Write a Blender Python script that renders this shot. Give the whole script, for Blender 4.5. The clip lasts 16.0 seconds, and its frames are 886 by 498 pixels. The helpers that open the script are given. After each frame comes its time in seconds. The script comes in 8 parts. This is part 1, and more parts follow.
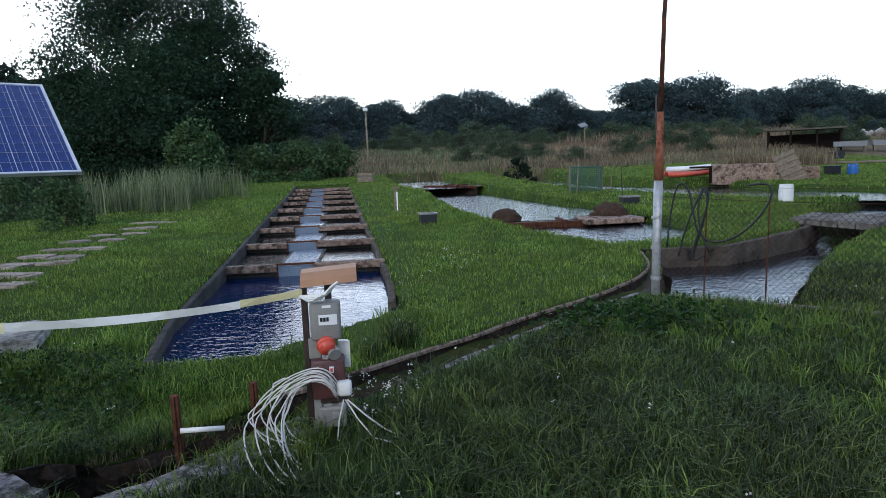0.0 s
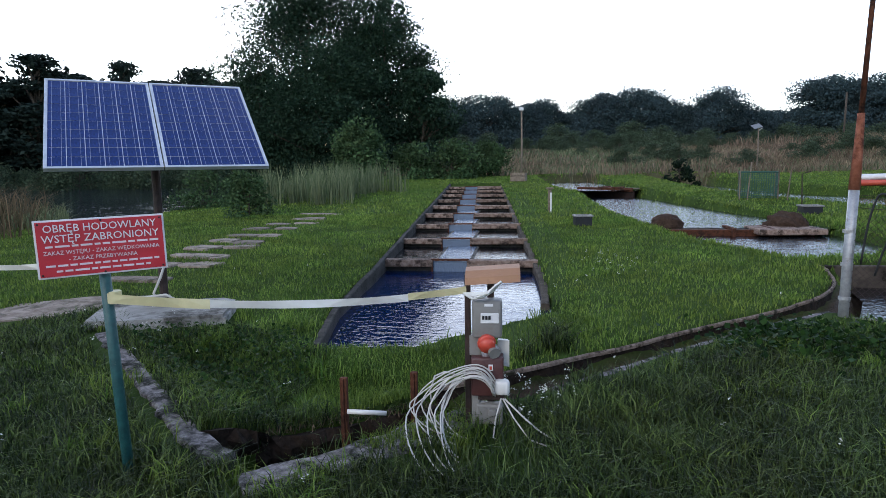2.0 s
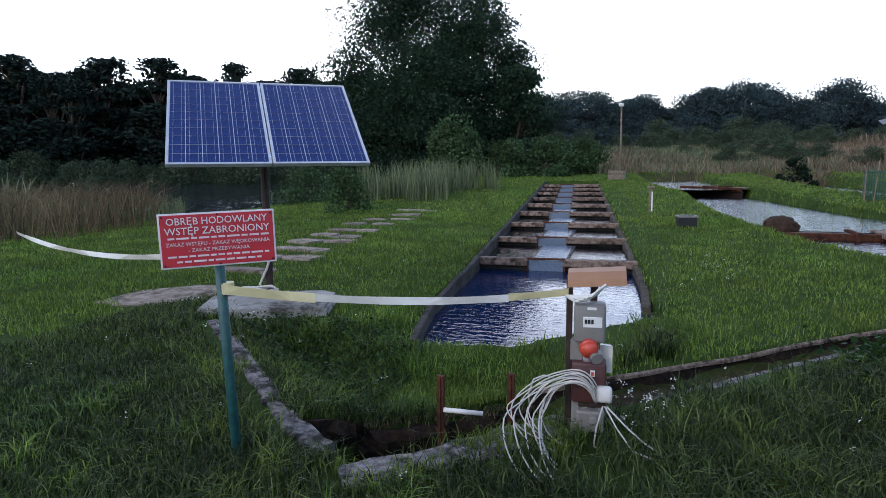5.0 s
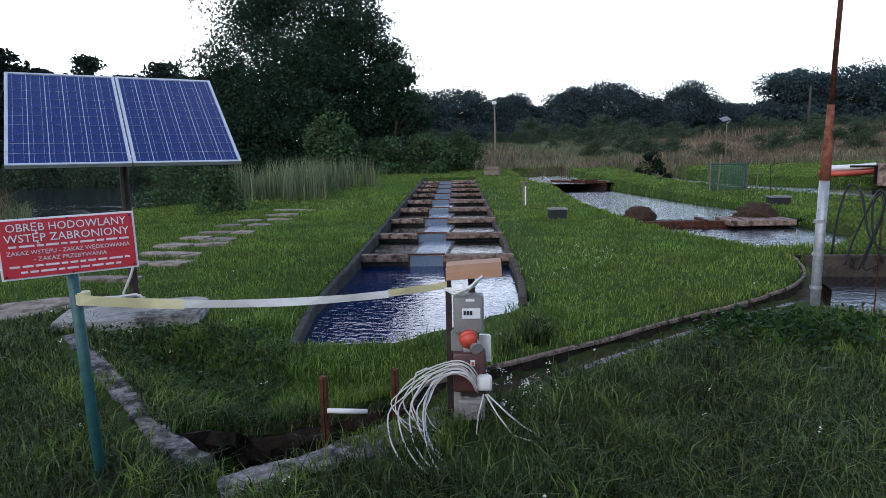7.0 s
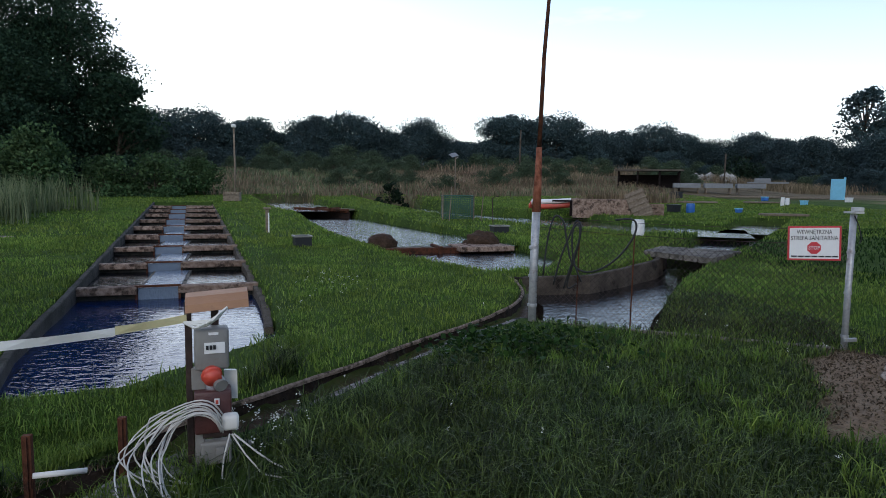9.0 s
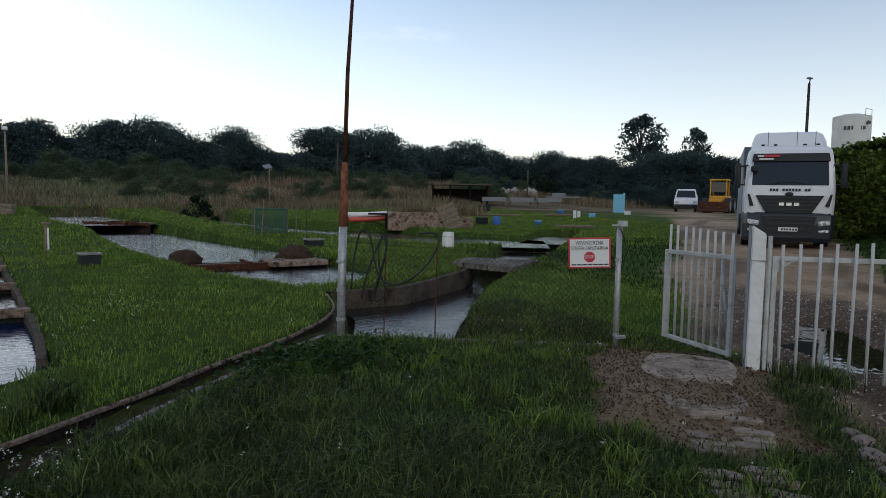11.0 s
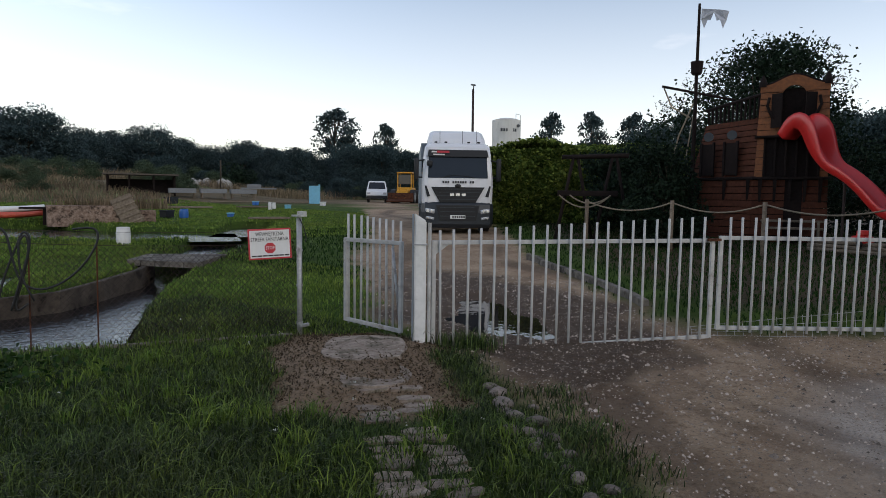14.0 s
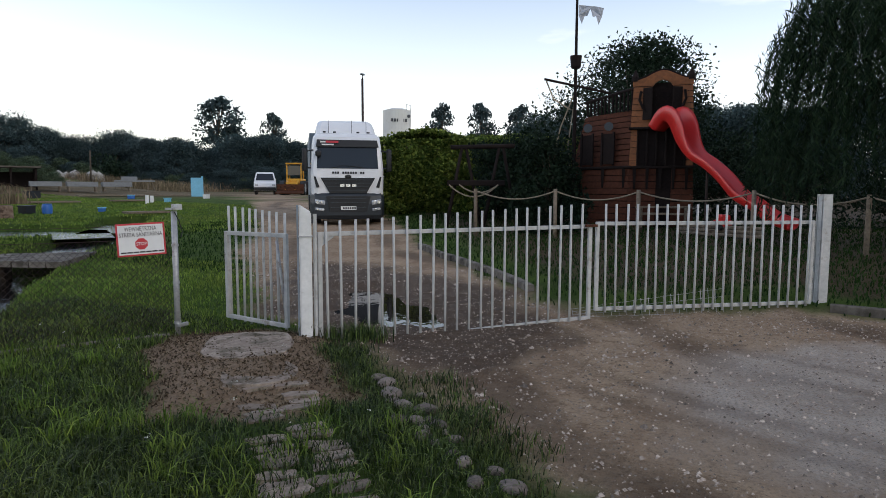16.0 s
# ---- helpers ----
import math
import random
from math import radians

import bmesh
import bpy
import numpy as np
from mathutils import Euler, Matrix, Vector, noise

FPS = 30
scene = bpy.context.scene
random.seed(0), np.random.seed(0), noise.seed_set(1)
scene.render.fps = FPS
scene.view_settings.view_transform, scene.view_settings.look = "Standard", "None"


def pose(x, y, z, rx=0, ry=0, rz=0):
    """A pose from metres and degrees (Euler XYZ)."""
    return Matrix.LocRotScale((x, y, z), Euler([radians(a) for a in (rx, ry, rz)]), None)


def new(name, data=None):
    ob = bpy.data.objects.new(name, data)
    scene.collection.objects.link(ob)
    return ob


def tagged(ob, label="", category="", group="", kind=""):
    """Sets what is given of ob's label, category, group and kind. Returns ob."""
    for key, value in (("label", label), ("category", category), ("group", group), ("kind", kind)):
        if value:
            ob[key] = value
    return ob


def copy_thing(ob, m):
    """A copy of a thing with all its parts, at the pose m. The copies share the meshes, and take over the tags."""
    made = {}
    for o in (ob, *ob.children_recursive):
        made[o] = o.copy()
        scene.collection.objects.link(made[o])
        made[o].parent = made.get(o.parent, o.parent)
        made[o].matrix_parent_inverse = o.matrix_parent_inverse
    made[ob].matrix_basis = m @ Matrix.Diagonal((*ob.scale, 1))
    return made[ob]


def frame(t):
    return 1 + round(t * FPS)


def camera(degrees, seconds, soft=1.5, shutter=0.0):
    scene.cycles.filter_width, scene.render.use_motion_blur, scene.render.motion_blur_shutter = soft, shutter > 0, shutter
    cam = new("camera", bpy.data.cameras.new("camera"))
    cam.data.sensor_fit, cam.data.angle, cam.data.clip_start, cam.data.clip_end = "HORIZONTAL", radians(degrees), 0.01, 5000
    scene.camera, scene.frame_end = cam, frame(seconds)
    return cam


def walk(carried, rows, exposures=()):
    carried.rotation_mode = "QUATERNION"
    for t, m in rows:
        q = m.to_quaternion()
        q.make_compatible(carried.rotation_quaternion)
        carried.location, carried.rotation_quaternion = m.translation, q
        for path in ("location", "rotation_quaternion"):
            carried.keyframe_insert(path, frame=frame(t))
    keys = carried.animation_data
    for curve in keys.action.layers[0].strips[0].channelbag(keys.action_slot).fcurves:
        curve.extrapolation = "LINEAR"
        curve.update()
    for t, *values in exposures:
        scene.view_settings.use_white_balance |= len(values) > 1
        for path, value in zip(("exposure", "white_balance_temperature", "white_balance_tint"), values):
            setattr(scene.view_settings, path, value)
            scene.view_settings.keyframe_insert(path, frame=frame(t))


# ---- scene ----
cam = camera(69.9, 16.0, 0.5)
PATH = [
    (0.0, pose(0.138, 0.083, 1.536, 82.29, 2.00, -0.90)),
    (0.5, pose(0.161, 0.085, 1.533, 82.23, 2.00, -3.04)),
    (1.0, pose(0.134, 0.082, 1.537, 82.47, 2.14, 2.11)),
    (1.5, pose(0.085, 0.082, 1.542, 82.80, 1.54, 8.24)),
    (2.0, pose(0.036, 0.072, 1.549, 82.56, 0.77, 12.61)),
    (2.5, pose(0.003, 0.077, 1.553, 82.71, 0.75, 16.06)),
    (3.0, pose(-0.017, 0.092, 1.554, 82.37, 0.70, 17.89)),
    (3.5, pose(-0.022, 0.095, 1.554, 82.38, 0.89, 19.31)),
    (3.7, pose(-0.033, 0.101, 1.556, 82.35, 0.75, 20.03)),
    (5.8, pose(-0.026, 0.111, 1.547, 82.39, 0.49, 21.04)),
    (6.0, pose(-0.022, 0.106, 1.542, 82.43, 0.76, 19.94)),
    (6.5, pose(-0.000, 0.108, 1.543, 82.59, 0.51, 16.05)),
    (7.0, pose(-0.009, 0.116, 1.545, 82.02, 1.18, 10.19)),
    (7.5, pose(-0.049, 0.148, 1.536, 83.03, 0.69, 4.07)),
    (8.0, pose(-0.065, 0.158, 1.541, 82.89, 0.46, -1.58)),
    (8.5, pose(-0.051, 0.163, 1.539, 83.61, -0.54, -8.51)),
    (9.0, pose(-0.040, 0.138, 1.541, 84.40, -0.73, -12.59)),
    (9.2, pose(-0.035, 0.138, 1.540, 84.63, -0.72, -14.15)),
    (11.3, pose(0.093, 0.032, 1.568, 85.89, -0.88, -31.06)),
    (11.5, pose(0.088, 0.017, 1.563, 85.98, -0.71, -32.53)),
    (12.0, pose(0.111, -0.023, 1.567, 86.46, -0.09, -36.08)),
    (12.5, pose(0.143, -0.057, 1.566, 86.52, -0.08, -41.57)),
    (13.0, pose(0.167, -0.086, 1.566, 85.71, -0.45, -46.60)),
    (13.5, pose(0.195, -0.104, 1.562, 85.57, -0.20, -50.34)),
    (14.0, pose(0.216, -0.133, 1.562, 85.43, -0.77, -55.37)),
    (14.5, pose(0.248, -0.151, 1.566, 85.65, -0.40, -60.26)),
    (15.0, pose(0.268, -0.190, 1.565, 85.27, 0.07, -64.80)),
    (15.5, pose(0.279, -0.183, 1.563, 84.63, -0.04, -65.39)),
    (16.0, pose(0.282, -0.184, 1.554, 84.67, -0.17, -64.96)),
]
EXPOSURES = [(0.0, 1.33, 6500, 10), (2.0, 1.34, 6500, 12), (3.5, 1.26, 6450, 15), (6.0, 1.26, 6450, 15), (7.5, 1.28, 6550, 13), (8.5, 0.98, 6550, 11), (9.2, 0.78, 6650, 10),
             (11.3, 0.34, 7250, 9), (12.5, 0.27, 7450, 10), (14.0, 0.60, 7400, 12), (15.0, 0.85, 7350, 12), (16.0, 0.88, 7350, 12)]
walk(cam, PATH, EXPOSURES)

# ---- world and light: a bright evening sky, the sun low behind thin cloud ----
world = bpy.data.worlds.new("evening_sky")
scene.world = world
world.use_nodes = True
wn, wl = world.node_tree.nodes, world.node_tree.links
wn.clear()
w_out, w_bg = wn.new("ShaderNodeOutputWorld"), wn.new("ShaderNodeBackground")
sky = wn.new("ShaderNodeTexSky")
sky.sky_type, sky.sun_disc = "NISHITA", False
sky.sun_elevation, sky.sun_rotation = radians(24), radians(-25)
sky.altitude, sky.air_density, sky.dust_density, sky.ozone_density = 50, 1.0, 0.4, 2.0
w_co, w_map, w_noise, w_ramp = (wn.new(k) for k in ("ShaderNodeTexCoord", "ShaderNodeMapping", "ShaderNodeTexNoise", "ShaderNodeValToRGB"))
w_map.inputs["Scale"].default_value = (1.6, 1.6, 7.0)
w_noise.inputs["Scale"].default_value, w_noise.inputs["Detail"].default_value = 1.5, 6
w_ramp.color_ramp.elements[0].position, w_ramp.color_ramp.elements[1].position = 0.56, 0.80
w_ramp.color_ramp.elements[0].color, w_ramp.color_ramp.elements[1].color = (0.0, 0.0, 0.0, 1), (0.55, 0.55, 0.55, 1)
w_sep, w_haze, w_max = wn.new("ShaderNodeSeparateXYZ"), wn.new("ShaderNodeMapRange"), wn.new("ShaderNodeMath")
w_haze.inputs["From Min"].default_value, w_haze.inputs["From Max"].default_value = 0.0, 0.34      # haze thins with height
w_haze.inputs["To Min"].default_value, w_haze.inputs["To Max"].default_value = 0.42, 0.05
w_max.operation = "MAXIMUM"
w_mix = wn.new("ShaderNodeMixRGB")
w_mix.inputs[2].default_value = (9.0, 8.9, 9.6, 1)      # thin bright cloud, on the scale of the sky
wl.new(w_co.outputs["Generated"], w_map.inputs["Vector"])
wl.new(w_map.outputs[0], w_noise.inputs["Vector"])
wl.new(w_noise.outputs["Fac"], w_ramp.inputs[0])
wl.new(w_co.outputs["Generated"], w_sep.inputs[0])
wl.new(w_sep.outputs["Z"], w_haze.inputs["Value"])
wl.new(w_ramp.outputs[0], w_max.inputs[0])
wl.new(w_haze.outputs[0], w_max.inputs[1])
wl.new(w_max.outputs[0], w_mix.inputs[0])
wl.new(sky.outputs[0], w_mix.inputs[1])
wl.new(w_mix.outputs[0], w_bg.inputs[0])
w_bg.inputs[1].default_value = 0.13
wl.new(w_bg.outputs[0], w_out.inputs[0])
sun_data = bpy.data.lights.new("sun", "SUN")
sun_data.energy, sun_data.angle, sun_data.color = 0.5, radians(25), (1.0, 0.94, 0.88)
sun = new("sun", sun_data)
sun.matrix_world = pose(0, 0, 60, 62, 0, -20)


# ---- materials ----
def material(name, rough=0.8, metal=0.0):
    m = bpy.data.materials.new(name)
    m.use_nodes = True
    n = m.node_tree.nodes
    p = n["Principled BSDF"]
    p.inputs["Roughness"].default_value, p.inputs["Metallic"].default_value = rough, metal
    return m, n, m.node_tree.links, p


def surface(name, a, b, scale=6.0, rough=0.8, metal=0.0, bump=0.3, stain=None, stain_scale=1.5, stain_cut=(0.5, 0.62), spread=0.25, random_by=None, fine=60.0):
    """Two colours mixed by grain, with stains of a third, relief, and a brightness that may differ piece by piece."""
    m, n, l, p = material(name, rough, metal)
    p.inputs["Specular IOR Level"].default_value = 0.2 if rough > 0.75 else 0.5
    co = n.new("ShaderNodeTexCoord")
    g = n.new("ShaderNodeTexNoise")
    g.inputs["Scale"].default_value, g.inputs["Detail"].default_value, g.inputs["Roughness"].default_value = scale, 8, 0.65
    l.new(co.outputs["Object"], g.inputs["Vector"])
    r = n.new("ShaderNodeValToRGB")
    r.color_ramp.elements[0].color, r.color_ramp.elements[1].color = (*a, 1), (*b, 1)
    r.color_ramp.elements[0].position, r.color_ramp.elements[1].position = 0.32, 0.68
    l.new(g.outputs["Fac"], r.inputs[0])
    col = r.outputs[0]
    if stain:
        s = n.new("ShaderNodeTexNoise")
        s.inputs["Scale"].default_value, s.inputs["Detail"].default_value, s.inputs["Roughness"].default_value = stain_scale, 10, 0.7
        l.new(co.outputs["Object"], s.inputs["Vector"])
        sr = n.new("ShaderNodeValToRGB")
        sr.color_ramp.elements[0].position, sr.color_ramp.elements[1].position = stain_cut
        l.new(s.outputs["Fac"], sr.inputs[0])
        mx = n.new("ShaderNodeMixRGB")
        mx.inputs[2].default_value = (*stain, 1)
        l.new(sr.outputs[0], mx.inputs[0])
        l.new(col, mx.inputs[1])
        col = mx.outputs[0]
    if random_by:
        src = n.new("ShaderNodeObjectInfo" if random_by == "object" else "ShaderNodeNewGeometry")
        hsv = n.new("ShaderNodeHueSaturation")
        mr = n.new("ShaderNodeMapRange")
        mr.inputs["To Min"].default_value, mr.inputs["To Max"].default_value = 1 - spread, 1 + spread
        l.new(src.outputs["Random" if random_by == "object" else "Random Per Island"], mr.inputs["Value"])
        l.new(mr.outputs[0], hsv.inputs["Value"])
        l.new(col, hsv.inputs["Color"])
        col = hsv.outputs[0]
    l.new(col, p.inputs["Base Color"])
    if bump:
        f = n.new("ShaderNodeTexNoise")
        f.inputs["Scale"].default_value, f.inputs["Detail"].default_value = fine, 6
        l.new(co.outputs["Object"], f.inputs["Vector"])
        bp = n.new("ShaderNodeBump")
        bp.inputs["Strength"].default_value, bp.inputs["Distance"].default_value = bump, 0.02
        l.new(f.outputs["Fac"], bp.inputs["Height"])
        l.new(bp.outputs[0], p.inputs["Normal"])
    return m


def leafy(name, a, b, rough=0.6, through_light=0.25, patch=0.0, spread=0.3, gloss=0.08, middle=0.5):
    """Foliage: every leaf its own tone between two greens, some light passing through. patch: patches per metre of lusher and drier growth."""
    m, n, l, p = material(name, rough)
    geo, r = n.new("ShaderNodeNewGeometry"), n.new("ShaderNodeValToRGB")
    r.color_ramp.elements[0].color, r.color_ramp.elements[1].color = (*a, 1), (*b, 1)
    mid = r.color_ramp.elements.new(0.62)
    mid.color = (*(u + (v - u) * middle for u, v in zip(a, b)), 1)
    l.new(geo.outputs["Random Per Island"], r.inputs[0])
    col = r.outputs[0]
    if patch:
        co, hs = n.new("ShaderNodeTexCoord"), n.new("ShaderNodeHueSaturation")
        for key, scale, lo, hi in (("Value", patch, 1 - spread, 1 + spread), ("Hue", patch * 0.37, 0.482, 0.518)):
            t, mr = n.new("ShaderNodeTexNoise"), n.new("ShaderNodeMapRange")
            t.inputs["Scale"].default_value, t.inputs["Detail"].default_value, t.inputs["Roughness"].default_value = scale, 5, 0.6
            mr.inputs["From Min"].default_value, mr.inputs["From Max"].default_value = 0.32, 0.68
            mr.inputs["To Min"].default_value, mr.inputs["To Max"].default_value = lo, hi
            l.new(co.outputs["Object"], t.inputs["Vector"])
            l.new(t.outputs["Fac"], mr.inputs["Value"])
            l.new(mr.outputs[0], hs.inputs[key])
        l.new(col, hs.inputs["Color"])
        col = hs.outputs[0]
    l.new(col, p.inputs["Base Color"])
    p.inputs["Specular IOR Level"].default_value = gloss
    if through_light:
        t, mx = n.new("ShaderNodeBsdfTranslucent"), n.new("ShaderNodeMixShader")
        l.new(col, t.inputs["Color"])
        mx.inputs[0].default_value = through_light
        out = n["Material Output"]
        l.new(p.outputs[0], mx.inputs[1])
        l.new(t.outputs[0], mx.inputs[2])
        l.new(mx.outputs[0], out.inputs["Surface"])
    return m


def water_material(name, deep, wave, strength, stretch=(1, 1, 1), rough=0.04, tint=(0.8, 0.9, 1.0)):
    m, n, l, p = material(name, rough)
    p.inputs["Base Color"].default_value = (*deep, 1)
    p.inputs["IOR"].default_value = 1.33
    p.inputs["Specular IOR Level"].default_value = 0.5
    p.inputs["Specular Tint"].default_value = (*tint, 1)
    co, mp = n.new("ShaderNodeTexCoord"), n.new("ShaderNodeMapping")
    mp.inputs["Scale"].default_value = stretch
    a, b = n.new("ShaderNodeTexNoise"), n.new("ShaderNodeTexNoise")
    a.inputs["Scale"].default_value, a.inputs["Detail"].default_value, a.inputs["Distortion"].default_value = wave, 2, 0.8
    b.inputs["Scale"].default_value, b.inputs["Detail"].default_value = wave * 3.7, 2
    ad = n.new("ShaderNodeMath")
    ad.operation = "MULTIPLY_ADD"
    ad.inputs[1].default_value = 0.12
    bp = n.new("ShaderNodeBump")
    bp.inputs["Strength"].default_value, bp.inputs["Distance"].default_value = strength, 0.06
    l.new(co.outputs["Object"], mp.inputs[0])
    l.new(mp.outputs[0], a.inputs["Vector"])
    l.new(mp.outputs[0], b.inputs["Vector"])
    l.new(b.outputs["Fac"], ad.inputs[0])
    l.new(a.outputs["Fac"], ad.inputs[2])
    l.new(ad.outputs[0], bp.inputs["Height"])
    l.new(bp.outputs[0], p.inputs["Normal"])
    return m


M = {
    "concrete": surface("weathered_concrete", (0.08, 0.068, 0.056), (0.22, 0.195, 0.165), 5, 0.9, bump=0.6, stain=(0.035, 0.032, 0.026), stain_scale=2.2, random_by="object"),
    "concrete_pale": surface("pale_worn_concrete", (0.24, 0.23, 0.21), (0.42, 0.40, 0.37), 4, 0.9, bump=0.5, stain=(0.07, 0.065, 0.055), stain_scale=1.4),
    "weir": surface("brown_stained_concrete", (0.13, 0.078, 0.056), (0.36, 0.265, 0.21), 13, 0.9, bump=0.8, stain=(0.045, 0.030, 0.022), stain_scale=5, random_by="object", spread=0.2),
    "weir_dark": surface("dark_stained_concrete", (0.045, 0.036, 0.028), (0.13, 0.105, 0.082), 6, 0.9, bump=0.6, stain=(0.02, 0.016, 0.012), stain_scale=3),
    "lichen": surface("lichen_concrete", (0.05, 0.044, 0.044), (0.36, 0.32, 0.31), 20, 0.95, bump=1.0, stain=(0.020, 0.020, 0.014), stain_scale=6.5, stain_cut=(0.45, 0.58)),
    "flag": surface("worn_pinkish_paving", (0.17, 0.125, 0.095), (0.42, 0.345, 0.285), 7, 0.92, bump=0.7, stain=(0.055, 0.048, 0.026), stain_scale=4.0, stain_cut=(0.48, 0.64), random_by="object", spread=0.25),
    "rust": surface("rusty_steel", (0.05, 0.020, 0.012), (0.14, 0.052, 0.028), 14, 0.85, 0.2, 0.5, stain=(0.028, 0.014, 0.01), stain_scale=6),
    "rust_bright": surface("flaking_red_rust", (0.20, 0.06, 0.03), (0.33, 0.13, 0.08), 16, 0.85, 0.1, 0.5, stain=(0.08, 0.025, 0.014), stain_scale=5),
    "dark_steel": surface("dark_brown_steel", (0.02, 0.012, 0.01), (0.055, 0.03, 0.024), 12, 0.6, 0.3, 0.3),
    "galvanised": surface("dull_galvanised_steel", (0.30, 0.30, 0.31), (0.48, 0.48, 0.48), 18, 0.5, 0.55, 0.2, stain=(0.14, 0.10, 0.07), stain_scale=4, stain_cut=(0.56, 0.66)),
    "white_paint": surface("worn_white_paint", (0.60, 0.60, 0.58), (0.78, 0.77, 0.75), 9, 0.55, 0.0, 0.15, stain=(0.30, 0.22, 0.16), stain_scale=5, stain_cut=(0.60, 0.72)),
    "grey_paint": surface("greyish_white_paint", (0.36, 0.36, 0.35), (0.54, 0.53, 0.51), 9, 0.55, 0.0, 0.15, stain=(0.22, 0.17, 0.13), stain_scale=6, stain_cut=(0.56, 0.7)),
    "green_paint": surface("dark_green_post_paint", (0.010, 0.055, 0.055), (0.02, 0.10, 0.095), 20, 0.45, 0.0, 0.3, stain=(0.16, 0.17, 0.15), stain_scale=14, stain_cut=(0.64, 0.70)),
    "wood": surface("grey_weathered_wood", (0.12, 0.09, 0.065), (0.26, 0.21, 0.16), 12, 0.85, bump=0.5, random_by="object"),
    "soil": surface("dark_loose_soil", (0.028, 0.017, 0.011), (0.075, 0.045, 0.03), 14, 0.95, bump=1.0, fine=30),
    "soil_black": surface("near_black_soil", (0.008, 0.006, 0.004), (0.042, 0.028, 0.02), 12, 0.95, bump=1.0, fine=30),
    "wall_dark": surface("dark_mottled_concrete", (0.022, 0.021, 0.019), (0.085, 0.076, 0.066), 6, 0.9, bump=0.6, stain=(0.012, 0.014, 0.009), stain_scale=3),
    "kerb_stone": surface("rust_brown_kerb", (0.09, 0.062, 0.045), (0.33, 0.25, 0.195), 22, 0.95, bump=0.9, stain=(0.03, 0.026, 0.016), stain_scale=7, stain_cut=(0.5, 0.6)),
    "bark": surface("tree_bark", (0.035, 0.028, 0.022), (0.11, 0.09, 0.07), 10, 0.95, bump=0.9, fine=25),
    "stone": surface("field_stone", (0.10, 0.082, 0.07), (0.30, 0.245, 0.215), 9, 0.85, bump=0.5, stain=(0.05, 0.045, 0.035), stain_scale=6, random_by="object", spread=0.35),
    "leaf_big": leafy("dark_alder_leaf", (0.010, 0.026, 0.016), (0.038, 0.070, 0.040), patch=0.5, spread=0.3),
    # distance haze is mixed into this leaf colour as a blue-grey tint
    "leaf_far": leafy("haze_tinted_far_leaf", (0.022, 0.042, 0.046), (0.062, 0.092, 0.096), through_light=0.1, patch=0.35, spread=0.35),
    "leaf_scrub": leafy("grey_green_scrub_leaf", (0.028, 0.052, 0.030), (0.095, 0.125, 0.070), through_light=0.15, patch=0.5, spread=0.3),
    "leaf_pine": leafy("dark_pine_needles", (0.010, 0.019, 0.016), (0.022, 0.036, 0.028), through_light=0.05),
    "leaf_bush": leafy("willow_bush_leaf", (0.028, 0.060, 0.024), (0.095, 0.150, 0.062), patch=0.7, spread=0.35),
    "leaf_vine": leafy("vine_leaf", (0.03, 0.065, 0.014), (0.25, 0.31, 0.07), through_light=0.3, patch=0.9, spread=0.45, middle=0.35),
    "leaf_dark": leafy("dark_shrub_leaf", (0.007, 0.016, 0.010), (0.026, 0.046, 0.026), patch=0.6, spread=0.3),
    "leaf_willow": leafy("weeping_willow_leaf", (0.008, 0.020, 0.011), (0.036, 0.064, 0.030), middle=0.35),
    "blade": leafy("grass_blade", (0.052, 0.105, 0.018), (0.215, 0.295, 0.060), 0.5, 0.3, 1.4, 0.36, 0.12, 0.5),
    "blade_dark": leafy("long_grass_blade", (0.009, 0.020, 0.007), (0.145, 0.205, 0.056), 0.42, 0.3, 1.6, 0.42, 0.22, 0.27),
    "weed": leafy("weed_leaf", (0.009, 0.027, 0.007), (0.032, 0.072, 0.016), 0.5, 0.3),
    "reed": leafy("reed_blade", (0.065, 0.095, 0.044), (0.235, 0.25, 0.135), 0.6, 0.3, 0.3, 0.35),
    "dry": leafy("dry_tall_grass", (0.11, 0.085, 0.056), (0.31, 0.23, 0.15), 0.8, 0.3, 0.25, 0.4),
    "dry_red": leafy("reddish_dock", (0.07, 0.06, 0.034), (0.22, 0.15, 0.09), 0.8, 0.2, 0.4, 0.35),
    "flower": leafy("white_flower", (0.55, 0.55, 0.5), (0.75, 0.75, 0.68), 0.6, 0.2),
    # blue base and specular tint stand in for the blue sky's reflection
    "water": water_material("rippled_pool_water", (0.003, 0.014, 0.055), 7.0, 0.10, (1, 1.7, 1), 0.02, (0.40, 0.60, 1.0)),
    "water_calm": water_material("calm_pond_water", (0.008, 0.012, 0.016), 5.0, 0.24, (1, 2.2, 1), 0.03, (0.9, 0.96, 1.0)),
    "water_river": water_material("slow_weedy_river_water", (0.016, 0.022, 0.030), 1.1, 0.9, (1, 1.5, 1), 0.06, (0.85, 0.93, 1.0)),
    "water_still": water_material("still_puddle_water", (0.02, 0.016, 0.012), 3.0, 0.03, (1, 1, 1), 0.02),
    "pebble": surface("drive_pebble", (0.17, 0.125, 0.095), (0.52, 0.43, 0.355), 20, 0.9, bump=0.2, random_by="island", spread=0.7),
    # pale base colour paints in the bright sky mirrored on the flume
    "water_fast": water_material("flume_water", (0.16, 0.20, 0.26), 13.0, 0.35, (2.2, 0.8, 1), 0.06),
    "water_tank": water_material("dark_tank_water", (0.004, 0.005, 0.008), 6.0, 0.22, (1, 1.9, 1), 0.02, (0.8, 0.88, 1.0)),
}


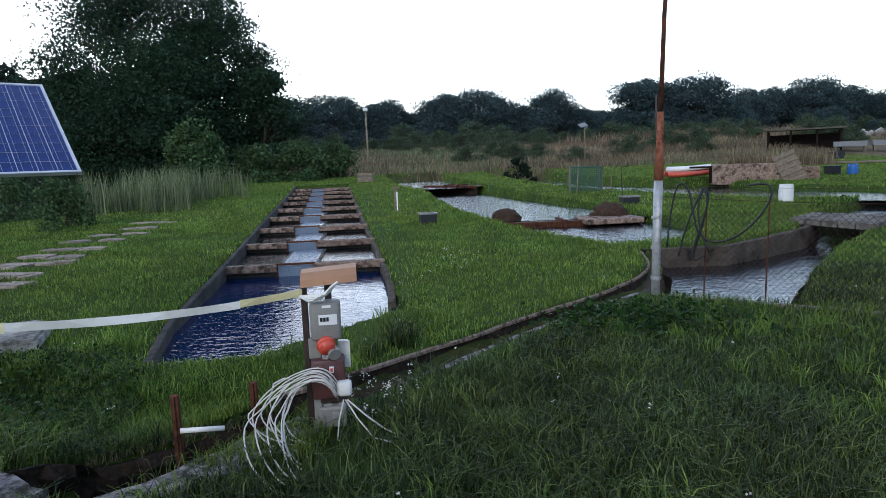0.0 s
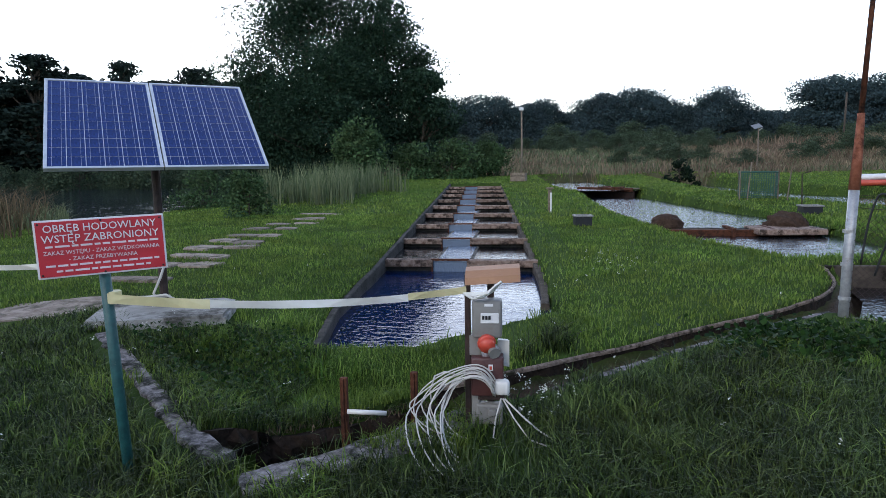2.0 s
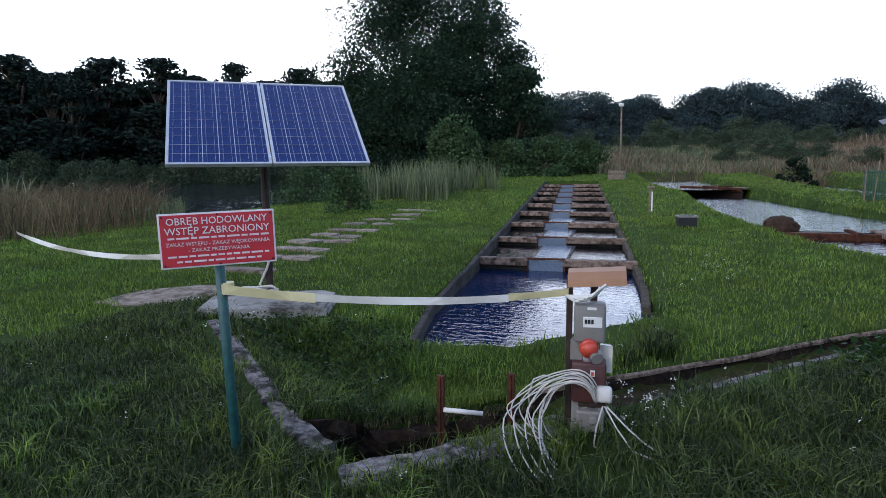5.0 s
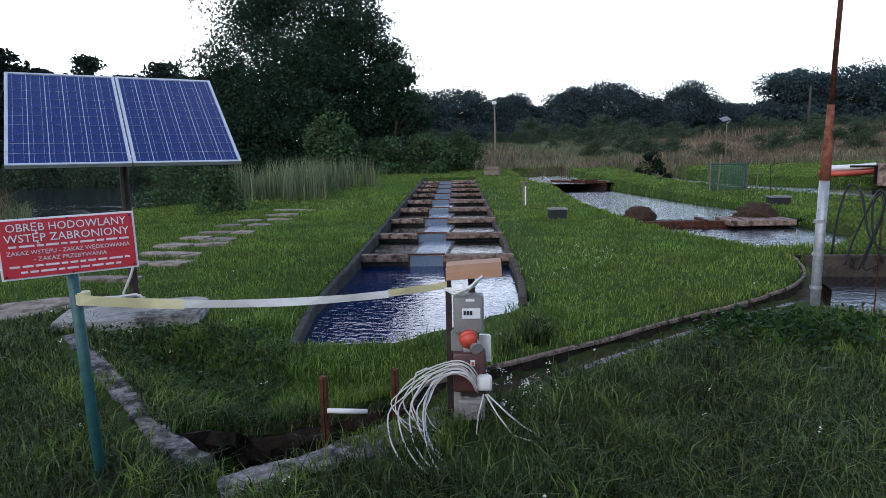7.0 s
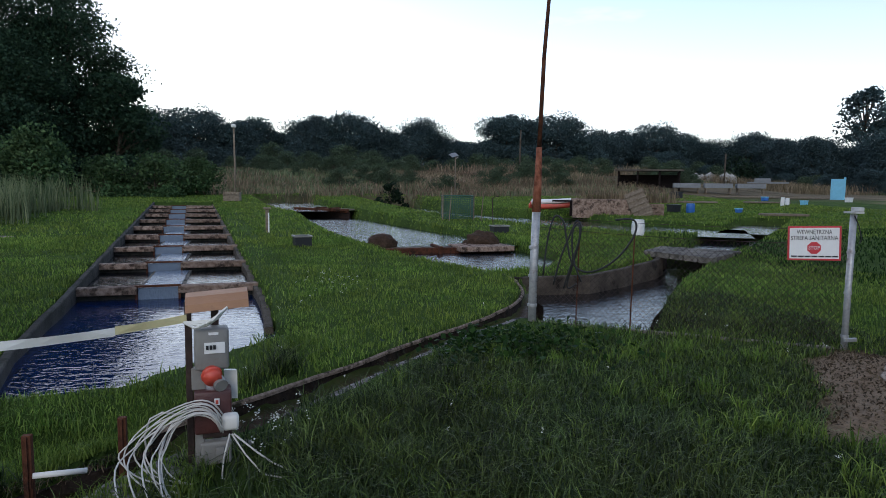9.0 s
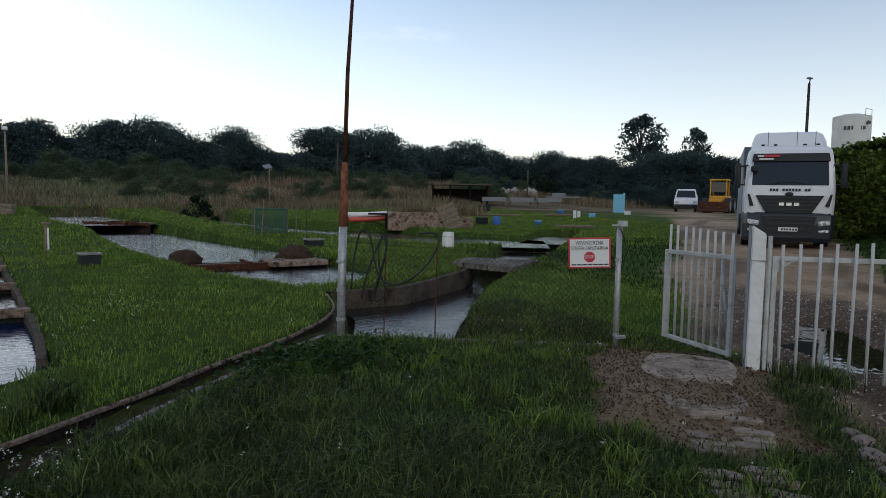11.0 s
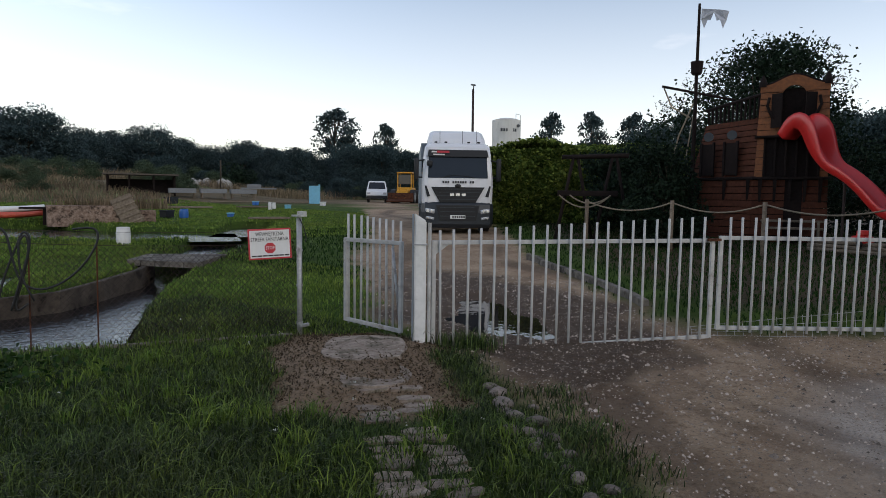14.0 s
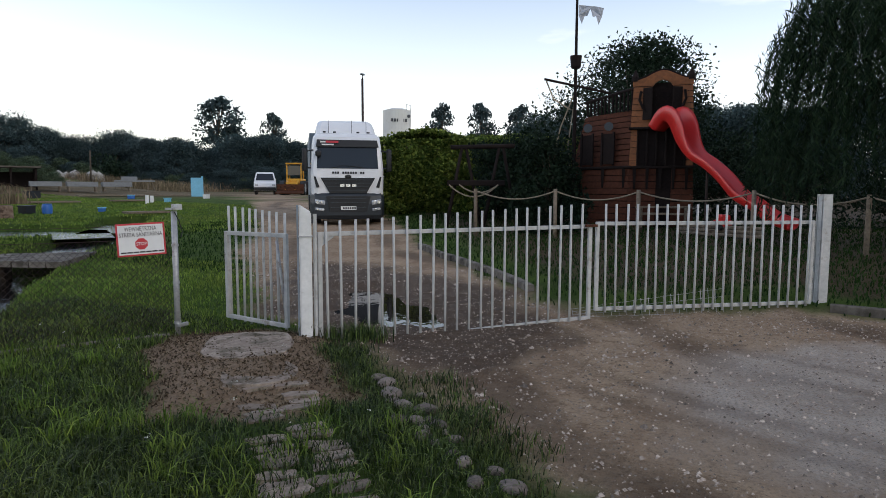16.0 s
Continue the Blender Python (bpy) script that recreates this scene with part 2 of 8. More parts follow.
# ---- helpers of this scene ----
def thing(name, x, y, z, rz=0.0, label="", category="", group="", kind="", rx=0.0, ry=0.0):
    ob = new(name)
    ob.empty_display_size = 0.1
    ob.matrix_world = pose(x, y, z, rx, ry, rz)
    return tagged(ob, label, category, group, kind)


def finish(bm, name, mat, smooth=False):
    me = bpy.data.meshes.new(name)
    bmesh.ops.recalc_face_normals(bm, faces=bm.faces)
    bm.to_mesh(me)
    bm.free()
    if smooth:
        me.polygons.foreach_set("use_smooth", [True] * len(me.polygons))
    me.materials.append(M[mat] if isinstance(mat, str) else mat)
    return me


def part(name, bm, mat, parent=None, label="", smooth=False):
    ob = new(name, finish(bm, name, mat, smooth))
    ob.parent = parent
    return tagged(ob, label)


def piece(name, me, parent, m):
    ob = new(name, me)
    ob.parent = parent
    ob.matrix_local = m
    return ob


def box(bm, x, y, z, sx, sy, sz, m=None, bevel=0.0):
    """A box with its centre at x, y, z, its edges rounded by bevel."""
    made = bmesh.ops.create_cube(bm, size=1.0)["verts"]
    bmesh.ops.scale(bm, vec=(sx, sy, sz), verts=made)
    bmesh.ops.translate(bm, vec=(x, y, z), verts=made)
    if m is not None:
        bmesh.ops.transform(bm, matrix=m, verts=made)
    if bevel:
        edges = list({e for v in made for e in v.link_edges})
        bmesh.ops.bevel(bm, geom=edges, offset=bevel, segments=2, affect="EDGES", profile=0.5)
    return bm


def tube(bm, pts, r, n=8, r_end=None, cap=True):
    """A round bar along points, tapering from r to r_end."""
    pts = [Vector(p) for p in pts]
    rings = []
    side = None
    for i, p in enumerate(pts):
        d = (pts[min(i + 1, len(pts) - 1)] - pts[max(i - 1, 0)]).normalized()
        if side is None:
            side = d.orthogonal().normalized()
        side = (side - d * side.dot(d)).normalized()
        up = d.cross(side)
        k = r if r_end is None else r + (r_end - r) * i / max(1, len(pts) - 1)
        rings.append([bm.verts.new(p + (side * math.cos(a) + up * math.sin(a)) * k) for a in (2 * math.pi * j / n for j in range(n))])
    for a, b in zip(rings, rings[1:]):
        for j in range(n):
            bm.faces.new((a[j], a[(j + 1) % n], b[(j + 1) % n], b[j]))
    if cap:
        bm.faces.new(rings[0][::-1])
        bm.faces.new(rings[-1])
    return bm


def extrude_outline(bm, outline, z0, z1, m=None):
    """A prism over an outline of (x, y), from z0 to z1."""
    lo = [bm.verts.new((x, y, z0)) for x, y in outline]
    hi = [bm.verts.new((x, y, z1)) for x, y in outline]
    n = len(outline)
    bm.faces.new(lo[::-1])
    bm.faces.new(hi)
    for i in range(n):
        bm.faces.new((lo[i], lo[(i + 1) % n], hi[(i + 1) % n], hi[i]))
    if m is not None:
        bmesh.ops.transform(bm, matrix=m, verts=lo + hi)
    return bm


def arrays_mesh(name, verts, faces, mat):
    """A mesh from arrays of vertices and of equal-sided faces."""
    me = bpy.data.meshes.new(name)
    k = faces.shape[1]
    me.vertices.add(len(verts))
    me.vertices.foreach_set("co", np.ascontiguousarray(verts, dtype=np.float32).ravel())
    me.loops.add(faces.size)
    me.loops.foreach_set("vertex_index", np.ascontiguousarray(faces, dtype=np.int32).ravel())
    me.polygons.add(len(faces))
    me.polygons.foreach_set("loop_start", np.arange(0, faces.size, k, dtype=np.int32))
    me.update(calc_edges=True)
    me.materials.append(M[mat])
    return me


def sstep(a, b, x):
    t = np.clip((x - a) / (b - a), 0, 1)
    return t * t * (3 - 2 * t)


def inside(x, y, outline):
    """The distance to the edge of an outline, above zero within it."""
    x, y = np.asarray(x, float), np.asarray(y, float)
    best, odd = np.full(x.shape, 1e9), np.zeros(x.shape, bool)
    for (ax, ay), (bx, by) in zip(outline, outline[1:] + outline[:1]):
        dx, dy = bx - ax, by - ay
        t = np.clip(((x - ax) * dx + (y - ay) * dy) / (dx * dx + dy * dy), 0, 1)
        best = np.minimum(best, np.hypot(x - ax - t * dx, y - ay - t * dy))
        cross = (ay > y) != (by > y)
        odd ^= cross & (x < ax + (y - ay) * dx / (dy if abs(dy) > 1e-9 else 1e-9))
    return np.where(odd, best, -best)


def wobble(x, y, scale, seed):
    """Smooth unevenness between -1 and 1."""
    r = np.random.RandomState(seed)
    out = np.zeros(np.shape(x))
    for k in range(5):
        a, p = r.uniform(0, 2 * math.pi), r.uniform(0, 6.28)
        f = scale * r.uniform(0.6, 1.9)
        out = out + np.sin((np.asarray(x) * math.cos(a) + np.asarray(y) * math.sin(a)) * f + p + 1.3 * np.sin(np.asarray(y) * f * 0.7 + p))
    return out / 5


# ---- the plan: outlines on the ground ----
RACE = [(-2.22, 5.15), (-1.42, 5.36), (-0.34, 6.8), (-0.60, 9.0), (-4.05, 31.0), (-6.50, 31.0), (-2.95, 8.7), (-2.62, 6.5)]
TRENCH = [(-1.92, 3.02), (-1.62, 2.92), (-0.9, 3.72), (-0.55, 4.25), (-0.95, 4.25), (-1.25, 3.98), (-1.55, 3.80), (-1.85, 3.55), (-2.1, 3.22)]
DITCH = [(-0.8, 4.0), (-0.16, 4.47), (0.12, 4.8), (0.51, 5.24), (0.88, 5.64), (1.33, 6.18), (1.95, 6.78), (2.5, 7.25), (2.75, 7.35), (3.3, 8.2), (3.5, 9.2), (3.38, 9.9), (3.27, 9.54), (3.07, 8.67), (2.54, 7.71), (1.9, 7.03), (1.4, 6.58), (0.94, 6.13), (0.54, 5.68), (0.16, 5.32), (-0.17, 5.0), (-0.57, 4.62), (-0.95, 4.22)]
STREAM = [(2.72, 7.22), (3.75, 6.55), (4.7, 7.9), (5.9, 9.35), (8.8, 12.2), (11.3, 14.2), (17.3, 20.0), (16.3, 20.8), (10.4, 15.2), (8.1, 13.0), (6.75, 11.3), (5.65, 10.5), (4.7, 9.9), (3.8, 9.92), (3.6, 9.8), (3.48, 8.9), (2.95, 7.6)]
POND_MID = [(-2.6, 38.5), (-1.2, 29.0), (0.0, 25.0), (0.9, 17.6), (1.6, 14.7), (2.35, 12.4), (3.25, 10.75), (4.1, 10.9), (5.0, 12.4), (4.75, 15.0), (3.55, 19.6), (2.3, 26.4), (1.3, 31.0), (0.2, 41.0)]
POND_FAR = [(3.4, 40.5), (4.0, 33.5), (5.3, 25.0), (7.3, 20.0), (9.4, 17.2), (11.8, 15.8), (13.0, 17.9), (11.0, 21.0), (10.7, 24.0), (8.4, 27.0), (7.2, 31.5), (6.6, 41.0)]
RIVER = [(-90, 45), (-40, 27), (-21, 17.5), (-15.5, 18.5), (-15.5, 24), (-24, 42), (-36, 66), (-95, 95)]
ROAD = [(2.6, -9), (3.2, 0.2), (3.76, 0.95), (4.95, 2.4), (5.75, 3.6), (6.5, 5.2), (11.4, 10.1), (16.0, 13.6), (28, 24.5), (46, 41.5), (90, 62), (90, 59), (49, 40), (33, 24), (22.5, 12.6), (12.2, 5.5), (10.5, 3.75), (8.9, 2.5), (8.2, 1.4), (9.45, -0.7), (9.4, -1.2), (9.25, -2.2), (11, -9)]
GARDEN = [(9.3, -2.0), (9.4, -1.0), (9.75, -0.8), (8.4, 1.45), (9.1, 2.35), (10.6, 3.55), (12.4, 5.3), (23, 12.3), (60, 20), (60, -60), (11.5, -60)]
APRON = [(3.35, 3.55), (4.2, 2.45), (4.9, 3.2), (5.75, 3.75), (5.6, 4.6), (5.0, 5.15), (4.4, 4.75)]


def rise(x, y):
    """The lie of the land, without its ditches and ponds."""
    x, y = np.asarray(x, float), np.asarray(y, float)
    r = np.hypot(0.9 * x, y)
    g = 0.028 * np.clip(r - 7.0, 0, 38) + 0.003 * np.clip(r - 45, 0, 400)
    west = sstep(-7.5, -14.0, x + 0.12 * y)
    g = g * (1 - west) + (-0.05) * west
    west_far = sstep(60, 90, np.hypot(x, y)) * west
    g = g + west_far * 1.0
    north = sstep(41, 66, r) * sstep(0.95, 0.55, x / np.maximum(y, 1.0)) * sstep(-0.6, -0.25, x / np.maximum(y, 1.0)) * (y > 0)
    g = g + 1.7 * north
    return np.where(y < -1, np.where(x > 0, g * 0.6, 0.0), g)


def land(x, y):
    g = rise(x, y)
    near = np.exp(-np.hypot(x, y) / 40)
    h = g + 0.03 * near * wobble(x, y, 1.1, 3) + 0.012 * near * wobble(x, y, 4.5, 4)

    def cut(h, outline, floor, soft):
        k = sstep(-soft, soft * 0.4, inside(x, y, outline))
        return h * (1 - k) + floor * k

    h = h - 0.16 * sstep(0, 0.5, inside(x, y, [(-3.9, 4.9), (-1.9, 3.05), (-0.9, 4.2), (-0.5, 4.8), (-1.4, 5.0), (-2.2, 4.8), (-3.0, 5.2)]))
    bank = sstep(0.6, 0.0, np.abs(inside(x, y, POND_MID) + 0.45)) + sstep(0.7, 0.0, np.abs(inside(x, y, POND_FAR) + 0.6))
    h = h + 0.02 * bank
    h = cut(h, ROAD, g - 0.03 + 0.02 * wobble(x, y, 2.3, 9) + 0.016 * wobble(x, y, 8.0, 19) + 0.012 * wobble(x, y, 21.0, 20), 0.35)
    h = h - 0.13 * sstep(1.0, 0.1, np.hypot(((x - 7.9) * 0.69 + (y - 4.4) * 0.72) / 2.3, ((x - 7.9) * 0.72 - (y - 4.4) * 0.69) / 0.8) + 0.2 * wobble(x, y, 5, 33))
    h = cut(h, RACE, g - 0.95, 0.08)
    h = cut(h, DITCH, g - 0.13 + 0.05 * wobble(x, y, 6, 8), 0.08)
    h = cut(h, TRENCH, -1.05, 0.08)
    h = cut(h, STREAM, g - 1.0, 0.2)
    h = cut(h, POND_MID, g - 1.0, 0.3)
    h = cut(h, POND_FAR, g - 1.0, 0.5)
    h = cut(h, RIVER, -1.3, 1.6)
    h = h + 0.08 * sstep(-0.1, 0.4, inside(x, y, APRON))
    garden = inside(x, y, GARDEN)
    h = h + 0.10 * sstep(0.0, 0.5, garden)
    return h


def spot(x, y):
    return float(land(np.array([x]), np.array([y]))[0])


def stops(*runs):
    out = [runs[0][0]]
    for a, b, step in runs:
        n = max(1, round((b - a) / step))
        out += [a + (b - a) * (i + 1) / n for i in range(n)]
    return np.array(out)


# ---- the ground: one sheet to the horizon ----
gx = stops((-900, -300, 100), (-300, -100, 25), (-100, -30, 4), (-30, -8, 0.6), (-8, -5, 0.25), (-5, 9.5, 0.09), (9.5, 14, 0.2), (14, 30, 0.5), (30, 100, 4), (100, 300, 25), (300, 900, 100))
gy = stops((-400, -60, 60), (-60, -10, 10), (-10, -2, 1.0), (-2, 11, 0.09), (11, 16, 0.2), (16, 32, 0.35), (32, 60, 1.0), (60, 130, 5), (130, 300, 25), (300, 1200, 100))
XX, YY = np.meshgrid(gx, gy)
ZZ = land(XX, YY)
nx, ny = len(gx), len(gy)
idx = np.arange(nx * ny).reshape(ny, nx)
quads = np.stack([idx[:-1, :-1], idx[:-1, 1:], idx[1:, 1:], idx[1:, :-1]], -1).reshape(-1, 4)

m, n, l, p = material("meadow_ground", 0.95)
p.inputs["Specular IOR Level"].default_value = 0.08
co = n.new("ShaderNodeTexCoord")


def node_noise(scale, detail=8, rough=0.65):
    t = n.new("ShaderNodeTexNoise")
    t.inputs["Scale"].default_value, t.inputs["Detail"].default_value, t.inputs["Roughness"].default_value = scale, detail, rough
    l.new(co.outputs["Object"], t.inputs["Vector"])
    return t.outputs["Fac"]


def node_ramp(src, a, b, lo=0.3, hi=0.7):
    t = n.new("ShaderNodeValToRGB")
    t.color_ramp.elements[0].color, t.color_ramp.elements[1].color = (*a, 1), (*b, 1)
    t.color_ramp.elements[0].position, t.color_ramp.elements[1].position = lo, hi
    l.new(src, t.inputs[0])
    return t.outputs[0]


def node_mix(fac, a, b):
    t = n.new("ShaderNodeMixRGB")
    l.new(fac, t.inputs[0])
    l.new(a, t.inputs[1])
    l.new(b, t.inputs[2])
    return t.outputs[0]


def node_attr(key):
    t = n.new("ShaderNodeAttribute")
    t.attribute_name = key
    return t.outputs["Fac"]


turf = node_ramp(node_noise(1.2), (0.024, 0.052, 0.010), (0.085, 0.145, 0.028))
# dark flecks put into the turf colour for the shade between grass blades
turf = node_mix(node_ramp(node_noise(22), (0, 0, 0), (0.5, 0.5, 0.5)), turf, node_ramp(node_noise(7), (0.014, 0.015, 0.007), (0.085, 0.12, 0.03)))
field = node_ramp(node_noise(0.35), (0.075, 0.062, 0.036), (0.20, 0.148, 0.092))
gravel = node_ramp(node_noise(0.9, 10, 0.7), (0.26, 0.160, 0.098), (0.56, 0.41, 0.28))
gravel = node_mix(node_ramp(node_noise(45, 5), (0, 0, 0), (0.85, 0.85, 0.85), 0.46, 0.62), gravel, node_ramp(node_noise(35), (0.10, 0.066, 0.042), (0.56, 0.44, 0.33)))
mud_shade = node_ramp(node_noise(9, 10, 0.75), (0.024, 0.015, 0.010), (0.115, 0.072, 0.046))
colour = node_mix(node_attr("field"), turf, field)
gravel = node_mix(node_ramp(node_noise(11, 8, 0.75), (0, 0, 0), (0.7, 0.7, 0.7), 0.5, 0.66), gravel, node_ramp(node_noise(60, 4), (0.075, 0.046, 0.028), (0.26, 0.17, 0.105)))
pale = node_ramp(node_noise(2.0, 10, 0.75), (0.36, 0.265, 0.195), (0.66, 0.565, 0.48))
pale = node_mix(node_ramp(node_noise(55, 4, 0.8), (0, 0, 0), (0.9, 0.9, 0.9), 0.44, 0.6), pale, node_ramp(node_noise(38), (0.12, 0.095, 0.075), (0.62, 0.57, 0.52)))
gravel = node_mix(node_attr("pale"), gravel, pale)
colour = node_mix(node_attr("road"), colour, gravel)
colour = node_mix(node_attr("mud_shade"), colour, mud_shade)
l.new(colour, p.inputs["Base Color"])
bp = n.new("ShaderNodeBump")
bp.inputs["Strength"].default_value, bp.inputs["Distance"].default_value = 0.9, 0.05
l.new(node_noise(30, 12, 0.82), bp.inputs["Height"])
l.new(bp.outputs[0], p.inputs["Normal"])
rr = n.new("ShaderNodeMapRange")
rr.inputs["To Min"].default_value, rr.inputs["To Max"].default_value = 0.95, 0.55
l.new(node_attr("mud_shade"), rr.inputs["Value"])
l.new(rr.outputs[0], p.inputs["Roughness"])
M["ground"] = m
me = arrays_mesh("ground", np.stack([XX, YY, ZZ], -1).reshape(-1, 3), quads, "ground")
me.polygons.foreach_set("use_smooth", np.ones(len(quads), bool))
FX, FY = XX.ravel(), YY.ravel()
ragged = 0.25 * wobble(FX, FY, 3.0, 21) + 0.12 * wobble(FX, FY, 9.0, 22)
road_k = sstep(-0.25, 0.25, inside(FX, FY, ROAD) + ragged)
apron_k = sstep(-0.25, 0.15, inside(FX, FY, APRON) + 1.3 * ragged)
cut_k = np.zeros(len(FX))
for o in (RACE, TRENCH, DITCH, STREAM, POND_MID, POND_FAR):
    cut_k = np.maximum(cut_k, sstep(-0.06, 0.12, inside(FX, FY, o)))
wet = sstep(-0.1, 0.5, inside(FX, FY, [(4.9, 2.6), (4.7, 1.9), (5.0, 1.3), (5.7, 1.2), (6.4, 1.4), (7.4, 1.3), (9.6, 2.9), (11.2, 6.0), (10.6, 8.2), (6.6, 5.6)]) + 1.6 * ragged) * 0.9
ruts = sstep(0.25, 0.8, np.sin(2.6 * (FX * 0.74 - FY * 0.67) + 1.2 * np.sin(0.6 * FY + 0.3 * FX)) + 0.5 * wobble(FX, FY, 2.0, 31) - 0.25) * road_k * 0.6
# the muddy tone over the garden stands in for shade under its trees
garden_shade_k = sstep(0.2, 1.5, inside(FX, FY, GARDEN) + 1.2 * ragged)
pale_k = sstep(-0.1, 0.7, inside(FX, FY, [(3.5, -1.5), (3.9, -0.2), (4.3, 0.3), (4.85, 0.5), (6.5, 0.5), (7.8, -0.6), (8.3, -1.6), (9, -6), (3.3, -6)]) + 1.4 * ragged)
tyre = np.hypot(FX - 11.5, FY + 3.0) + 0.05 * wobble(FX, FY, 1.5, 37)
tyre_k = sum(sstep(0.16, 0.05, np.abs(tyre - q)) for q in (5.1, 5.75, 6.9, 7.35, 8.3)) * (0.45 + 0.4 * wobble(FX, FY, 3.0, 38)) * road_k
ruts = np.maximum(ruts * (1 - 0.7 * pale_k), tyre_k * 0.6)
far_field = sstep(36, 44, np.hypot(FX * 0.7, FY)) * sstep(-12, -2, FX + 0.1 * FY + 12)
for key, values in (("pale", pale_k), ("road", np.maximum(road_k, apron_k)), ("mud_shade", np.clip(np.maximum(np.maximum(cut_k, wet * road_k), np.maximum(ruts, np.maximum(0.3 * apron_k, 0.9 * garden_shade_k))), 0, 1)), ("field", far_field)):
    a = me.attributes.new(key, "FLOAT", "POINT")
    a.data.foreach_set("value", values.astype(np.float32))
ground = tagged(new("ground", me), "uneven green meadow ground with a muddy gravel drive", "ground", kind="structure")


# ---- water ----
def water_sheet(name, outline, z, mat, label):
    bm = bmesh.new()
    bm.faces.new([bm.verts.new((x, y, z)) for x, y in outline])
    return tagged(part(name, bm, mat), label, "water", kind="structure")


AX = Vector((-0.158, 0.9874, 0))          # the way up the raceway
ACROSS = Vector((0.9874, 0.158, 0))
WEIRS = [10.0 + 2.42 * i for i in range(9)]


def race_x(y):
    """The raceway's west and east side at a distance y."""
    return -2.95 - 0.1605 * (y - 8.7), -0.60 - 0.1575 * (y - 9.0)


water_sheet("water_pool", [(-2.28, 5.17), (-1.36, 5.36), (-0.1, 6.6), (-0.65, 10.15), (-3.3, 9.95), (-2.72, 6.5)], -0.14, "water", "dark blue rippled water of the lowest pool")
for i, y in enumerate(WEIRS):
    y1 = y + 2.42
    z = float(rise(-2.5, y)) - 0.15
    a, b = race_x(y), race_x(y1)
    water_sheet("water_tank", [(a[0], y + 0.06), (a[1], y + 0.12), (b[1], y1 + 0.12), (b[0], y1)], z, "water_tank", "dark rippled water between two concrete weirs")
water_sheet("water_stream", STREAM[:4] + [(8.6, 12.4), (8.0, 12.95)] + STREAM[9:], -0.22, "water_tank", "pale reflecting stream water behind the wire fence")
water_sheet("water_stream", [(7.9, 11.7), (11.0, 14.1), (13.6, 16.4), (12.6, 17.4), (10.4, 15.2), (8.1, 13.0)], 0.08, "water_calm", "pale stream water beyond the footbridge")
water_sheet("water_stream", [(13.2, 16.0), (17.2, 19.9), (16.2, 20.9), (12.2, 17.0)], 0.27, "water_calm", "bright stream water below the farther plank")
water_sheet("water_pond", [(1.0, 14.4), (2.0, 12.0), (3.05, 10.45), (4.25, 10.55), (5.5, 12.4), (5.2, 14.4)], 0.04, "water_calm", "still dark pond water below the plank dam")
water_sheet("water_pond", [(-0.8, 26.5), (0.4, 17.6), (1.0, 14.4), (5.2, 14.4), (4.0, 19.6), (2.8, 27.5)], 0.17, "water_calm", "bright still pond water above the plank dam")
water_sheet("water_pond", [(-3.4, 40), (-2.0, 29.0), (-0.8, 26.5), (2.9, 27.5), (1.8, 31.0), (0.9, 41.5)], 0.47, "water_calm", "narrow bright pond water between grass banks")
water_sheet("water_pond", [(2.6, 42), (3.2, 33.5), (4.5, 25.0), (6.5, 19.8), (8.8, 16.6), (11.8, 14.8), (13.9, 17.9), (11.8, 21.4), (11.4, 24.4), (9, 27.5), (7.9, 31.5), (7.4, 42)], 0.27, "water_calm", "long pale pond water between grass banks")
water_sheet("water_river", RIVER, -0.38, "water_river", "grey slow river water with floating weed")

# ---- raceway walls and weirs ----
def wall_run(name, pts, width, top, foot, mat, label, category="wall", kind="structure", side=1):
    """A concrete wall along ground points; top and foot are given relative to the land."""
    bm = bmesh.new()
    pts = [Vector((x, y, 0)) for x, y in pts]
    rows = []
    for i, q in enumerate(pts):
        d = (pts[min(i + 1, len(pts) - 1)] - pts[max(i - 1, 0)]).normalized()
        s = Vector((d.y, -d.x, 0)) * side * width
        g = float(rise(q.x, q.y))
        b = 0.012
        o = [q, q + s]
        ring = [(o[0], foot), (o[0], top - b), (o[0] + s * (b / width), top), (o[1] - s * (b / width), top), (o[1], top - b), (o[1], foot)]
        rows.append([bm.verts.new((v.x, v.y, g + z)) for v, z in ring])
    for a, c in zip(rows, rows[1:]):
        for j in range(6):
            bm.faces.new((a[j], a[(j + 1) % 6], c[(j + 1) % 6], c[j]))
    bm.faces.new(rows[0])
    bm.faces.new(rows[-1][::-1])
    return tagged(part(name, bm, mat), label, category, kind=kind)


def along(pts, step=0.35, jitter=0.012, seed=1):
    r = random.Random(seed)
    out = []
    for (ax, ay), (bx, by) in zip(pts, pts[1:]):
        k = max(1, round(math.hypot(bx - ax, by - ay) / step))
        out += [(ax + (bx - ax) * i / k + r.uniform(-jitter, jitter), ay + (by - ay) * i / k + r.uniform(-jitter, jitter)) for i in range(k)]
    return out + [pts[-1]]


wall_run("wall_raceway_west", along([(-2.25, 5.2), (-2.46, 5.9), (-2.64, 6.6), (race_x(8.7)[0], 8.7), (race_x(31)[0], 31.2)], 0.8), 0.08, -0.01, -0.9, "wall_dark", "weathered dark concrete side wall of the raceway", side=-1)
wall_run("wall_raceway_east", along([(-0.44, 7.4), (race_x(9.0)[1], 9.0), (race_x(31)[1], 31.2)], 0.8, 0.02), 0.10, -0.07, -0.9, "weir_dark", "mossy concrete side wall of the raceway")
wall_run("wall_trench_west", along([(-4.45, 5.02), (-3.2, 3.98), (-2.25, 3.12), (-1.86, 2.9)], 0.12, 0.02), 0.14, 0.03, -1.1, "lichen", "lichen-spotted concrete parapet of the intake trench", side=-1)
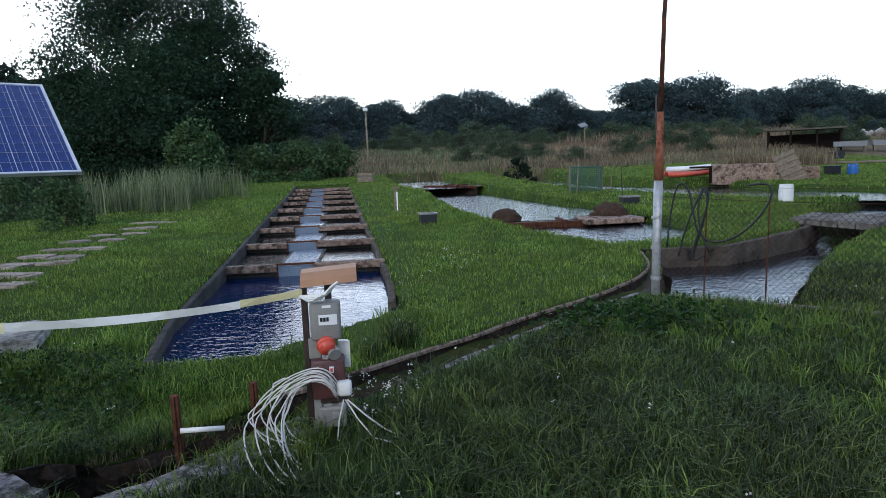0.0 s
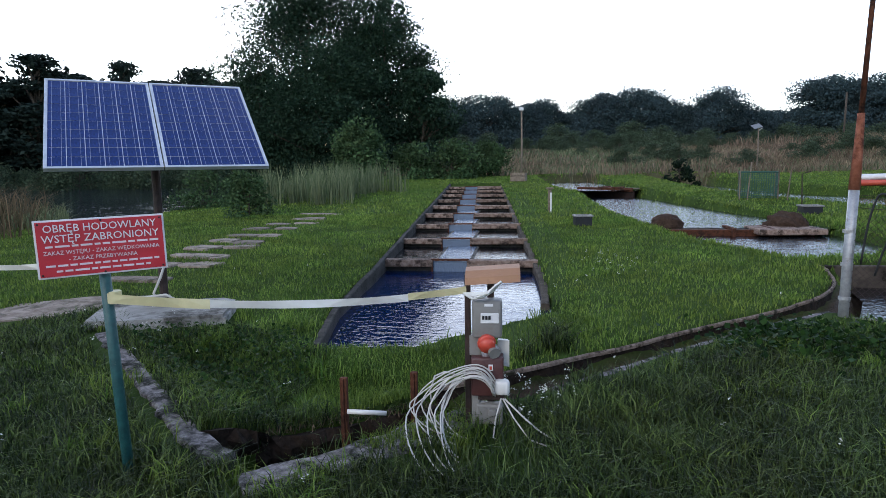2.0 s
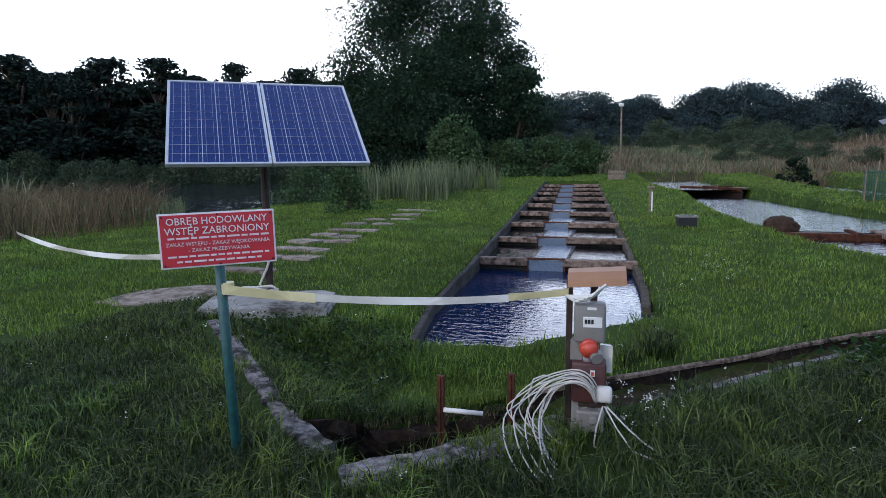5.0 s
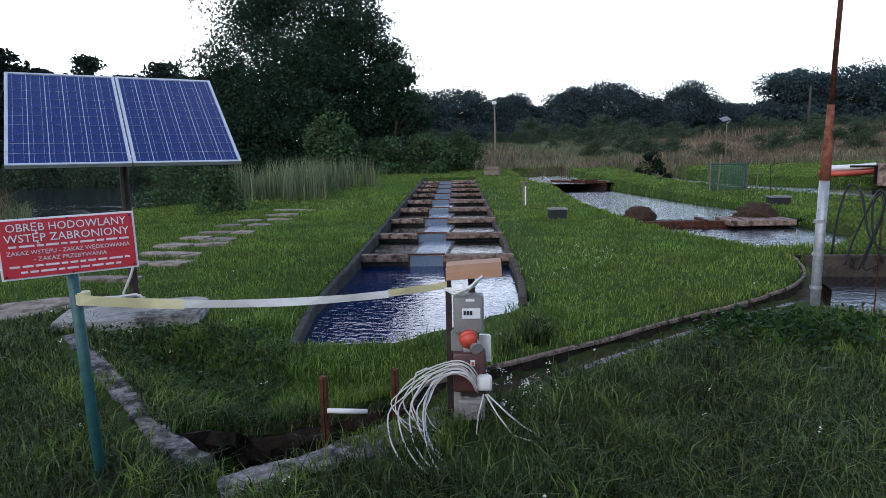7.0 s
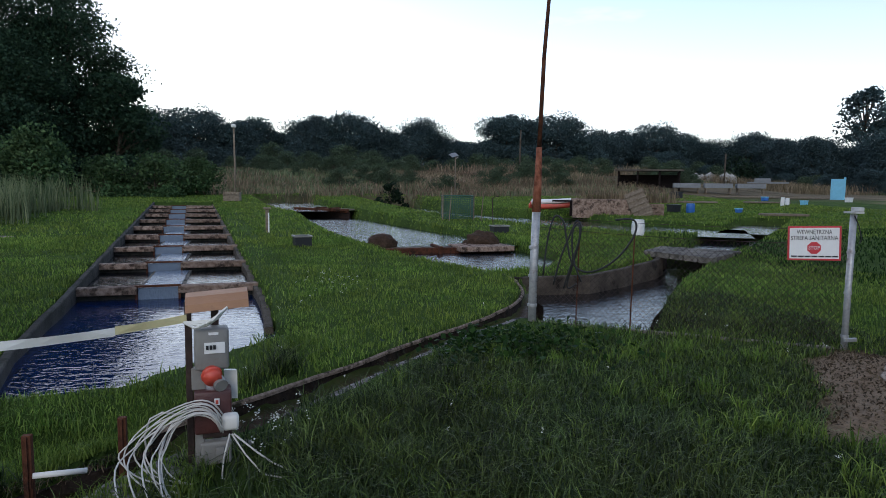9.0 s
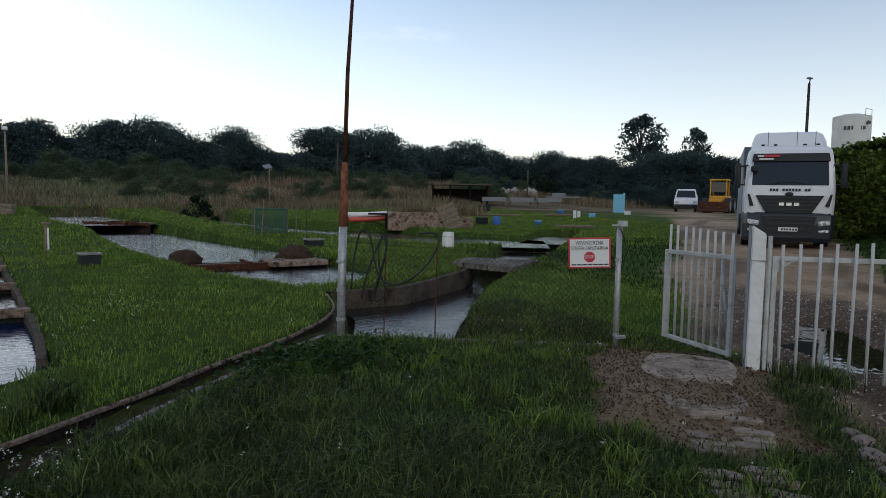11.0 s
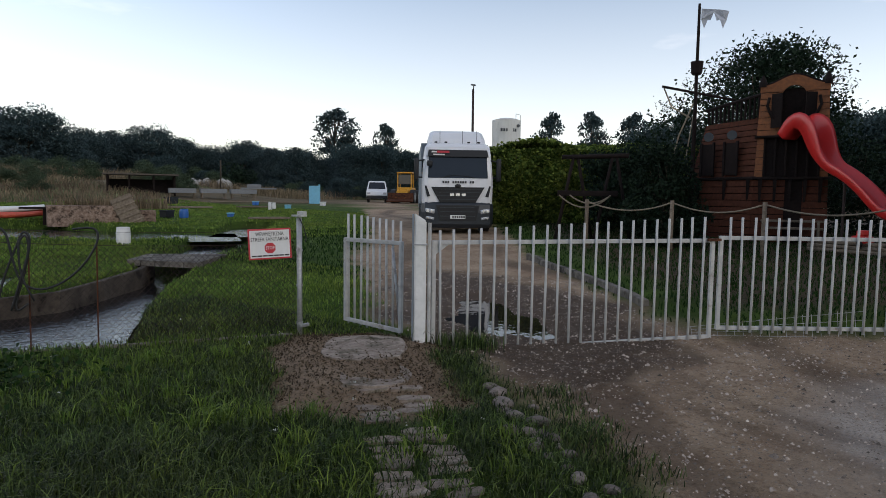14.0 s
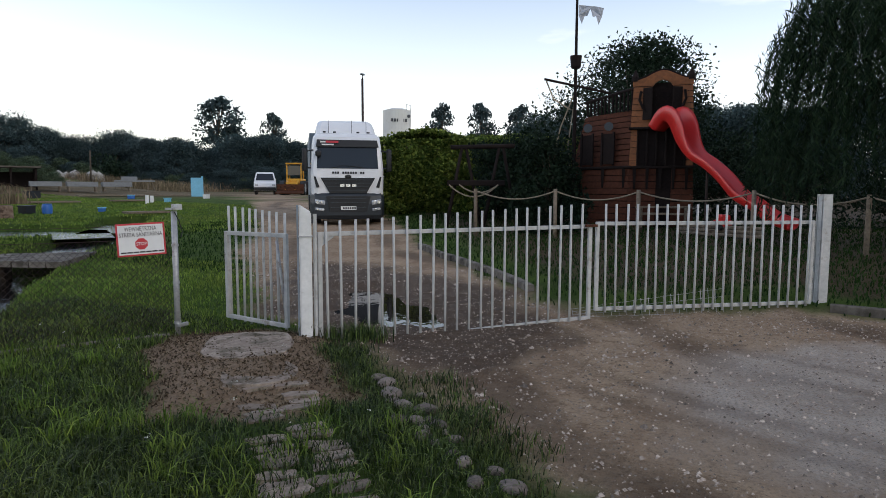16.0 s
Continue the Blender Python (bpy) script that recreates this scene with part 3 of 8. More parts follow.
wall_run("wall_trench_south", along([(-1.66, 2.82), (-1.25, 3.2), (-0.92, 3.66), (-0.55, 4.1)], 0.10, 0.026, 4), 0.27, 0.02, -1.1, "lichen", "broken lichen-spotted concrete edge of the trench", side=1)


def crumbling_wall(name, pts, top, foot, label):
    """A broken earthen face with hollows and a ragged lip."""
    bm, run, rows = bmesh.new(), along(pts, 0.06, 0.0), []
    for i, (x, y) in enumerate(run):
        a, b = run[max(i - 1, 0)], run[min(i + 1, len(run) - 1)]
        d = Vector((b[0] - a[0], b[1] - a[1], 0)).normalized()
        s = Vector((-d.y, d.x, 0))
        lip = top + spot(x + s.x * 0.3, y + s.y * 0.3) + 0.04 * noise.noise(Vector((x * 5, y * 5, 3)))
        row = [bm.verts.new((x + s.x * 0.3, y + s.y * 0.3, lip - 0.08))]
        for k in range(15):
            z = lip + (foot - lip) * k / 14
            o = 0.10 * noise.noise(Vector((x * 4, y * 4, z * 6))) + 0.06 * noise.noise(Vector((x * 13, y * 13, z * 15))) - 0.03 * math.sin(3.1 * k / 14)
            row.append(bm.verts.new((x - s.x * o, y - s.y * o, z)))
        rows.append(row)
    for a, c in zip(rows, rows[1:]):
        for u, v, w, q in zip(a, a[1:], c[1:], c):
            bm.faces.new((u, q, w, v))
    return tagged(part(name, bm, "soil_black"), label, "wall", kind="structure")


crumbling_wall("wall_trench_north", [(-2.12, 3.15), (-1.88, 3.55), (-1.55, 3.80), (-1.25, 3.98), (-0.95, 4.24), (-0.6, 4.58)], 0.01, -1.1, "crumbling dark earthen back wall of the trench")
kerb_line = [(-0.95, 4.25), (-0.55, 4.62), (-0.15, 5.0), (0.18, 5.32), (0.56, 5.68), (0.96, 6.13), (1.42, 6.58), (1.92, 7.03), (2.56, 7.71), (2.9, 8.25), (3.09, 8.67), (3.29, 9.54), (3.3, 9.95), (3.2, 10.25)]
wall_run("kerb_island", along(kerb_line, 0.18, 0.01, 7), 0.035, 0.012, -0.022, "kerb_stone", "narrow rust-stained concrete kerb round the grass island", "kerb", side=-1)
wall_run("wall_island", along([(x - 0.012, y + 0.012) for x, y in kerb_line], 0.1, 0.012, 17), 0.05, -0.022, -0.6, "soil_black", "dark earth face below the island's kerb", side=-1)
wall_run("kerb_ditch", along([(-0.16, 4.47), (0.12, 4.8), (0.51, 5.24), (0.88, 5.64), (1.33, 6.18), (1.95, 6.78), (2.5, 7.22)], 0.12, 0.02, 18), 0.15, -0.01, -0.4, "lichen", "broken grey concrete edge of the narrow ditch", "kerb")
wall_run("wall_stream", along([(3.3, 9.86), (3.8, 9.9), (4.7, 9.88), (5.65, 10.48), (6.75, 11.28), (7.3, 11.9)], 0.25, 0.01, 8), 0.10, -0.01, -0.9, "weir_dark", "curved brownish concrete retaining wall beside the stream", side=-1)


def weir(y, notch_from=-2.37):
    a, b = race_x(y)
    g = float(rise(-2.5, y))
    t = thing("weir", a, y - 0.12, g - 0.05, math.degrees(math.atan2(0.26, b - a)) * 0.6 + 2.0, "brown-stained concrete weir beam across the raceway", "weir", "weirs of the raceway", kind="")
    w = b - a
    c0, c1 = w * 0.335, w * 0.565
    for name, u0, u1 in (("beam", -0.12, c0), ("beam", c1, w + 0.1)):
        bm = bmesh.new()
        box(bm, (u0 + u1) / 2, 0, -0.045, u1 - u0, 0.19, 0.115, bevel=0.016)
        for v in bm.verts:
            v.co += Vector((0, 0.02, 0.02)) * noise.noise(Vector((v.co.x * 4, y, v.co.z * 9)))
        beam = part(name, bm, "weir", t)
        # the footing's dark concrete paints in the shadow gap below the beam
        bm = bmesh.new()
        box(bm, (u0 + u1) / 2, 0.055, -0.55, u1 - u0, 0.07, 0.90)
        part("footing_wall", bm, "wall_dark", beam, "footing wall in a dark tone for the shadow under the beam")
    bm = bmesh.new()
    box(bm, (c0 + c1) / 2, -0.05, 0.015, c1 - c0 + 0.06, 0.05, 0.03)
    box(bm, c0 - 0.012, -0.05, -0.12, 0.03, 0.05, 0.30)
    box(bm, c1 + 0.012, -0.05, -0.12, 0.03, 0.05, 0.30)
    part("sluice_frame", bm, "rust", t, "rusty sluice frame")
    bm = bmesh.new()
    box(bm, (c0 + c1) / 2, -0.02, -0.14, c1 - c0, 0.03, 0.26, bevel=0.01)
    part("water_sheet", bm, "water_fast", t, "thin sheet of falling water")
    bm = bmesh.new()
    for u in (c0 - 0.02, c1 + 0.02):
        box(bm, u, 1.2, -0.18, 0.04, 2.3, 0.2)
    part("flume_wall", bm, "concrete", t)
    bm = bmesh.new()
    box(bm, (c0 + c1) / 2, 1.18, -0.10, c1 - c0 - 0.01, 2.34, 0.06)
    part("flume_water", bm, "water_fast", t, "fast shallow water in the flume")
    return t


for y in WEIRS:
    weir(y)


# ---- plants ----
def leaf_quads(rs, centre, size, aspect=0.55, droop=0.0, up=0.35):
    """Pointed four-cornered leaves round the given centres, each turned its own way."""
    k = len(centre)
    d = rs.normal(size=(k, 3))
    d[:, 2] = d[:, 2] * (1 - droop) - droop * 1.5
    d /= np.linalg.norm(d, axis=1)[:, None]
    nrm = rs.normal(size=(k, 3))
    nrm[:, 2] += up * 2
    s = np.cross(d, nrm)
    s /= np.linalg.norm(s, axis=1)[:, None] + 1e-9
    sz = size * rs.uniform(0.6, 1.35, k)[:, None]
    a, b = centre - d * sz * 0.5, centre + d * sz * 0.5
    mid = centre + np.cross(s, d) * sz * 0.08
    v = np.stack([a, mid + s * sz * aspect * 0.5, b, mid - s * sz * aspect * 0.5], 1).reshape(-1, 3)
    return v, np.arange(4 * k).reshape(-1, 4)


def tree(name, x, y, height, radius, leaf, count, mat, seed, label, category="tree", base=0.18, group="", lean=0.0, clumps=60, top=1.0, flat=0.55, z=None):
    """A tapered trunk with limbs that carry clumps of leaves; gaps stay between the clumps."""
    rs = np.random.RandomState(seed)
    t = thing(name, x, y, (spot(x, y) if z is None else z) - 0.1, 0, label, category, group)
    bm = bmesh.new()
    h0 = height * base
    trunk = [(0.04 * height * math.sin(i * 1.7 + seed) * (i / 6) + lean * i / 6, 0.03 * height * math.cos(i * 2.1 + seed) * (i / 6), height * 0.9 * i / 6) for i in range(7)]
    tube(bm, trunk, height * 0.022, 8, height * 0.004)
    u = rs.uniform(0, 1, clumps)
    zc = h0 + (height - h0) * (0.06 + 0.9 * u)
    env = np.sin(np.pi * np.clip((zc - h0) / (height - h0), 0.02, 0.985) ** (0.62 * top)) ** 0.6
    ang = rs.uniform(0, 6.283, clumps) + np.arange(clumps) * 2.4
    rad = radius * env * np.sqrt(rs.uniform(0.12, 1.0, clumps)) * rs.uniform(0.75, 1.12, clumps)
    cc = np.stack([np.cos(ang) * rad + lean * zc / height, np.sin(ang) * rad, zc], -1)
    for c in cc[:: max(1, clumps // 26)]:
        f = max(0.12, min(0.85, (c[2] / height) * 0.7))
        i = min(5, int(f / 0.9 * 6))
        s = Vector(trunk[i])
        mid = s.lerp(Vector(c), 0.5) + Vector((0, 0, 0.06 * height * (rs.rand() - 0.2)))
        tube(bm, [s, mid, Vector(c)], height * 0.008, 5, height * 0.002)
    part("trunk", bm, "bark", t, "bark-covered trunk and limbs", True)
    per = np.maximum(1, (count * rs.dirichlet(np.ones(clumps) * 6))).astype(int)
    cr = radius * 0.30 * rs.uniform(0.6, 1.25, clumps)
    pos = []
    for c, k, r in zip(cc, per, cr):
        q = rs.normal(size=(k, 3))
        q *= (rs.uniform(0.25, 1.0, k) ** 0.5 / np.linalg.norm(q, axis=1))[:, None]
        q[: k // 12] *= 1.25
        pos.append(c + q * np.array([r, r, r * flat]) * 1.45)
    pos = np.concatenate(pos)
    pos[:, 2] = np.maximum(pos[:, 2], 0.1)
    v, f = leaf_quads(rs, pos, leaf)
    ob = new("crown", arrays_mesh("crown", v, f, mat))
    ob.parent = t
    return t


def bush(name, x, y, height, radius, leaf, count, mat, seed, label, group="", category="bush", clumps=22):
    return tree(name, x, y, height, radius, leaf, count, mat, seed, label, category, 0.02, group, 0.0, clumps, 0.8, 0.8)


def blades(name, x, y, high, wide, mat, label, seed, bend=0.45, category="grass", z=None):
    """Standing blades at the given points, in one object."""
    rs = np.random.RandomState(seed)
    k = len(x)
    z = land(x, y) if z is None else z
    a, b = rs.uniform(0, 6.283, k), rs.uniform(0, 6.283, k)
    lean = rs.uniform(0.1, 1.0, k) * bend * high
    base = np.stack([x, y, z - 0.01], -1)
    s = np.stack([np.cos(a), np.sin(a), np.zeros(k)], -1) * (wide / 2)[:, None]
    d = np.stack([np.cos(b), np.sin(b), np.zeros(k)], -1) * lean[:, None]
    upv = np.zeros((k, 3))
    upv[:, 2] = high
    mid = base + upv * 0.55 + d * 0.3
    tip = base + upv * (1 - 0.25 * bend) + d
    v = np.stack([base - s, base + s, mid - s * 0.75, mid + s * 0.75, tip], 1).reshape(-1, 3)
    o = (np.arange(k) * 5)[:, None]
    f = np.concatenate([o + [0, 1, 3], o + [0, 3, 2], o + [2, 3, 4]], 0)
    return tagged(new(name, arrays_mesh(name, v, f, mat)), label, category, kind="stuff")


SLABS = [(-7.0, 16.3, 1.0, 0.5), (-6.8, 15.1, 1.0, 0.5), (-6.75, 13.9, 1.2, 0.5), (-6.7, 12.9, 1.2, 0.5), (-6.6, 11.9, 1.2, 0.5), (-6.5, 11.0, 1.25, 0.5), (-6.3, 10.2, 1.2, 0.5), (-6.15, 9.3, 1.0, 0.5), (-5.95, 8.4, 1.1, 0.5), (-5.9, 7.5, 0.9, 0.45)]


def lawn(seed, count, x0, x1, y0, y1, dense):
    """Random lawn points, thinner by dense(x, y), off the water, the walls and the drive."""
    rs = np.random.RandomState(seed)
    x, y = rs.uniform(x0, x1, count), rs.uniform(y0, y1, count)
    keep = rs.uniform(0, 1, count) < dense(x, y)
    x, y = x[keep], y[keep]
    ok = np.ones(len(x), bool)
    for o, gap in ((RACE, -0.01), (TRENCH, 0.02), (STREAM, 0.0), (POND_MID, 0.05), (POND_FAR, 0.1), (RIVER, 0.5)):
        ok &= inside(x, y, o) < -gap
    rag = 0.25 * wobble(x, y, 3.0, 21) + 0.12 * wobble(x, y, 9.0, 22)
    ok &= (inside(x, y, ROAD) + rag < rs.uniform(-0.35, 0.1, len(x)))
    ok &= (inside(x, y, APRON) + 1.3 * rag < rs.uniform(-0.15, 0.05, len(x)))
    ok &= (inside(x, y, DITCH) < np.where(y > 5.0 + 1.04 * x, -0.03, rs.uniform(-0.5, -0.14, len(x))))
    for wall, w in (([(-4.45, 5.02), (-3.2, 3.98), (-2.25, 3.12), (-1.86, 2.9)], 0.10), ([(-1.56, 2.72), (-1.15, 3.1), (-0.82, 3.56)], 0.14)):
        for a, b in zip(wall, wall[1:]):
            ok &= inside(x, y, [a, b, (b[0] + 0.01, b[1] + 0.01)]) < -w
    for sx, sy, w, d in SLABS:
        ok &= ~((np.abs(x - sx) < w * 0.5) & (np.abs(y - sy) < d * 0.42))
    ok &= inside(x, y, [(-4.95, 6.0), (-4.05, 5.0), (-3.3, 5.6), (-4.1, 6.6)]) < 0
    ok &= inside(x, y, [(-6.4, 5.6), (-5.6, 5.1), (-5.0, 6.2), (-5.7, 6.8)]) < 0
    ok &= ~((np.abs(x + 0.55) < 0.42) & (y > 2.95) & (y < 3.75) & (rs.uniform(0, 1, len(x)) < 0.8))
    ok &= ~((np.abs(x * 0.55 + y - 8.2) < 0.45) & (x > 2.3) & (x < 5.2) & (rs.uniform(0, 1, len(x)) < 0.6))
    ok &= ~((x > -2.5) & (x < -0.2) & (y > 4.3) & (inside(x, y, RACE) > -0.7) & (rs.uniform(0, 1, len(x)) < 0.6))
    path = np.abs((x - 2.57) * 0.730 - (y - 1.43) * 0.683)
    on_path = (x + y > 3.9) & (x + y < 7.3) & (path < 0.30)
    ok &= ~(on_path & (rs.uniform(0, 1, len(x)) < 0.62))
    return x[ok], y[ok], np.random.RandomState(seed + 1)


# near lawn: long and dense round the standpoint
x, y, rs = lawn(11, 330000, -5.5, 5.8, 0.6, 8.0, lambda x, y: np.clip(3.4 / (np.hypot(x, y) + 0.4), 0.2, 1))
keep = (y < 4.9 + 1.04 * x) | ((x < -2.0) & (y < 5.0 - 0.5 * (x + 2))) | (x < -0.9) & (y < 3.9)
x, y = x[keep], y[keep]
patch = 0.5 + 0.5 * wobble(x, y, 1.7, 41)
long_k = sstep(3.2, 1.6, np.abs(np.hypot(x + 0.1, y - 3.2)))
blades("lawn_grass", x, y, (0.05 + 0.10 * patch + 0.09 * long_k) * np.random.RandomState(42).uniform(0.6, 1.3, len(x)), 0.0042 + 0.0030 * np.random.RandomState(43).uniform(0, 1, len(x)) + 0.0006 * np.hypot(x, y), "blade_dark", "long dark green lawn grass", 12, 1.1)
x, y, rs = lawn(13, 300000, -15, 9.5, 4.0, 16, lambda x, y: np.clip(7.5 / (np.hypot(x, y) + 0.4), 0.2, 1))
blades("meadow_grass", x, y, (0.035 + 0.05 * (0.5 + 0.5 * wobble(x, y, 2.1, 43))) * rs.uniform(0.5, 1.5, len(x)), 0.005 + 0.0009 * np.hypot(x, y), "blade", "short bright green meadow grass", 14, 0.6)
x, y, rs = lawn(15, 210000, -16, 26, 14, 40, lambda x, y: np.clip(17 / (np.hypot(x, y) + 0.4), 0.2, 1))
blades("meadow_grass", x, y, (0.05 + 0.05 * (0.5 + 0.5 * wobble(x, y, 0.8, 44))) * rs.uniform(0.6, 1.3, len(x)), 0.009 + 0.0011 * np.hypot(x, y), "blade", "green meadow grass on the banks between the ponds", 16, 0.6)
# blades take the darker weed green to paint in shade below the trees
x, y, rs = lawn(17, 80000, 8.5, 30, -9, 16, lambda x, y: np.clip(10 / (np.hypot(x, y) + 0.4), 0.15, 1))
blades("garden_grass", x, y, 0.085 * rs.uniform(0.6, 1.4, len(x)), 0.012 + 0.001 * np.hypot(x, y), "weed", "rough playground grass in a dark green for tree shade", 18, 0.6)


def clump_points(rs, centres, each, spread):
    c = np.repeat(np.array(centres), each, 0)
    return c[:, 0] + rs.normal(0, spread, len(c)), c[:, 1] + rs.normal(0, spread, len(c))


# taller tufts and banks
rs = np.random.RandomState(61)
tuft = [(rs.uniform(-3.5, 5), rs.uniform(1.2, 6.5)) for _ in range(330)]
tuft = [q for q in tuft if inside(*q, ROAD) < -0.3 and inside(*q, TRENCH) < -0.2 and inside(*q, DITCH) < -0.3 and inside(*q, APRON) < -0.2 and inside(*q, RACE) < -0.2 and not (-1.0 < q[0] < 0.0 and 2.7 < q[1] < 3.8) and inside(*q, STREAM) < -0.5]
x, y = clump_points(rs, tuft, 34, 0.05)
blades("grass_tuft", x, y, rs.uniform(0.10, 0.26, len(x)), rs.uniform(0.006, 0.010, len(x)), "blade", "taller loose tufts of grass", 62, 1.25)
edge = [(-0.05 + 0.8 * rs.rand(), 3.2 + 1.2 * rs.rand()) for _ in range(60)] + [(-0.6 + rs.rand() * 0.8, 4.7 + rs.rand() * 1.0) for _ in range(16)]
x, y = clump_points(rs, [q for q in edge if inside(*q, TRENCH) < -0.05 and inside(*q, DITCH) < -0.16], 40, 0.05)
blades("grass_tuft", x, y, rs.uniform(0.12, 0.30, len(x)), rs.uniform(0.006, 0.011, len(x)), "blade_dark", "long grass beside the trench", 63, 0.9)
x, y, r2 = rs.uniform(-2.9, -0.5, 15000), rs.uniform(3.2, 5.15, 15000), np.random.RandomState(66)
keep = (inside(x, y, TRENCH) < -0.09) & (inside(x, y, RACE) < -0.03) & (y > 3.05 - 1.08 * (x + 1.95)) & (inside(x, y, DITCH) < -0.05)
x, y = x[keep], y[keep]
blades("shelf_grass", x, y, (0.05 + 0.06 * sstep(4.7, 4.1, y)) * r2.uniform(0.5, 1.5, len(x)), r2.uniform(0.005, 0.009, len(x)), "blade", "short green grass between the trench and the pool", 66, 0.9)
lip = along([(-2.10, 3.2), (-1.88, 3.55), (-1.55, 3.80), (-1.25, 3.98), (-0.95, 4.24), (-0.6, 4.58)], 0.012, 0.03, 67)
x, y = np.repeat(np.array(lip), 9, 0).T + r2.normal(0, 0.035, (2, len(lip) * 9)) + np.array([[-0.05], [0.09]])
blades("lip_grass", x, y, r2.uniform(0.03, 0.09, len(x)), r2.uniform(0.005, 0.008, len(x)), "blade_dark", "grass hanging over the edge of the trench", 68, 1.3, z=np.full(len(x), -0.13))
blades("lip_straw", x[::5], y[::5] - 0.05, r2.uniform(0.04, 0.10, len(x[::5])), r2.uniform(0.004, 0.007, len(x[::5])), "dry", "dead straw hanging into the trench", 69, 2.0, z=np.full(len(x[::5]), -0.13))
x, y = clump_points(rs, [(5.72 + 0.6 * k + rs.normal(0, 0.06), 3.62 - 0.62 * k + rs.normal(0, 0.10)) for k in rs.uniform(0, 0.5, 30)], 22, 0.07)
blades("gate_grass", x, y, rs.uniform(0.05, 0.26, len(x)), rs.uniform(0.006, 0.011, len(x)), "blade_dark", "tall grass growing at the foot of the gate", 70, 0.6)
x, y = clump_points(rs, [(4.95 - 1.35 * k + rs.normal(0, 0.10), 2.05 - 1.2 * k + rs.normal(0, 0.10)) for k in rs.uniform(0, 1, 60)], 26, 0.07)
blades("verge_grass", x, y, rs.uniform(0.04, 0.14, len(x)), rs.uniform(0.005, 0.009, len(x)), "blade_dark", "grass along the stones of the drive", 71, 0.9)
edge = []
for o, lo, hi, count in ((POND_MID, 0.1, 0.6, 420), (POND_FAR, 0.1, 0.8, 380), (STREAM, 0.05, 0.4, 220)):
    for _ in range(count):
        i = rs.randint(len(o))
        a, b, k = o[i], o[(i + 1) % len(o)], rs.rand()
        q = (a[0] + (b[0] - a[0]) * k + rs.normal(0, 0.35), a[1] + (b[1] - a[1]) * k + rs.normal(0, 0.35))
        if all(inside(*q, w) < -0.05 for w in (RACE, STREAM, POND_MID, POND_FAR)) and -hi < inside(*q, o) and not (o is STREAM and q[1] < 9 and q[0] < 3.6) and inside(*q, APRON) < -0.5:
            edge.append(q)
x, y = clump_points(rs, edge, 22, 0.10)
far_k = np.hypot(x, y)
blades("bank_grass", x, y, rs.uniform(0.05, 0.15, len(x)), 0.006 + 0.0011 * far_k, "blade", "tall grass hanging over the pond banks", 64, 0.9)

# reeds and scrub towards the river
rs = np.random.RandomState(71)
k = 26000
x, y = rs.uniform(-27, -8, k), rs.uniform(5, 34, k)
edge_d = inside(x, y, RIVER)
keep = (edge_d < 0.6) & (edge_d > -5.0) & (x + 0.16 * y < -8.0 - 1.2 * wobble(x, y, 0.5, 72)) & ~((x < -0.57 * y) & (x > -0.93 * y) & (y > 13))
x, y = x[keep], y[keep]
blades("reed_bed", x, y, (0.55 + 0.45 * (0.5 + 0.5 * wobble(x, y, 0.6, 73))) * rs.uniform(0.6, 1.3, len(x)), rs.uniform(0.016, 0.034, len(x)), "reed", "tall green and straw-coloured reeds on the river bank", 74, 0.9, "reeds")
k = 9000
x, y = rs.uniform(-26, -12, k), rs.uniform(8, 18, k)
keep = (wobble(x, y, 0.45, 75) > 0.0) & (inside(x, y, RIVER) < 0.2) & (x < -0.98 * y) & (rs.uniform(0, 1, k) < 0.6)
x, y = x[keep], y[keep]
blades("dry_reeds", x, y, rs.uniform(0.7, 1.7, len(x)), rs.uniform(0.014, 0.03, len(x)), "dry_red", "reddish dry weeds among the reeds", 76, 0.9, "reeds")
k = 16000
x, y = rs.uniform(-90, -20, k), rs.uniform(16, 110, k)
keep = (inside(x, y, RIVER) < 0.3) & (inside(x, y, RIVER) > -14)
x, y = x[keep], y[keep]
blades("reed_bed", x, y, rs.uniform(0.8, 1.9, len(x)), rs.uniform(0.05, 0.12, len(x)), "reed", "tall reeds on the far river bank", 77, 0.4, "reeds")
x, y = clump_points(rs, [(-9.2 + rs.normal(0, 0.9), 20 + rs.uniform(-1.5, 6)) for _ in range(60)], 26, 0.16)
blades("reed_bed", x, y, rs.uniform(0.7, 1.5, len(x)), rs.uniform(0.02, 0.04, len(x)), "reed", "pale grey-green reeds beside the lawn", 78, 0.25, "reeds")

# the tall dry field behind the ponds
rs = np.random.RandomState(81)
k = 110000
x, y = rs.uniform(-13, 85, k), 34 + 60 * rs.uniform(0, 1, k) ** 1.6
line = 38.5 + 0.10 * np.clip(x, 0, 60) + 1.5 * wobble(x, y, 0.25, 82)
keep = (y > line) & ~((x > 26) & (y < 62))
x, y = x[keep], y[keep]
hi = (0.52 + 0.35 * wobble(x, y, 0.22, 83)) * rs.uniform(0.6, 1.3, len(x))
warm = wobble(x, y, 0.18, 84) + rs.normal(0, 0.35, len(x)) > -0.22
blades("dry_meadow", x[warm], y[warm], hi[warm] + 0.1, 0.014 + 0.0008 * y[warm], "dry", "tall brownish dry meadow grass behind the ponds", 85, 1.0)
blades("green_meadow", x[~warm], y[~warm], hi[~warm] * 0.9, 0.014 + 0.0008 * y[~warm], "reed", "tall olive green meadow growth behind the ponds", 86, 1.0)
x, y = clump_points(rs, [(27 + rs.normal(0, 6), 66 + rs.normal(0, 3)) for _ in range(160)] + [(56 + rs.normal(0, 5), 66 + rs.normal(0, 2)) for _ in range(130)], 24, 0.5)
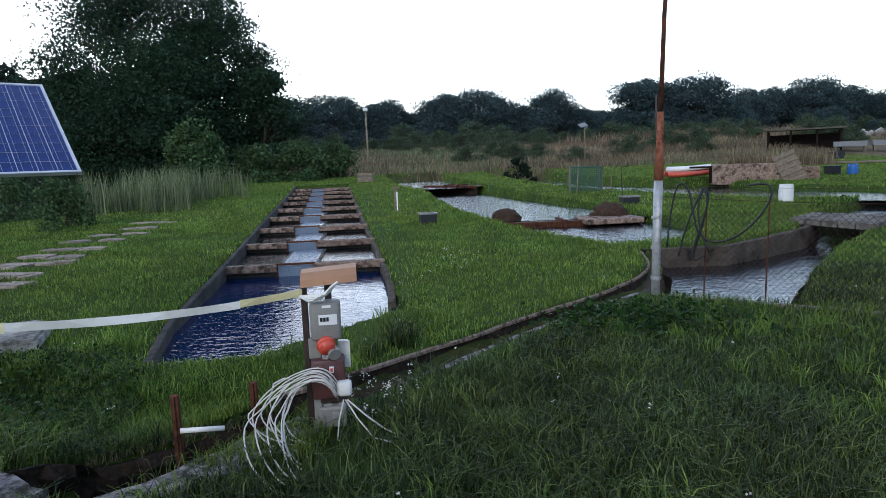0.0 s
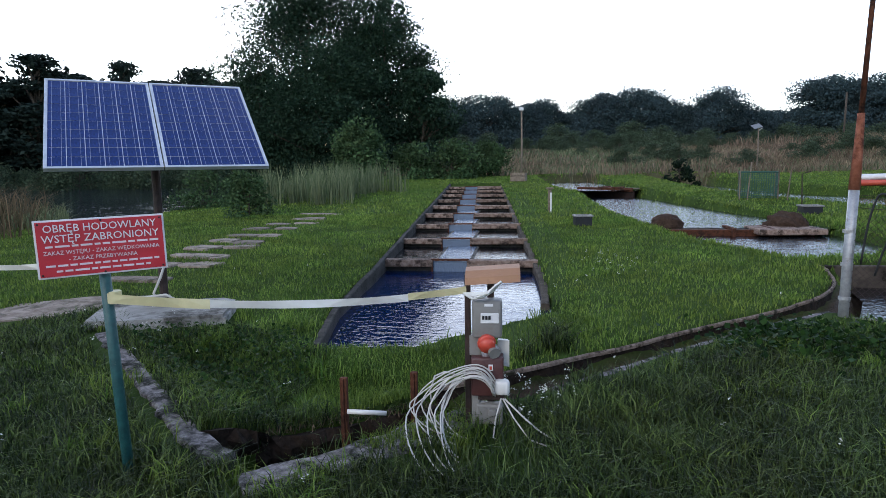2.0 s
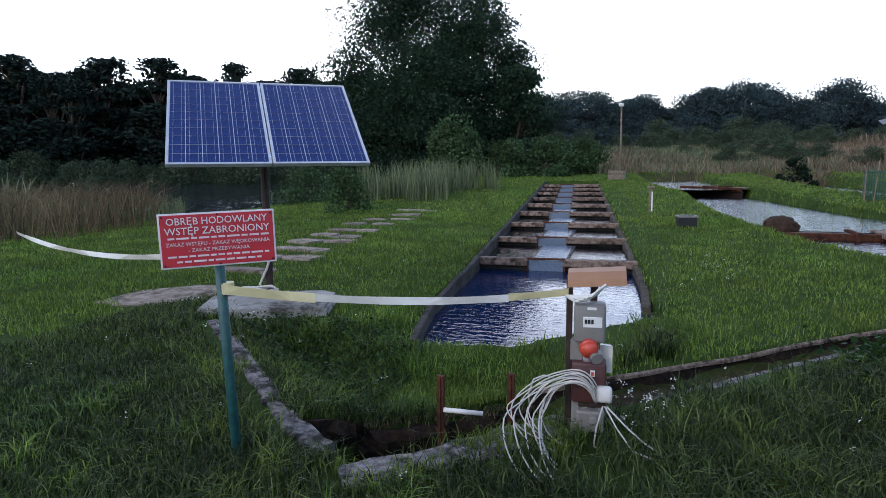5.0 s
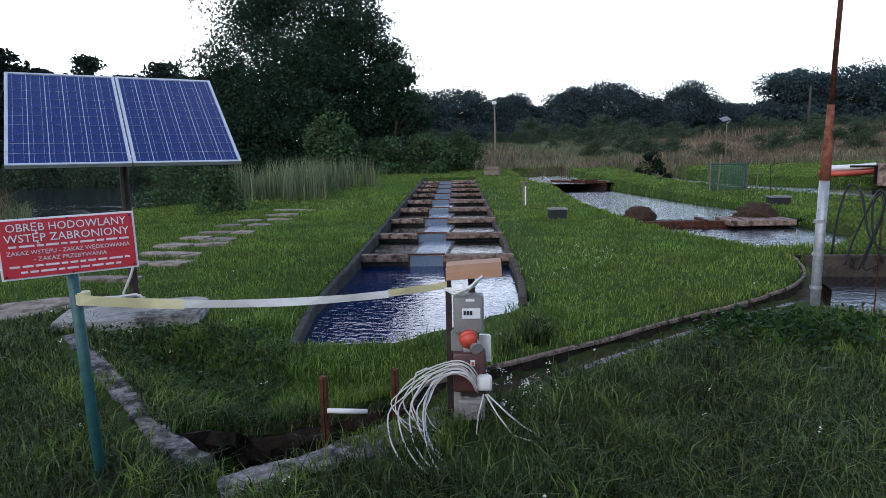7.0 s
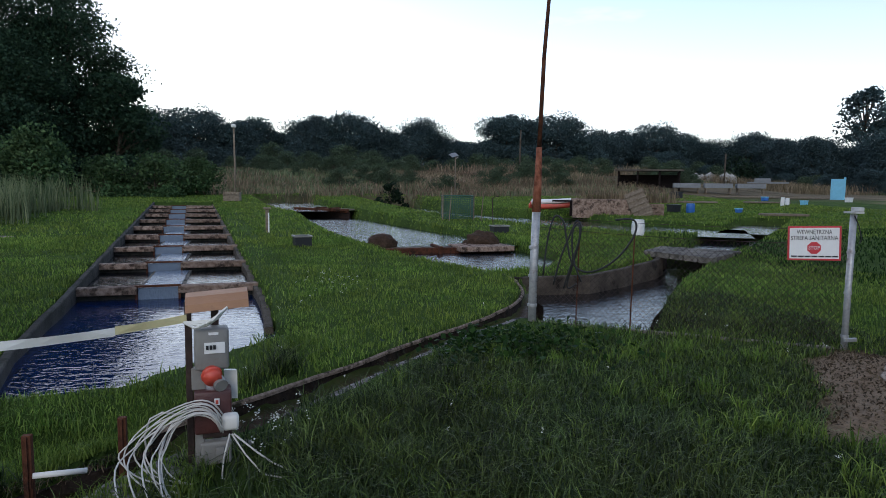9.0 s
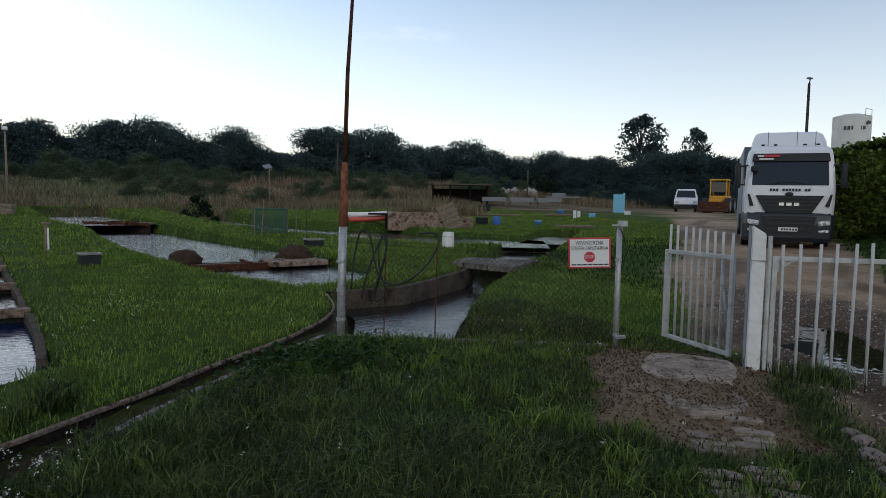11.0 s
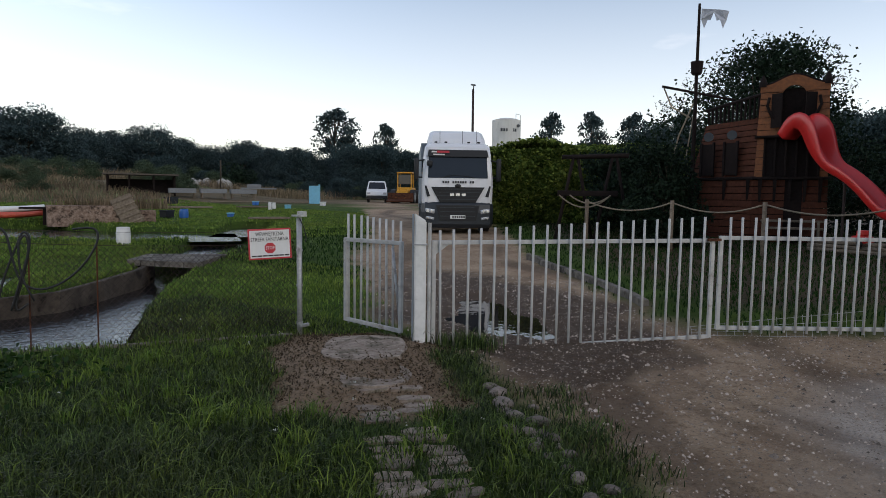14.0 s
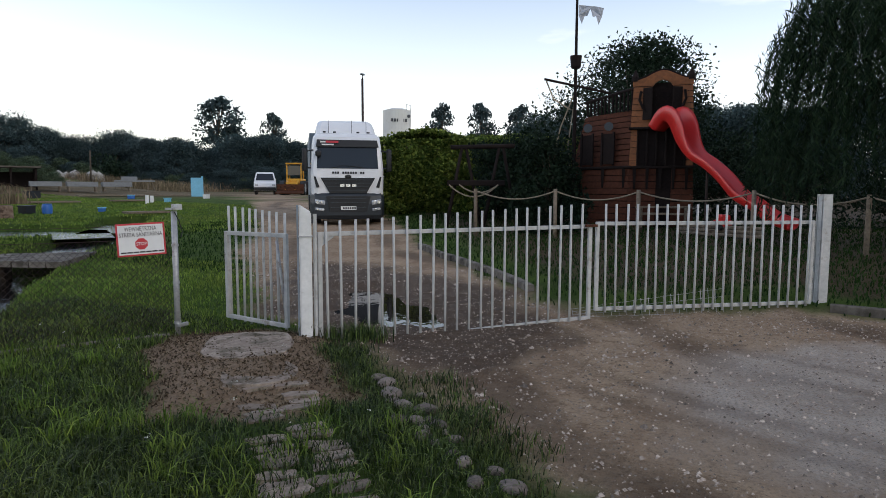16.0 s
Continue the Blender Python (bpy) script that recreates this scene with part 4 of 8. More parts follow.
blades("dry_meadow", x, y, rs.uniform(0.9, 1.8, len(x)), rs.uniform(0.03, 0.07, len(x)), "dry", "bleached straw-coloured tall grass", 87, 0.7)
x, y = clump_points(rs, [(11.5 + 0.55 * i + rs.normal(0, 0.2), 24.2 - 0.22 * i + rs.normal(0, 0.25)) for i in range(6) for _ in range(9)], 16, 0.14)
blades("dry_weeds", x, y, rs.uniform(0.25, 0.7, len(x)), rs.uniform(0.02, 0.035, len(x)), "dry", "dry weeds growing on the old concrete tank", 88, 0.4, z=np.full(len(x), 1.02))

# weeds: broad leaves by the fence, white blossoms
rs = np.random.RandomState(91)
c = np.array([(1.75 + rs.normal(0, 0.5), 5.75 + rs.normal(0, 0.36)) for _ in range(1100)])
c = c[inside(c[:, 0], c[:, 1], DITCH) < -0.16]
v, f = leaf_quads(rs, np.stack([c[:, 0], c[:, 1], land(c[:, 0], c[:, 1]) + rs.uniform(0.04, 0.18, len(c))], -1), 0.06, 0.8, 0.0, 1.2)
tagged(new("nettle_patch", arrays_mesh("nettle_patch", v, f, "weed")), "dark broad-leaved nettle patch beside the fence", "weeds", kind="stuff")
c = np.array([(rs.uniform(-4.2, -2.0), rs.uniform(3.4, 5.4)) for _ in range(2600)])
c = c[(inside(c[:, 0], c[:, 1], [(-4.2, 5.1), (-2.0, 3.3), (-1.6, 3.9), (-2.4, 5.2), (-3.1, 5.8)]) > 0) & (inside(c[:, 0], c[:, 1], TRENCH) < -0.05)]
v, f = leaf_quads(rs, np.stack([c[:, 0], c[:, 1], land(c[:, 0], c[:, 1]) + rs.uniform(0.03, 0.12, len(c))], -1), 0.036, 0.85, 0.0, 1.2)
tagged(new("clover_patch", arrays_mesh("clover_patch", v, f, "weed")), "low dark leafy ground cover inside the parapet", "weeds", kind="stuff")
c = np.array([(rs.uniform(-5.5, 4.5), rs.uniform(1.8, 9.0)) for _ in range(70)] + [(-0.28 + rs.normal(0, 0.13), 3.95 + rs.normal(0, 0.2)) for _ in range(36)] + [(0.35 + rs.normal(0, 0.3), 9.2 + rs.normal(0, 0.5)) for _ in range(40)])
c = c[(inside(c[:, 0], c[:, 1], ROAD) < -0.3) & (inside(c[:, 0], c[:, 1], RACE) < -0.1) & (inside(c[:, 0], c[:, 1], TRENCH) < -0.1) & (inside(c[:, 0], c[:, 1], STREAM) < -0.1)]
c3 = np.repeat(np.stack([c[:, 0], c[:, 1], land(c[:, 0], c[:, 1]) + rs.uniform(0.10, 0.22, len(c))], -1), 5, 0)
c3 += rs.normal(0, 0.009, c3.shape)
v, f = leaf_quads(rs, c3, 0.013, 0.9, 0.0, 2.0)
tagged(new("clover_blossom", arrays_mesh("clover_blossom", v, f, "flower")), "small white clover and yarrow blossoms in the lawn", "flowers", kind="stuff")

# ---- trees ----
tree("alder_tree", -20.2, 45.0, 15.2, 5.9, 0.20, 76000, "leaf_big", 5, "tall dark green alder tree with a ragged crown", base=0.05, clumps=170, group="alders by the raceway")
tree("alder_tree", -14.7, 46.0, 12.8, 4.2, 0.20, 50000, "leaf_big", 6, "dark green alder tree with a pointed crown", base=0.04, clumps=120, group="alders by the raceway")
tree("alder_tree", -17.0, 42.5, 9.5, 5.8, 0.20, 46000, "leaf_big", 7, "low broad dark green alder at the wood's edge", base=0.02, clumps=80, group="alders by the raceway")
tree("alder_tree", -23.5, 44.0, 8.2, 4.2, 0.26, 14000, "leaf_big", 8, "smaller dark alder tree beside the river", base=0.03, clumps=50, group="alders by the raceway")
tree("alder_tree", -11.2, 43.8, 7.2, 2.5, 0.24, 11000, "leaf_big", 9, "small dark alder at the edge of the lawn", base=0.02, clumps=40, group="alders by the raceway")
bush("willow_bush", -12.4, 34.0, 3.4, 1.7, 0.20, 7000, "leaf_bush", 10, "rounded light green willow bush at the lawn's edge", clumps=34)
bush("willow_bush", -9.8, 35.6, 2.0, 1.5, 0.18, 3500, "leaf_bush", 11, "low green bush beside the raceway", clumps=20)
bush("willow_bush", -7.6, 36.5, 2.0, 1.7, 0.18, 4500, "leaf_bush", 12, "spreading green bush above the raceway's end", clumps=24)
bush("willow_bush", -5.8, 38.5, 2.0, 1.4, 0.16, 5000, "leaf_bush", 13, "dark green bush above the raceway's end", clumps=20)
bush("hawthorn_bush", -8.8, 15.6, 1.2, 0.8, 0.10, 2600, "leaf_bush", 14, "small bush at the river bank")
bush("hawthorn_bush", -12.0, 18.8, 1.2, 1.1, 0.10, 3000, "leaf_bush", 15, "yellowish green bush at the river bank")
bush("hawthorn_bush", 5.2, 38.0, 1.9, 0.85, 0.15, 3000, "leaf_dark", 16, "small round dark bush on the meadow's edge")
bush("hawthorn_bush", 57, 74, 3.6, 3.4, 0.4, 2500, "leaf_dark", 17, "round dark green bush behind the sheds")

far_kinds = [tree("far_tree", -24, 114, 11.6, 6.3, 0.34, 24000, "leaf_far", 20, "broad tree in the far wood, its leaves tinted for haze", base=0.02, clumps=80, group="trees of the far wood"),
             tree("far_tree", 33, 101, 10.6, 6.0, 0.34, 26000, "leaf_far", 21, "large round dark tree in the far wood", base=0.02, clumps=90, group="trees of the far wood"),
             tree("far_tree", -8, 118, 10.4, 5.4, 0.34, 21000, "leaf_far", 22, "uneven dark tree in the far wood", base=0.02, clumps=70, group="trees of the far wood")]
rs = np.random.RandomState(23)


def far_copy(kind, x, y, s, sz=1.0):
    copy_thing(far_kinds[kind], pose(x, y, spot(x, y) - 0.2, 0, 0, rs.uniform(0, 360)) @ Matrix.Diagonal((s, s, s * sz, 1)))


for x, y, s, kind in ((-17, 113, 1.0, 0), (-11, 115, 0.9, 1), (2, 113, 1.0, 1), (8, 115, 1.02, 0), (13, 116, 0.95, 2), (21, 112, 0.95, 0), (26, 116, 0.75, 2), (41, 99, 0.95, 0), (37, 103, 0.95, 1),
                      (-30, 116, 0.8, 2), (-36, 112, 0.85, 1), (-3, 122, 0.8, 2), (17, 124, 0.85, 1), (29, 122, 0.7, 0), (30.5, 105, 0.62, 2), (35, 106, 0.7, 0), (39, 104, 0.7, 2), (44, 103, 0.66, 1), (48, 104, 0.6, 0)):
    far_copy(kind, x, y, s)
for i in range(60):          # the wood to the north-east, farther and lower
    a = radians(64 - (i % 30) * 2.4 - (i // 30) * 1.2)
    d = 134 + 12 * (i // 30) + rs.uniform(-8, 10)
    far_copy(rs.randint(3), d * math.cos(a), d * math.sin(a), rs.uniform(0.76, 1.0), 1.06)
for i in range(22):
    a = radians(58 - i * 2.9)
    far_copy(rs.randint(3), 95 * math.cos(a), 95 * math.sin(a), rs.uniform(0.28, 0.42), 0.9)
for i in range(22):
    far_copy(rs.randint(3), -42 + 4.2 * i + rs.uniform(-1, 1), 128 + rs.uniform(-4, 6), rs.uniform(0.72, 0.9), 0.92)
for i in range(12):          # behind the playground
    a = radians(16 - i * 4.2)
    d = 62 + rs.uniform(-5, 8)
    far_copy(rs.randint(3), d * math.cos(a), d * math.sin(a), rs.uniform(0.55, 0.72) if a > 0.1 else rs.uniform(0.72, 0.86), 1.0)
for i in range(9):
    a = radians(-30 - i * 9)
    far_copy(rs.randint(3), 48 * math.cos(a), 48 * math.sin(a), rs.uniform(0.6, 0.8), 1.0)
pine = tree("pine_tree", -62, 78, 18, 3.4, 0.55, 7000, "leaf_pine", 31, "tall dark pine on the wooded slope beyond the river", base=0.12, clumps=50, group="pines beyond the river", top=1.25)
for i in range(84):
    a = radians(117 + (i % 42) * 1.25 + (i // 42) * 0.6)
    d = 98 + rs.uniform(-6, 8) + (i // 42) * 12
    s = rs.uniform(0.74, 0.98) * (1.0 if a > radians(131) else 0.82)
    x, y = d * math.cos(a), d * math.sin(a)
    copy_thing(pine, pose(x, y, spot(x, y), 0, 0, rs.uniform(0, 360)) @ Matrix.Diagonal((s * 1.5, s * 1.5, s, 1)))
scrub = bush("scrub_bush", -3, 78, 3.0, 2.8, 0.20, 5000, "leaf_scrub", 33, "low green scrub on the far edge of the meadow", group="scrub of the far meadow")
for i in range(56):
    x = -22 + i * 2.0 + rs.uniform(-1, 1)
    y = 78 + rs.uniform(-9, 8)
    s = rs.uniform(0.5, 0.95)
    copy_thing(scrub, pose(x, y, spot(x, y), 0, 0, rs.uniform(0, 360)) @ Matrix.Diagonal((s, s, s * 0.9, 1)))
for i in range(46):          # low growth scattered through the dry meadow
    x, y, s = rs.uniform(-12, 34), rs.uniform(44, 68), rs.uniform(0.22, 0.5)
    copy_thing(scrub, pose(x, y, spot(x, y), 0, 0, rs.uniform(0, 360)) @ Matrix.Diagonal((s * 1.3, s * 1.3, s, 1)))
for i in range(30):
    a = radians(117 + i * 1.7)
    d = rs.uniform(70, 92)
    s = rs.uniform(0.7, 1.5)
    x, y = d * math.cos(a), d * math.sin(a)
    copy_thing(scrub, pose(x, y, spot(x, y), 0, 0, rs.uniform(0, 360)) @ Matrix.Diagonal((s, s, s, 1)))
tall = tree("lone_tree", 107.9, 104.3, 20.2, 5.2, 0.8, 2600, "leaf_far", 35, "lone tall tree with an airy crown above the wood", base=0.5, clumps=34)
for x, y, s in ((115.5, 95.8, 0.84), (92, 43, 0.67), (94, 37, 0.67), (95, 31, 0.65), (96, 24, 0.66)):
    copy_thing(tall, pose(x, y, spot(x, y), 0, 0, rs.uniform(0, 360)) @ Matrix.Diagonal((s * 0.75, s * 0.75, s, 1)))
tree("apple_tree", 26.5, 3.6, 6.6, 3.4, 0.14, 30000, "leaf_dark", 37, "dark round apple tree behind the play ship", base=0.15, clumps=80)
for x, y, h, r, sd in ((20.8, 6.3, 2.9, 1.5, 38), (22.5, 8.0, 2.8, 1.6, 39), (24.5, -1.5, 3.0, 2.2, 40), (22.0, 4.9, 2.4, 1.0, 41), (26, -5, 3.4, 2.6, 42), (28, 0.5, 3.0, 2.0, 44)):
    bush("dark_shrub", x, y, h, r, 0.13, 6000, "leaf_dark", sd, "dense dark shrub round the playground", group="shrubs round the playground", clumps=30)


def weeping_willow(x, y, height, radius, seed):
    rs = np.random.RandomState(seed)
    t = thing("weeping_willow", x, y, spot(x, y) - 0.1, 0, "large weeping willow with long hanging green strands", "tree")
    bm = bmesh.new()
    tube(bm, [(0, 0, 0), (0.1, 0.05, height * 0.3), (-0.1, 0.1, height * 0.55), (0, 0, height * 0.8)], 0.32, 9, 0.1)
    for i in range(9):
        a = i * 0.7
        tube(bm, [(0, 0, height * 0.35), (math.cos(a) * radius * 0.35, math.sin(a) * radius * 0.35, height * 0.75), (math.cos(a) * radius * 0.8, math.sin(a) * radius * 0.8, height * 0.85)], 0.12, 6, 0.03)
    part("trunk", bm, "bark", t, "bark-covered trunk and limbs", True)
    pos = []
    for i in range(1000):
        a, r = rs.uniform(0, 6.283), radius * math.sqrt(rs.uniform(0.02, 1))
        top = height * (1 - 0.42 * (r / radius) ** 2) * rs.uniform(0.82, 1.0)
        drop = min(top - rs.uniform(0.3, 1.6), rs.uniform(2.0, 5.5))
        k = int(drop * 20)
        s = np.linspace(0, 1, k)
        out = 0.55 * np.sqrt(s)
        pos.append(np.stack([np.cos(a) * (r + out) + 0.08 * np.sin(s * 9 + i), np.sin(a) * (r + out) + 0.08 * np.cos(s * 8 + i), top + 0.25 * np.sin(s * 3.1) - s * drop], -1))
    pos = np.concatenate(pos)
    pos += rs.normal(0, 0.022, pos.shape)
    v, f = leaf_quads(rs, pos, 0.24, 0.13, 0.88, 0.0)
    ob = new("crown", arrays_mesh("crown", v, f, "leaf_willow"))
    ob.parent = t


weeping_willow(17.6, -4.2, 8.8, 3.4, 45)


def vine_shed():
    """A long low building wholly grown over with vine."""
    t = thing("overgrown_shed", 25.2, 10.6, spot(25.2, 10.6), -67, "low shed overgrown with yellow-green vine leaves", "shed")
    bm = bmesh.new()
    box(bm, 0.8, 1.6, 1.45, 8.2, 3.0, 2.9, bevel=0.05)
    part("wall", bm, "wood", t)
    rs = np.random.RandomState(46)
    k = 46000
    u, w = rs.uniform(-3.5, 5.2, k), rs.uniform(0, 1, k)
    bulge = 0.35 * wobble(u * 1.0, w * 3, 1.6, 47)
    front = w < 0.62
    z = np.where(front, w / 0.62 * 3.0, 3.05 + 0.55 * np.abs(wobble(u, w * 6, 1.3, 48)) + bulge * 0.4)
    d = np.where(front, -0.15 - np.abs(bulge) - 0.25 * rs.rand(k), (w - 0.62) / 0.38 * 3.0)
    pos = np.stack([u, d, z + rs.normal(0, 0.06, k)], -1)
    v, f = leaf_quads(rs, pos, 0.15, 0.8, 0.0, 0.8)
    ob = new("vine", arrays_mesh("vine", v, f, "leaf_vine"))
    ob.parent = t
    tagged(ob, "dense yellow-green vine leaves")


vine_shed()

bush("garden_shrub", 17.7, 4.75, 2.65, 1.0, 0.11, 9000, "leaf_dark", 97, "dark rounded garden shrub before the play ship", clumps=46)


# ---- more materials for the things ----
def plain(name, c, rough=0.5, metal=0.0, var=0.12, scale=8.0, bump=0.1, stain=None):
    a, b = tuple(v * (1 - var) for v in c), tuple(min(1, v * (1 + var)) for v in c)
    M[name] = surface(name, a, b, scale, rough, metal, bump, stain=stain, stain_scale=4, stain_cut=(0.58, 0.7))


plain("aluminium", (0.62, 0.62, 0.63), 0.35, 0.7)
plain("sign_red", (0.52, 0.028, 0.040), 0.4, 0.0, 0.08, 5, 0.05, (0.38, 0.03, 0.035))
plain("sign_white", (0.72, 0.71, 0.70), 0.45, 0.0, 0.06, 6, 0.05)
plain("sign_print", (0.72, 0.62, 0.62), 0.5)
plain("black_print", (0.02, 0.02, 0.022), 0.5)
plain("grey_plastic", (0.21, 0.20, 0.185), 0.5, 0, 0.1, 12, 0.1, (0.15, 0.12, 0.09))
plain("red_plastic", (0.60, 0.075, 0.045), 0.4, 0, 0.1)
plain("brown_box", (0.075, 0.026, 0.024), 0.45, 0, 0.15, 14, 0.2)
plain("brown_roof", (0.34, 0.17, 0.085), 0.6, 0, 0.12, 5, 0.15, (0.22, 0.11, 0.06))
plain("white_plastic", (0.68, 0.65, 0.60), 0.45, 0, 0.08)
plain("cable", (0.52, 0.49, 0.45), 0.5, 0, 0.1, 30)
plain("tape", (0.70, 0.68, 0.62), 0.4, 0, 0.06)
plain("tape_yellow", (0.66, 0.58, 0.32), 0.4)
plain("black_rubber", (0.012, 0.012, 0.013), 0.6)
plain("black_plastic", (0.009, 0.010, 0.012), 0.6, 0, 0.2)
plain("truck_white", (0.74, 0.74, 0.75), 0.25, 0, 0.03, 2, 0.0)
plain("truck_grey", (0.022, 0.028, 0.036), 0.4, 0, 0.1)
plain("truck_box", (0.17, 0.20, 0.23), 0.5, 0, 0.1)
plain("chrome", (0.65, 0.65, 0.66), 0.18, 0.9, 0.04)
plain("lamp_glass", (0.50, 0.52, 0.55), 0.12, 0.3)
plain("tank_white", (0.62, 0.61, 0.58), 0.55, 0, 0.06, 1.0, 0.05, (0.34, 0.30, 0.25))
plain("plank_red", (0.080, 0.026, 0.014), 0.8, 0, 0.3, 10, 0.3, (0.06, 0.022, 0.014))
plain("plank_orange", (0.22, 0.070, 0.017), 0.65, 0, 0.25, 10, 0.3, (0.15, 0.05, 0.018))
plain("dark_wood", (0.014, 0.009, 0.008), 0.88, 0, 0.3, 12, 0.3)
plain("slide_red", (0.60, 0.028, 0.026), 0.3, 0, 0.06, 2, 0.02)
plain("rope", (0.24, 0.20, 0.15), 0.9, 0, 0.2, 40, 0.5)
plain("yellow_paint", (0.56, 0.27, 0.02), 0.45, 0, 0.15)
plain("blue_plastic", (0.025, 0.13, 0.42), 0.4, 0, 0.12)
plain("light_blue", (0.16, 0.45, 0.62), 0.45, 0, 0.1)
plain("orange_red", (0.55, 0.085, 0.05), 0.45, 0, 0.15)
plain("net_green", (0.018, 0.075, 0.055), 0.7, 0, 0.2)
plain("flag_cloth", (0.45, 0.47, 0.52), 0.8, 0, 0.1)
plain("cladding", (0.10, 0.085, 0.07), 0.85, 0, 0.25)
plain("tank_grey", (0.17, 0.18, 0.19), 0.6, 0, 0.15)

cell_m, n, l, p = material("solar_cell", 0.16)
co, vor, rmp, hs = n.new("ShaderNodeTexCoord"), n.new("ShaderNodeTexVoronoi"), n.new("ShaderNodeValToRGB"), n.new("ShaderNodeObjectInfo")
vor.inputs["Scale"].default_value = 55
rmp.color_ramp.elements[0].color, rmp.color_ramp.elements[1].color = (0.006, 0.018, 0.085, 1), (0.016, 0.040, 0.17, 1)
l.new(co.outputs["Object"], vor.inputs["Vector"])
l.new(vor.outputs["Color"], rmp.inputs[0])
l.new(rmp.outputs[0], p.inputs["Base Color"])
p.inputs["Specular IOR Level"].default_value = 0.16
M["solar_cell"] = cell_m
glass_m, n, l, p = material("dark_window_glass", 0.05)
p.inputs["Base Color"].default_value = (0.018, 0.022, 0.028, 1)
M["dark_glass"] = glass_m


def lettering(text, size, mat, parent, x, y, z, depth=0.002, rx=90, width=None, name="lettering"):
    """Raised letters as a mesh part, centred at x, z on the face that looks towards -y."""
    cu = bpy.data.curves.new("letters", "FONT")
    cu.body, cu.size, cu.extrude, cu.align_x, cu.align_y = text, size, depth, "CENTER", "CENTER"
    cu.resolution_u = 2
    tmp = bpy.data.objects.new("letters", cu)
    scene.collection.objects.link(tmp)
    bpy.context.view_layer.update()
    me = bpy.data.meshes.new_from_object(tmp.evaluated_get(bpy.context.evaluated_depsgraph_get()))
    bpy.data.objects.remove(tmp)
    me.materials.clear()
    me.materials.append(M[mat])
    ob = new(name, me)
    ob.parent = parent
    sx = 1.0
    if width:
        sx = width / max(1e-6, max(v.co.x for v in me.vertices) - min(v.co.x for v in me.vertices))
    ob.matrix_local = pose(x, y, z, rx) @ Matrix.Diagonal((sx, 1, 1, 1))
    return ob


def bars(parent, rows, mat, y, name="print_bar"):
    """Plain bars for small print: rows of x, z, width, height."""
    for x, z, w, h in rows:
        bm = bmesh.new()
        box(bm, x, y, z, w, 0.003, h)
        part(name, bm, mat, parent)


# ---- solar panels ----
def solar_array():
    t = thing("solar_panel", -4.43, 6.03, 0.10, 0, "two blue solar panels in aluminium frames on a dark steel pole", "solar panel")
    centre, tilt = Matrix.Translation((0.035, 0.015, 1.94)), pose(0, 0, 0, 35.4, 0, 40.8)
    bm = bmesh.new()
    tube(bm, [(0, 0, 0), (0, 0, 1.72)], 0.045, 10)
    box(bm, 0, 0, 0.008, 0.26, 0.26, 0.016)
    tube(bm, [(0, 0, 1.70), (0.035, 0.015, 1.90)], 0.05, 8)
    part("pole", bm, "dark_steel", t, "dark brown steel pole")
    bm = bmesh.new()
    for yy in (-0.48, 0.48):
        box(bm, 0, yy, -0.055, 2.0, 0.04, 0.04)
    box(bm, -0.3, 0, -0.09, 0.05, 1.3, 0.04)
    box(bm, 0.3, 0, -0.09, 0.05, 1.3, 0.04)
    bmesh.ops.transform(bm, matrix=centre @ tilt, verts=bm.verts)
    part("mounting_rail", bm, "dark_steel", t)
    cell_bm = bmesh.new()
    box(cell_bm, 0, 0, 0, 0.1512, 0.1512, 0.003)
    cell = finish(cell_bm, "cell", "solar_cell")
    bus_bm = bmesh.new()
    box(bus_bm, 0, 0, 0, 0.0016, 1.56, 0.0012)
    bus = finish(bus_bm, "busbar", "aluminium")
    for side in (-1, 1):
        at = centre @ tilt @ Matrix.Translation((side * 0.505, 0, 0))
        bm = bmesh.new()
        for s in (-1, 1):
            box(bm, s * 0.485, 0, 0, 0.03, 1.65, 0.04, bevel=0.003)
            box(bm, 0, s * 0.81, 0, 0.94, 0.03, 0.04, bevel=0.003)
        bmesh.ops.transform(bm, matrix=at, verts=bm.verts)
        fr = part("frame", bm, "aluminium", t, "silvery aluminium frame")
        bm = bmesh.new()
        box(bm, 0, 0, 0.003, 0.945, 1.595, 0.012)
        bmesh.ops.transform(bm, matrix=at, verts=bm.verts)
        part("backsheet", bm, "sign_white", fr, "white sheet between the cells")
        for i in range(6):
            for j in range(10):
                piece("cell", cell, fr, at @ Matrix.Translation(((i - 2.5) * 0.1575, (j - 4.5) * 0.1585, 0.0112)))
            for u in (-0.04, 0.04):
                piece("busbar", bus, fr, at @ Matrix.Translation(((i - 2.5) * 0.1575 + u, 0, 0.0135)))
    return t


solar_array()
bm = bmesh.new()
extrude_outline(bm, [(-0.72, -0.42), (-0.3, -0.52), (0.62, -0.46), (0.66, 0.3), (0.5, 0.46), (-0.62, 0.48), (-0.75, 0.2)], -0.3, 0.105)
bmesh.ops.bevel(bm, geom=[e for e in bm.edges if all(v.co.z > 0 for v in e.verts)], offset=0.03, segments=2, affect="EDGES")
pad = tagged(part("concrete_footing", bm, "concrete_pale"), "thick pale concrete footing under the solar pole", "footing")
pad.matrix_world = pose(-4.22, 5.82, 0.0, 0, 0, 24)
bm = bmesh.new()
extrude_outline(bm, [(-0.85, -0.2), (-0.5, -0.48), (0.2, -0.5), (0.8, -0.25), (0.75, 0.3), (0.3, 0.5), (-0.4, 0.42)], -0.1, 0.035)
slab = tagged(part("concrete_slab", bm, "flag"), "flat worn concrete slab sunk in the grass", "slab")
slab.matrix_world = pose(-5.75, 5.95, 0.0, 0, 0, 38)
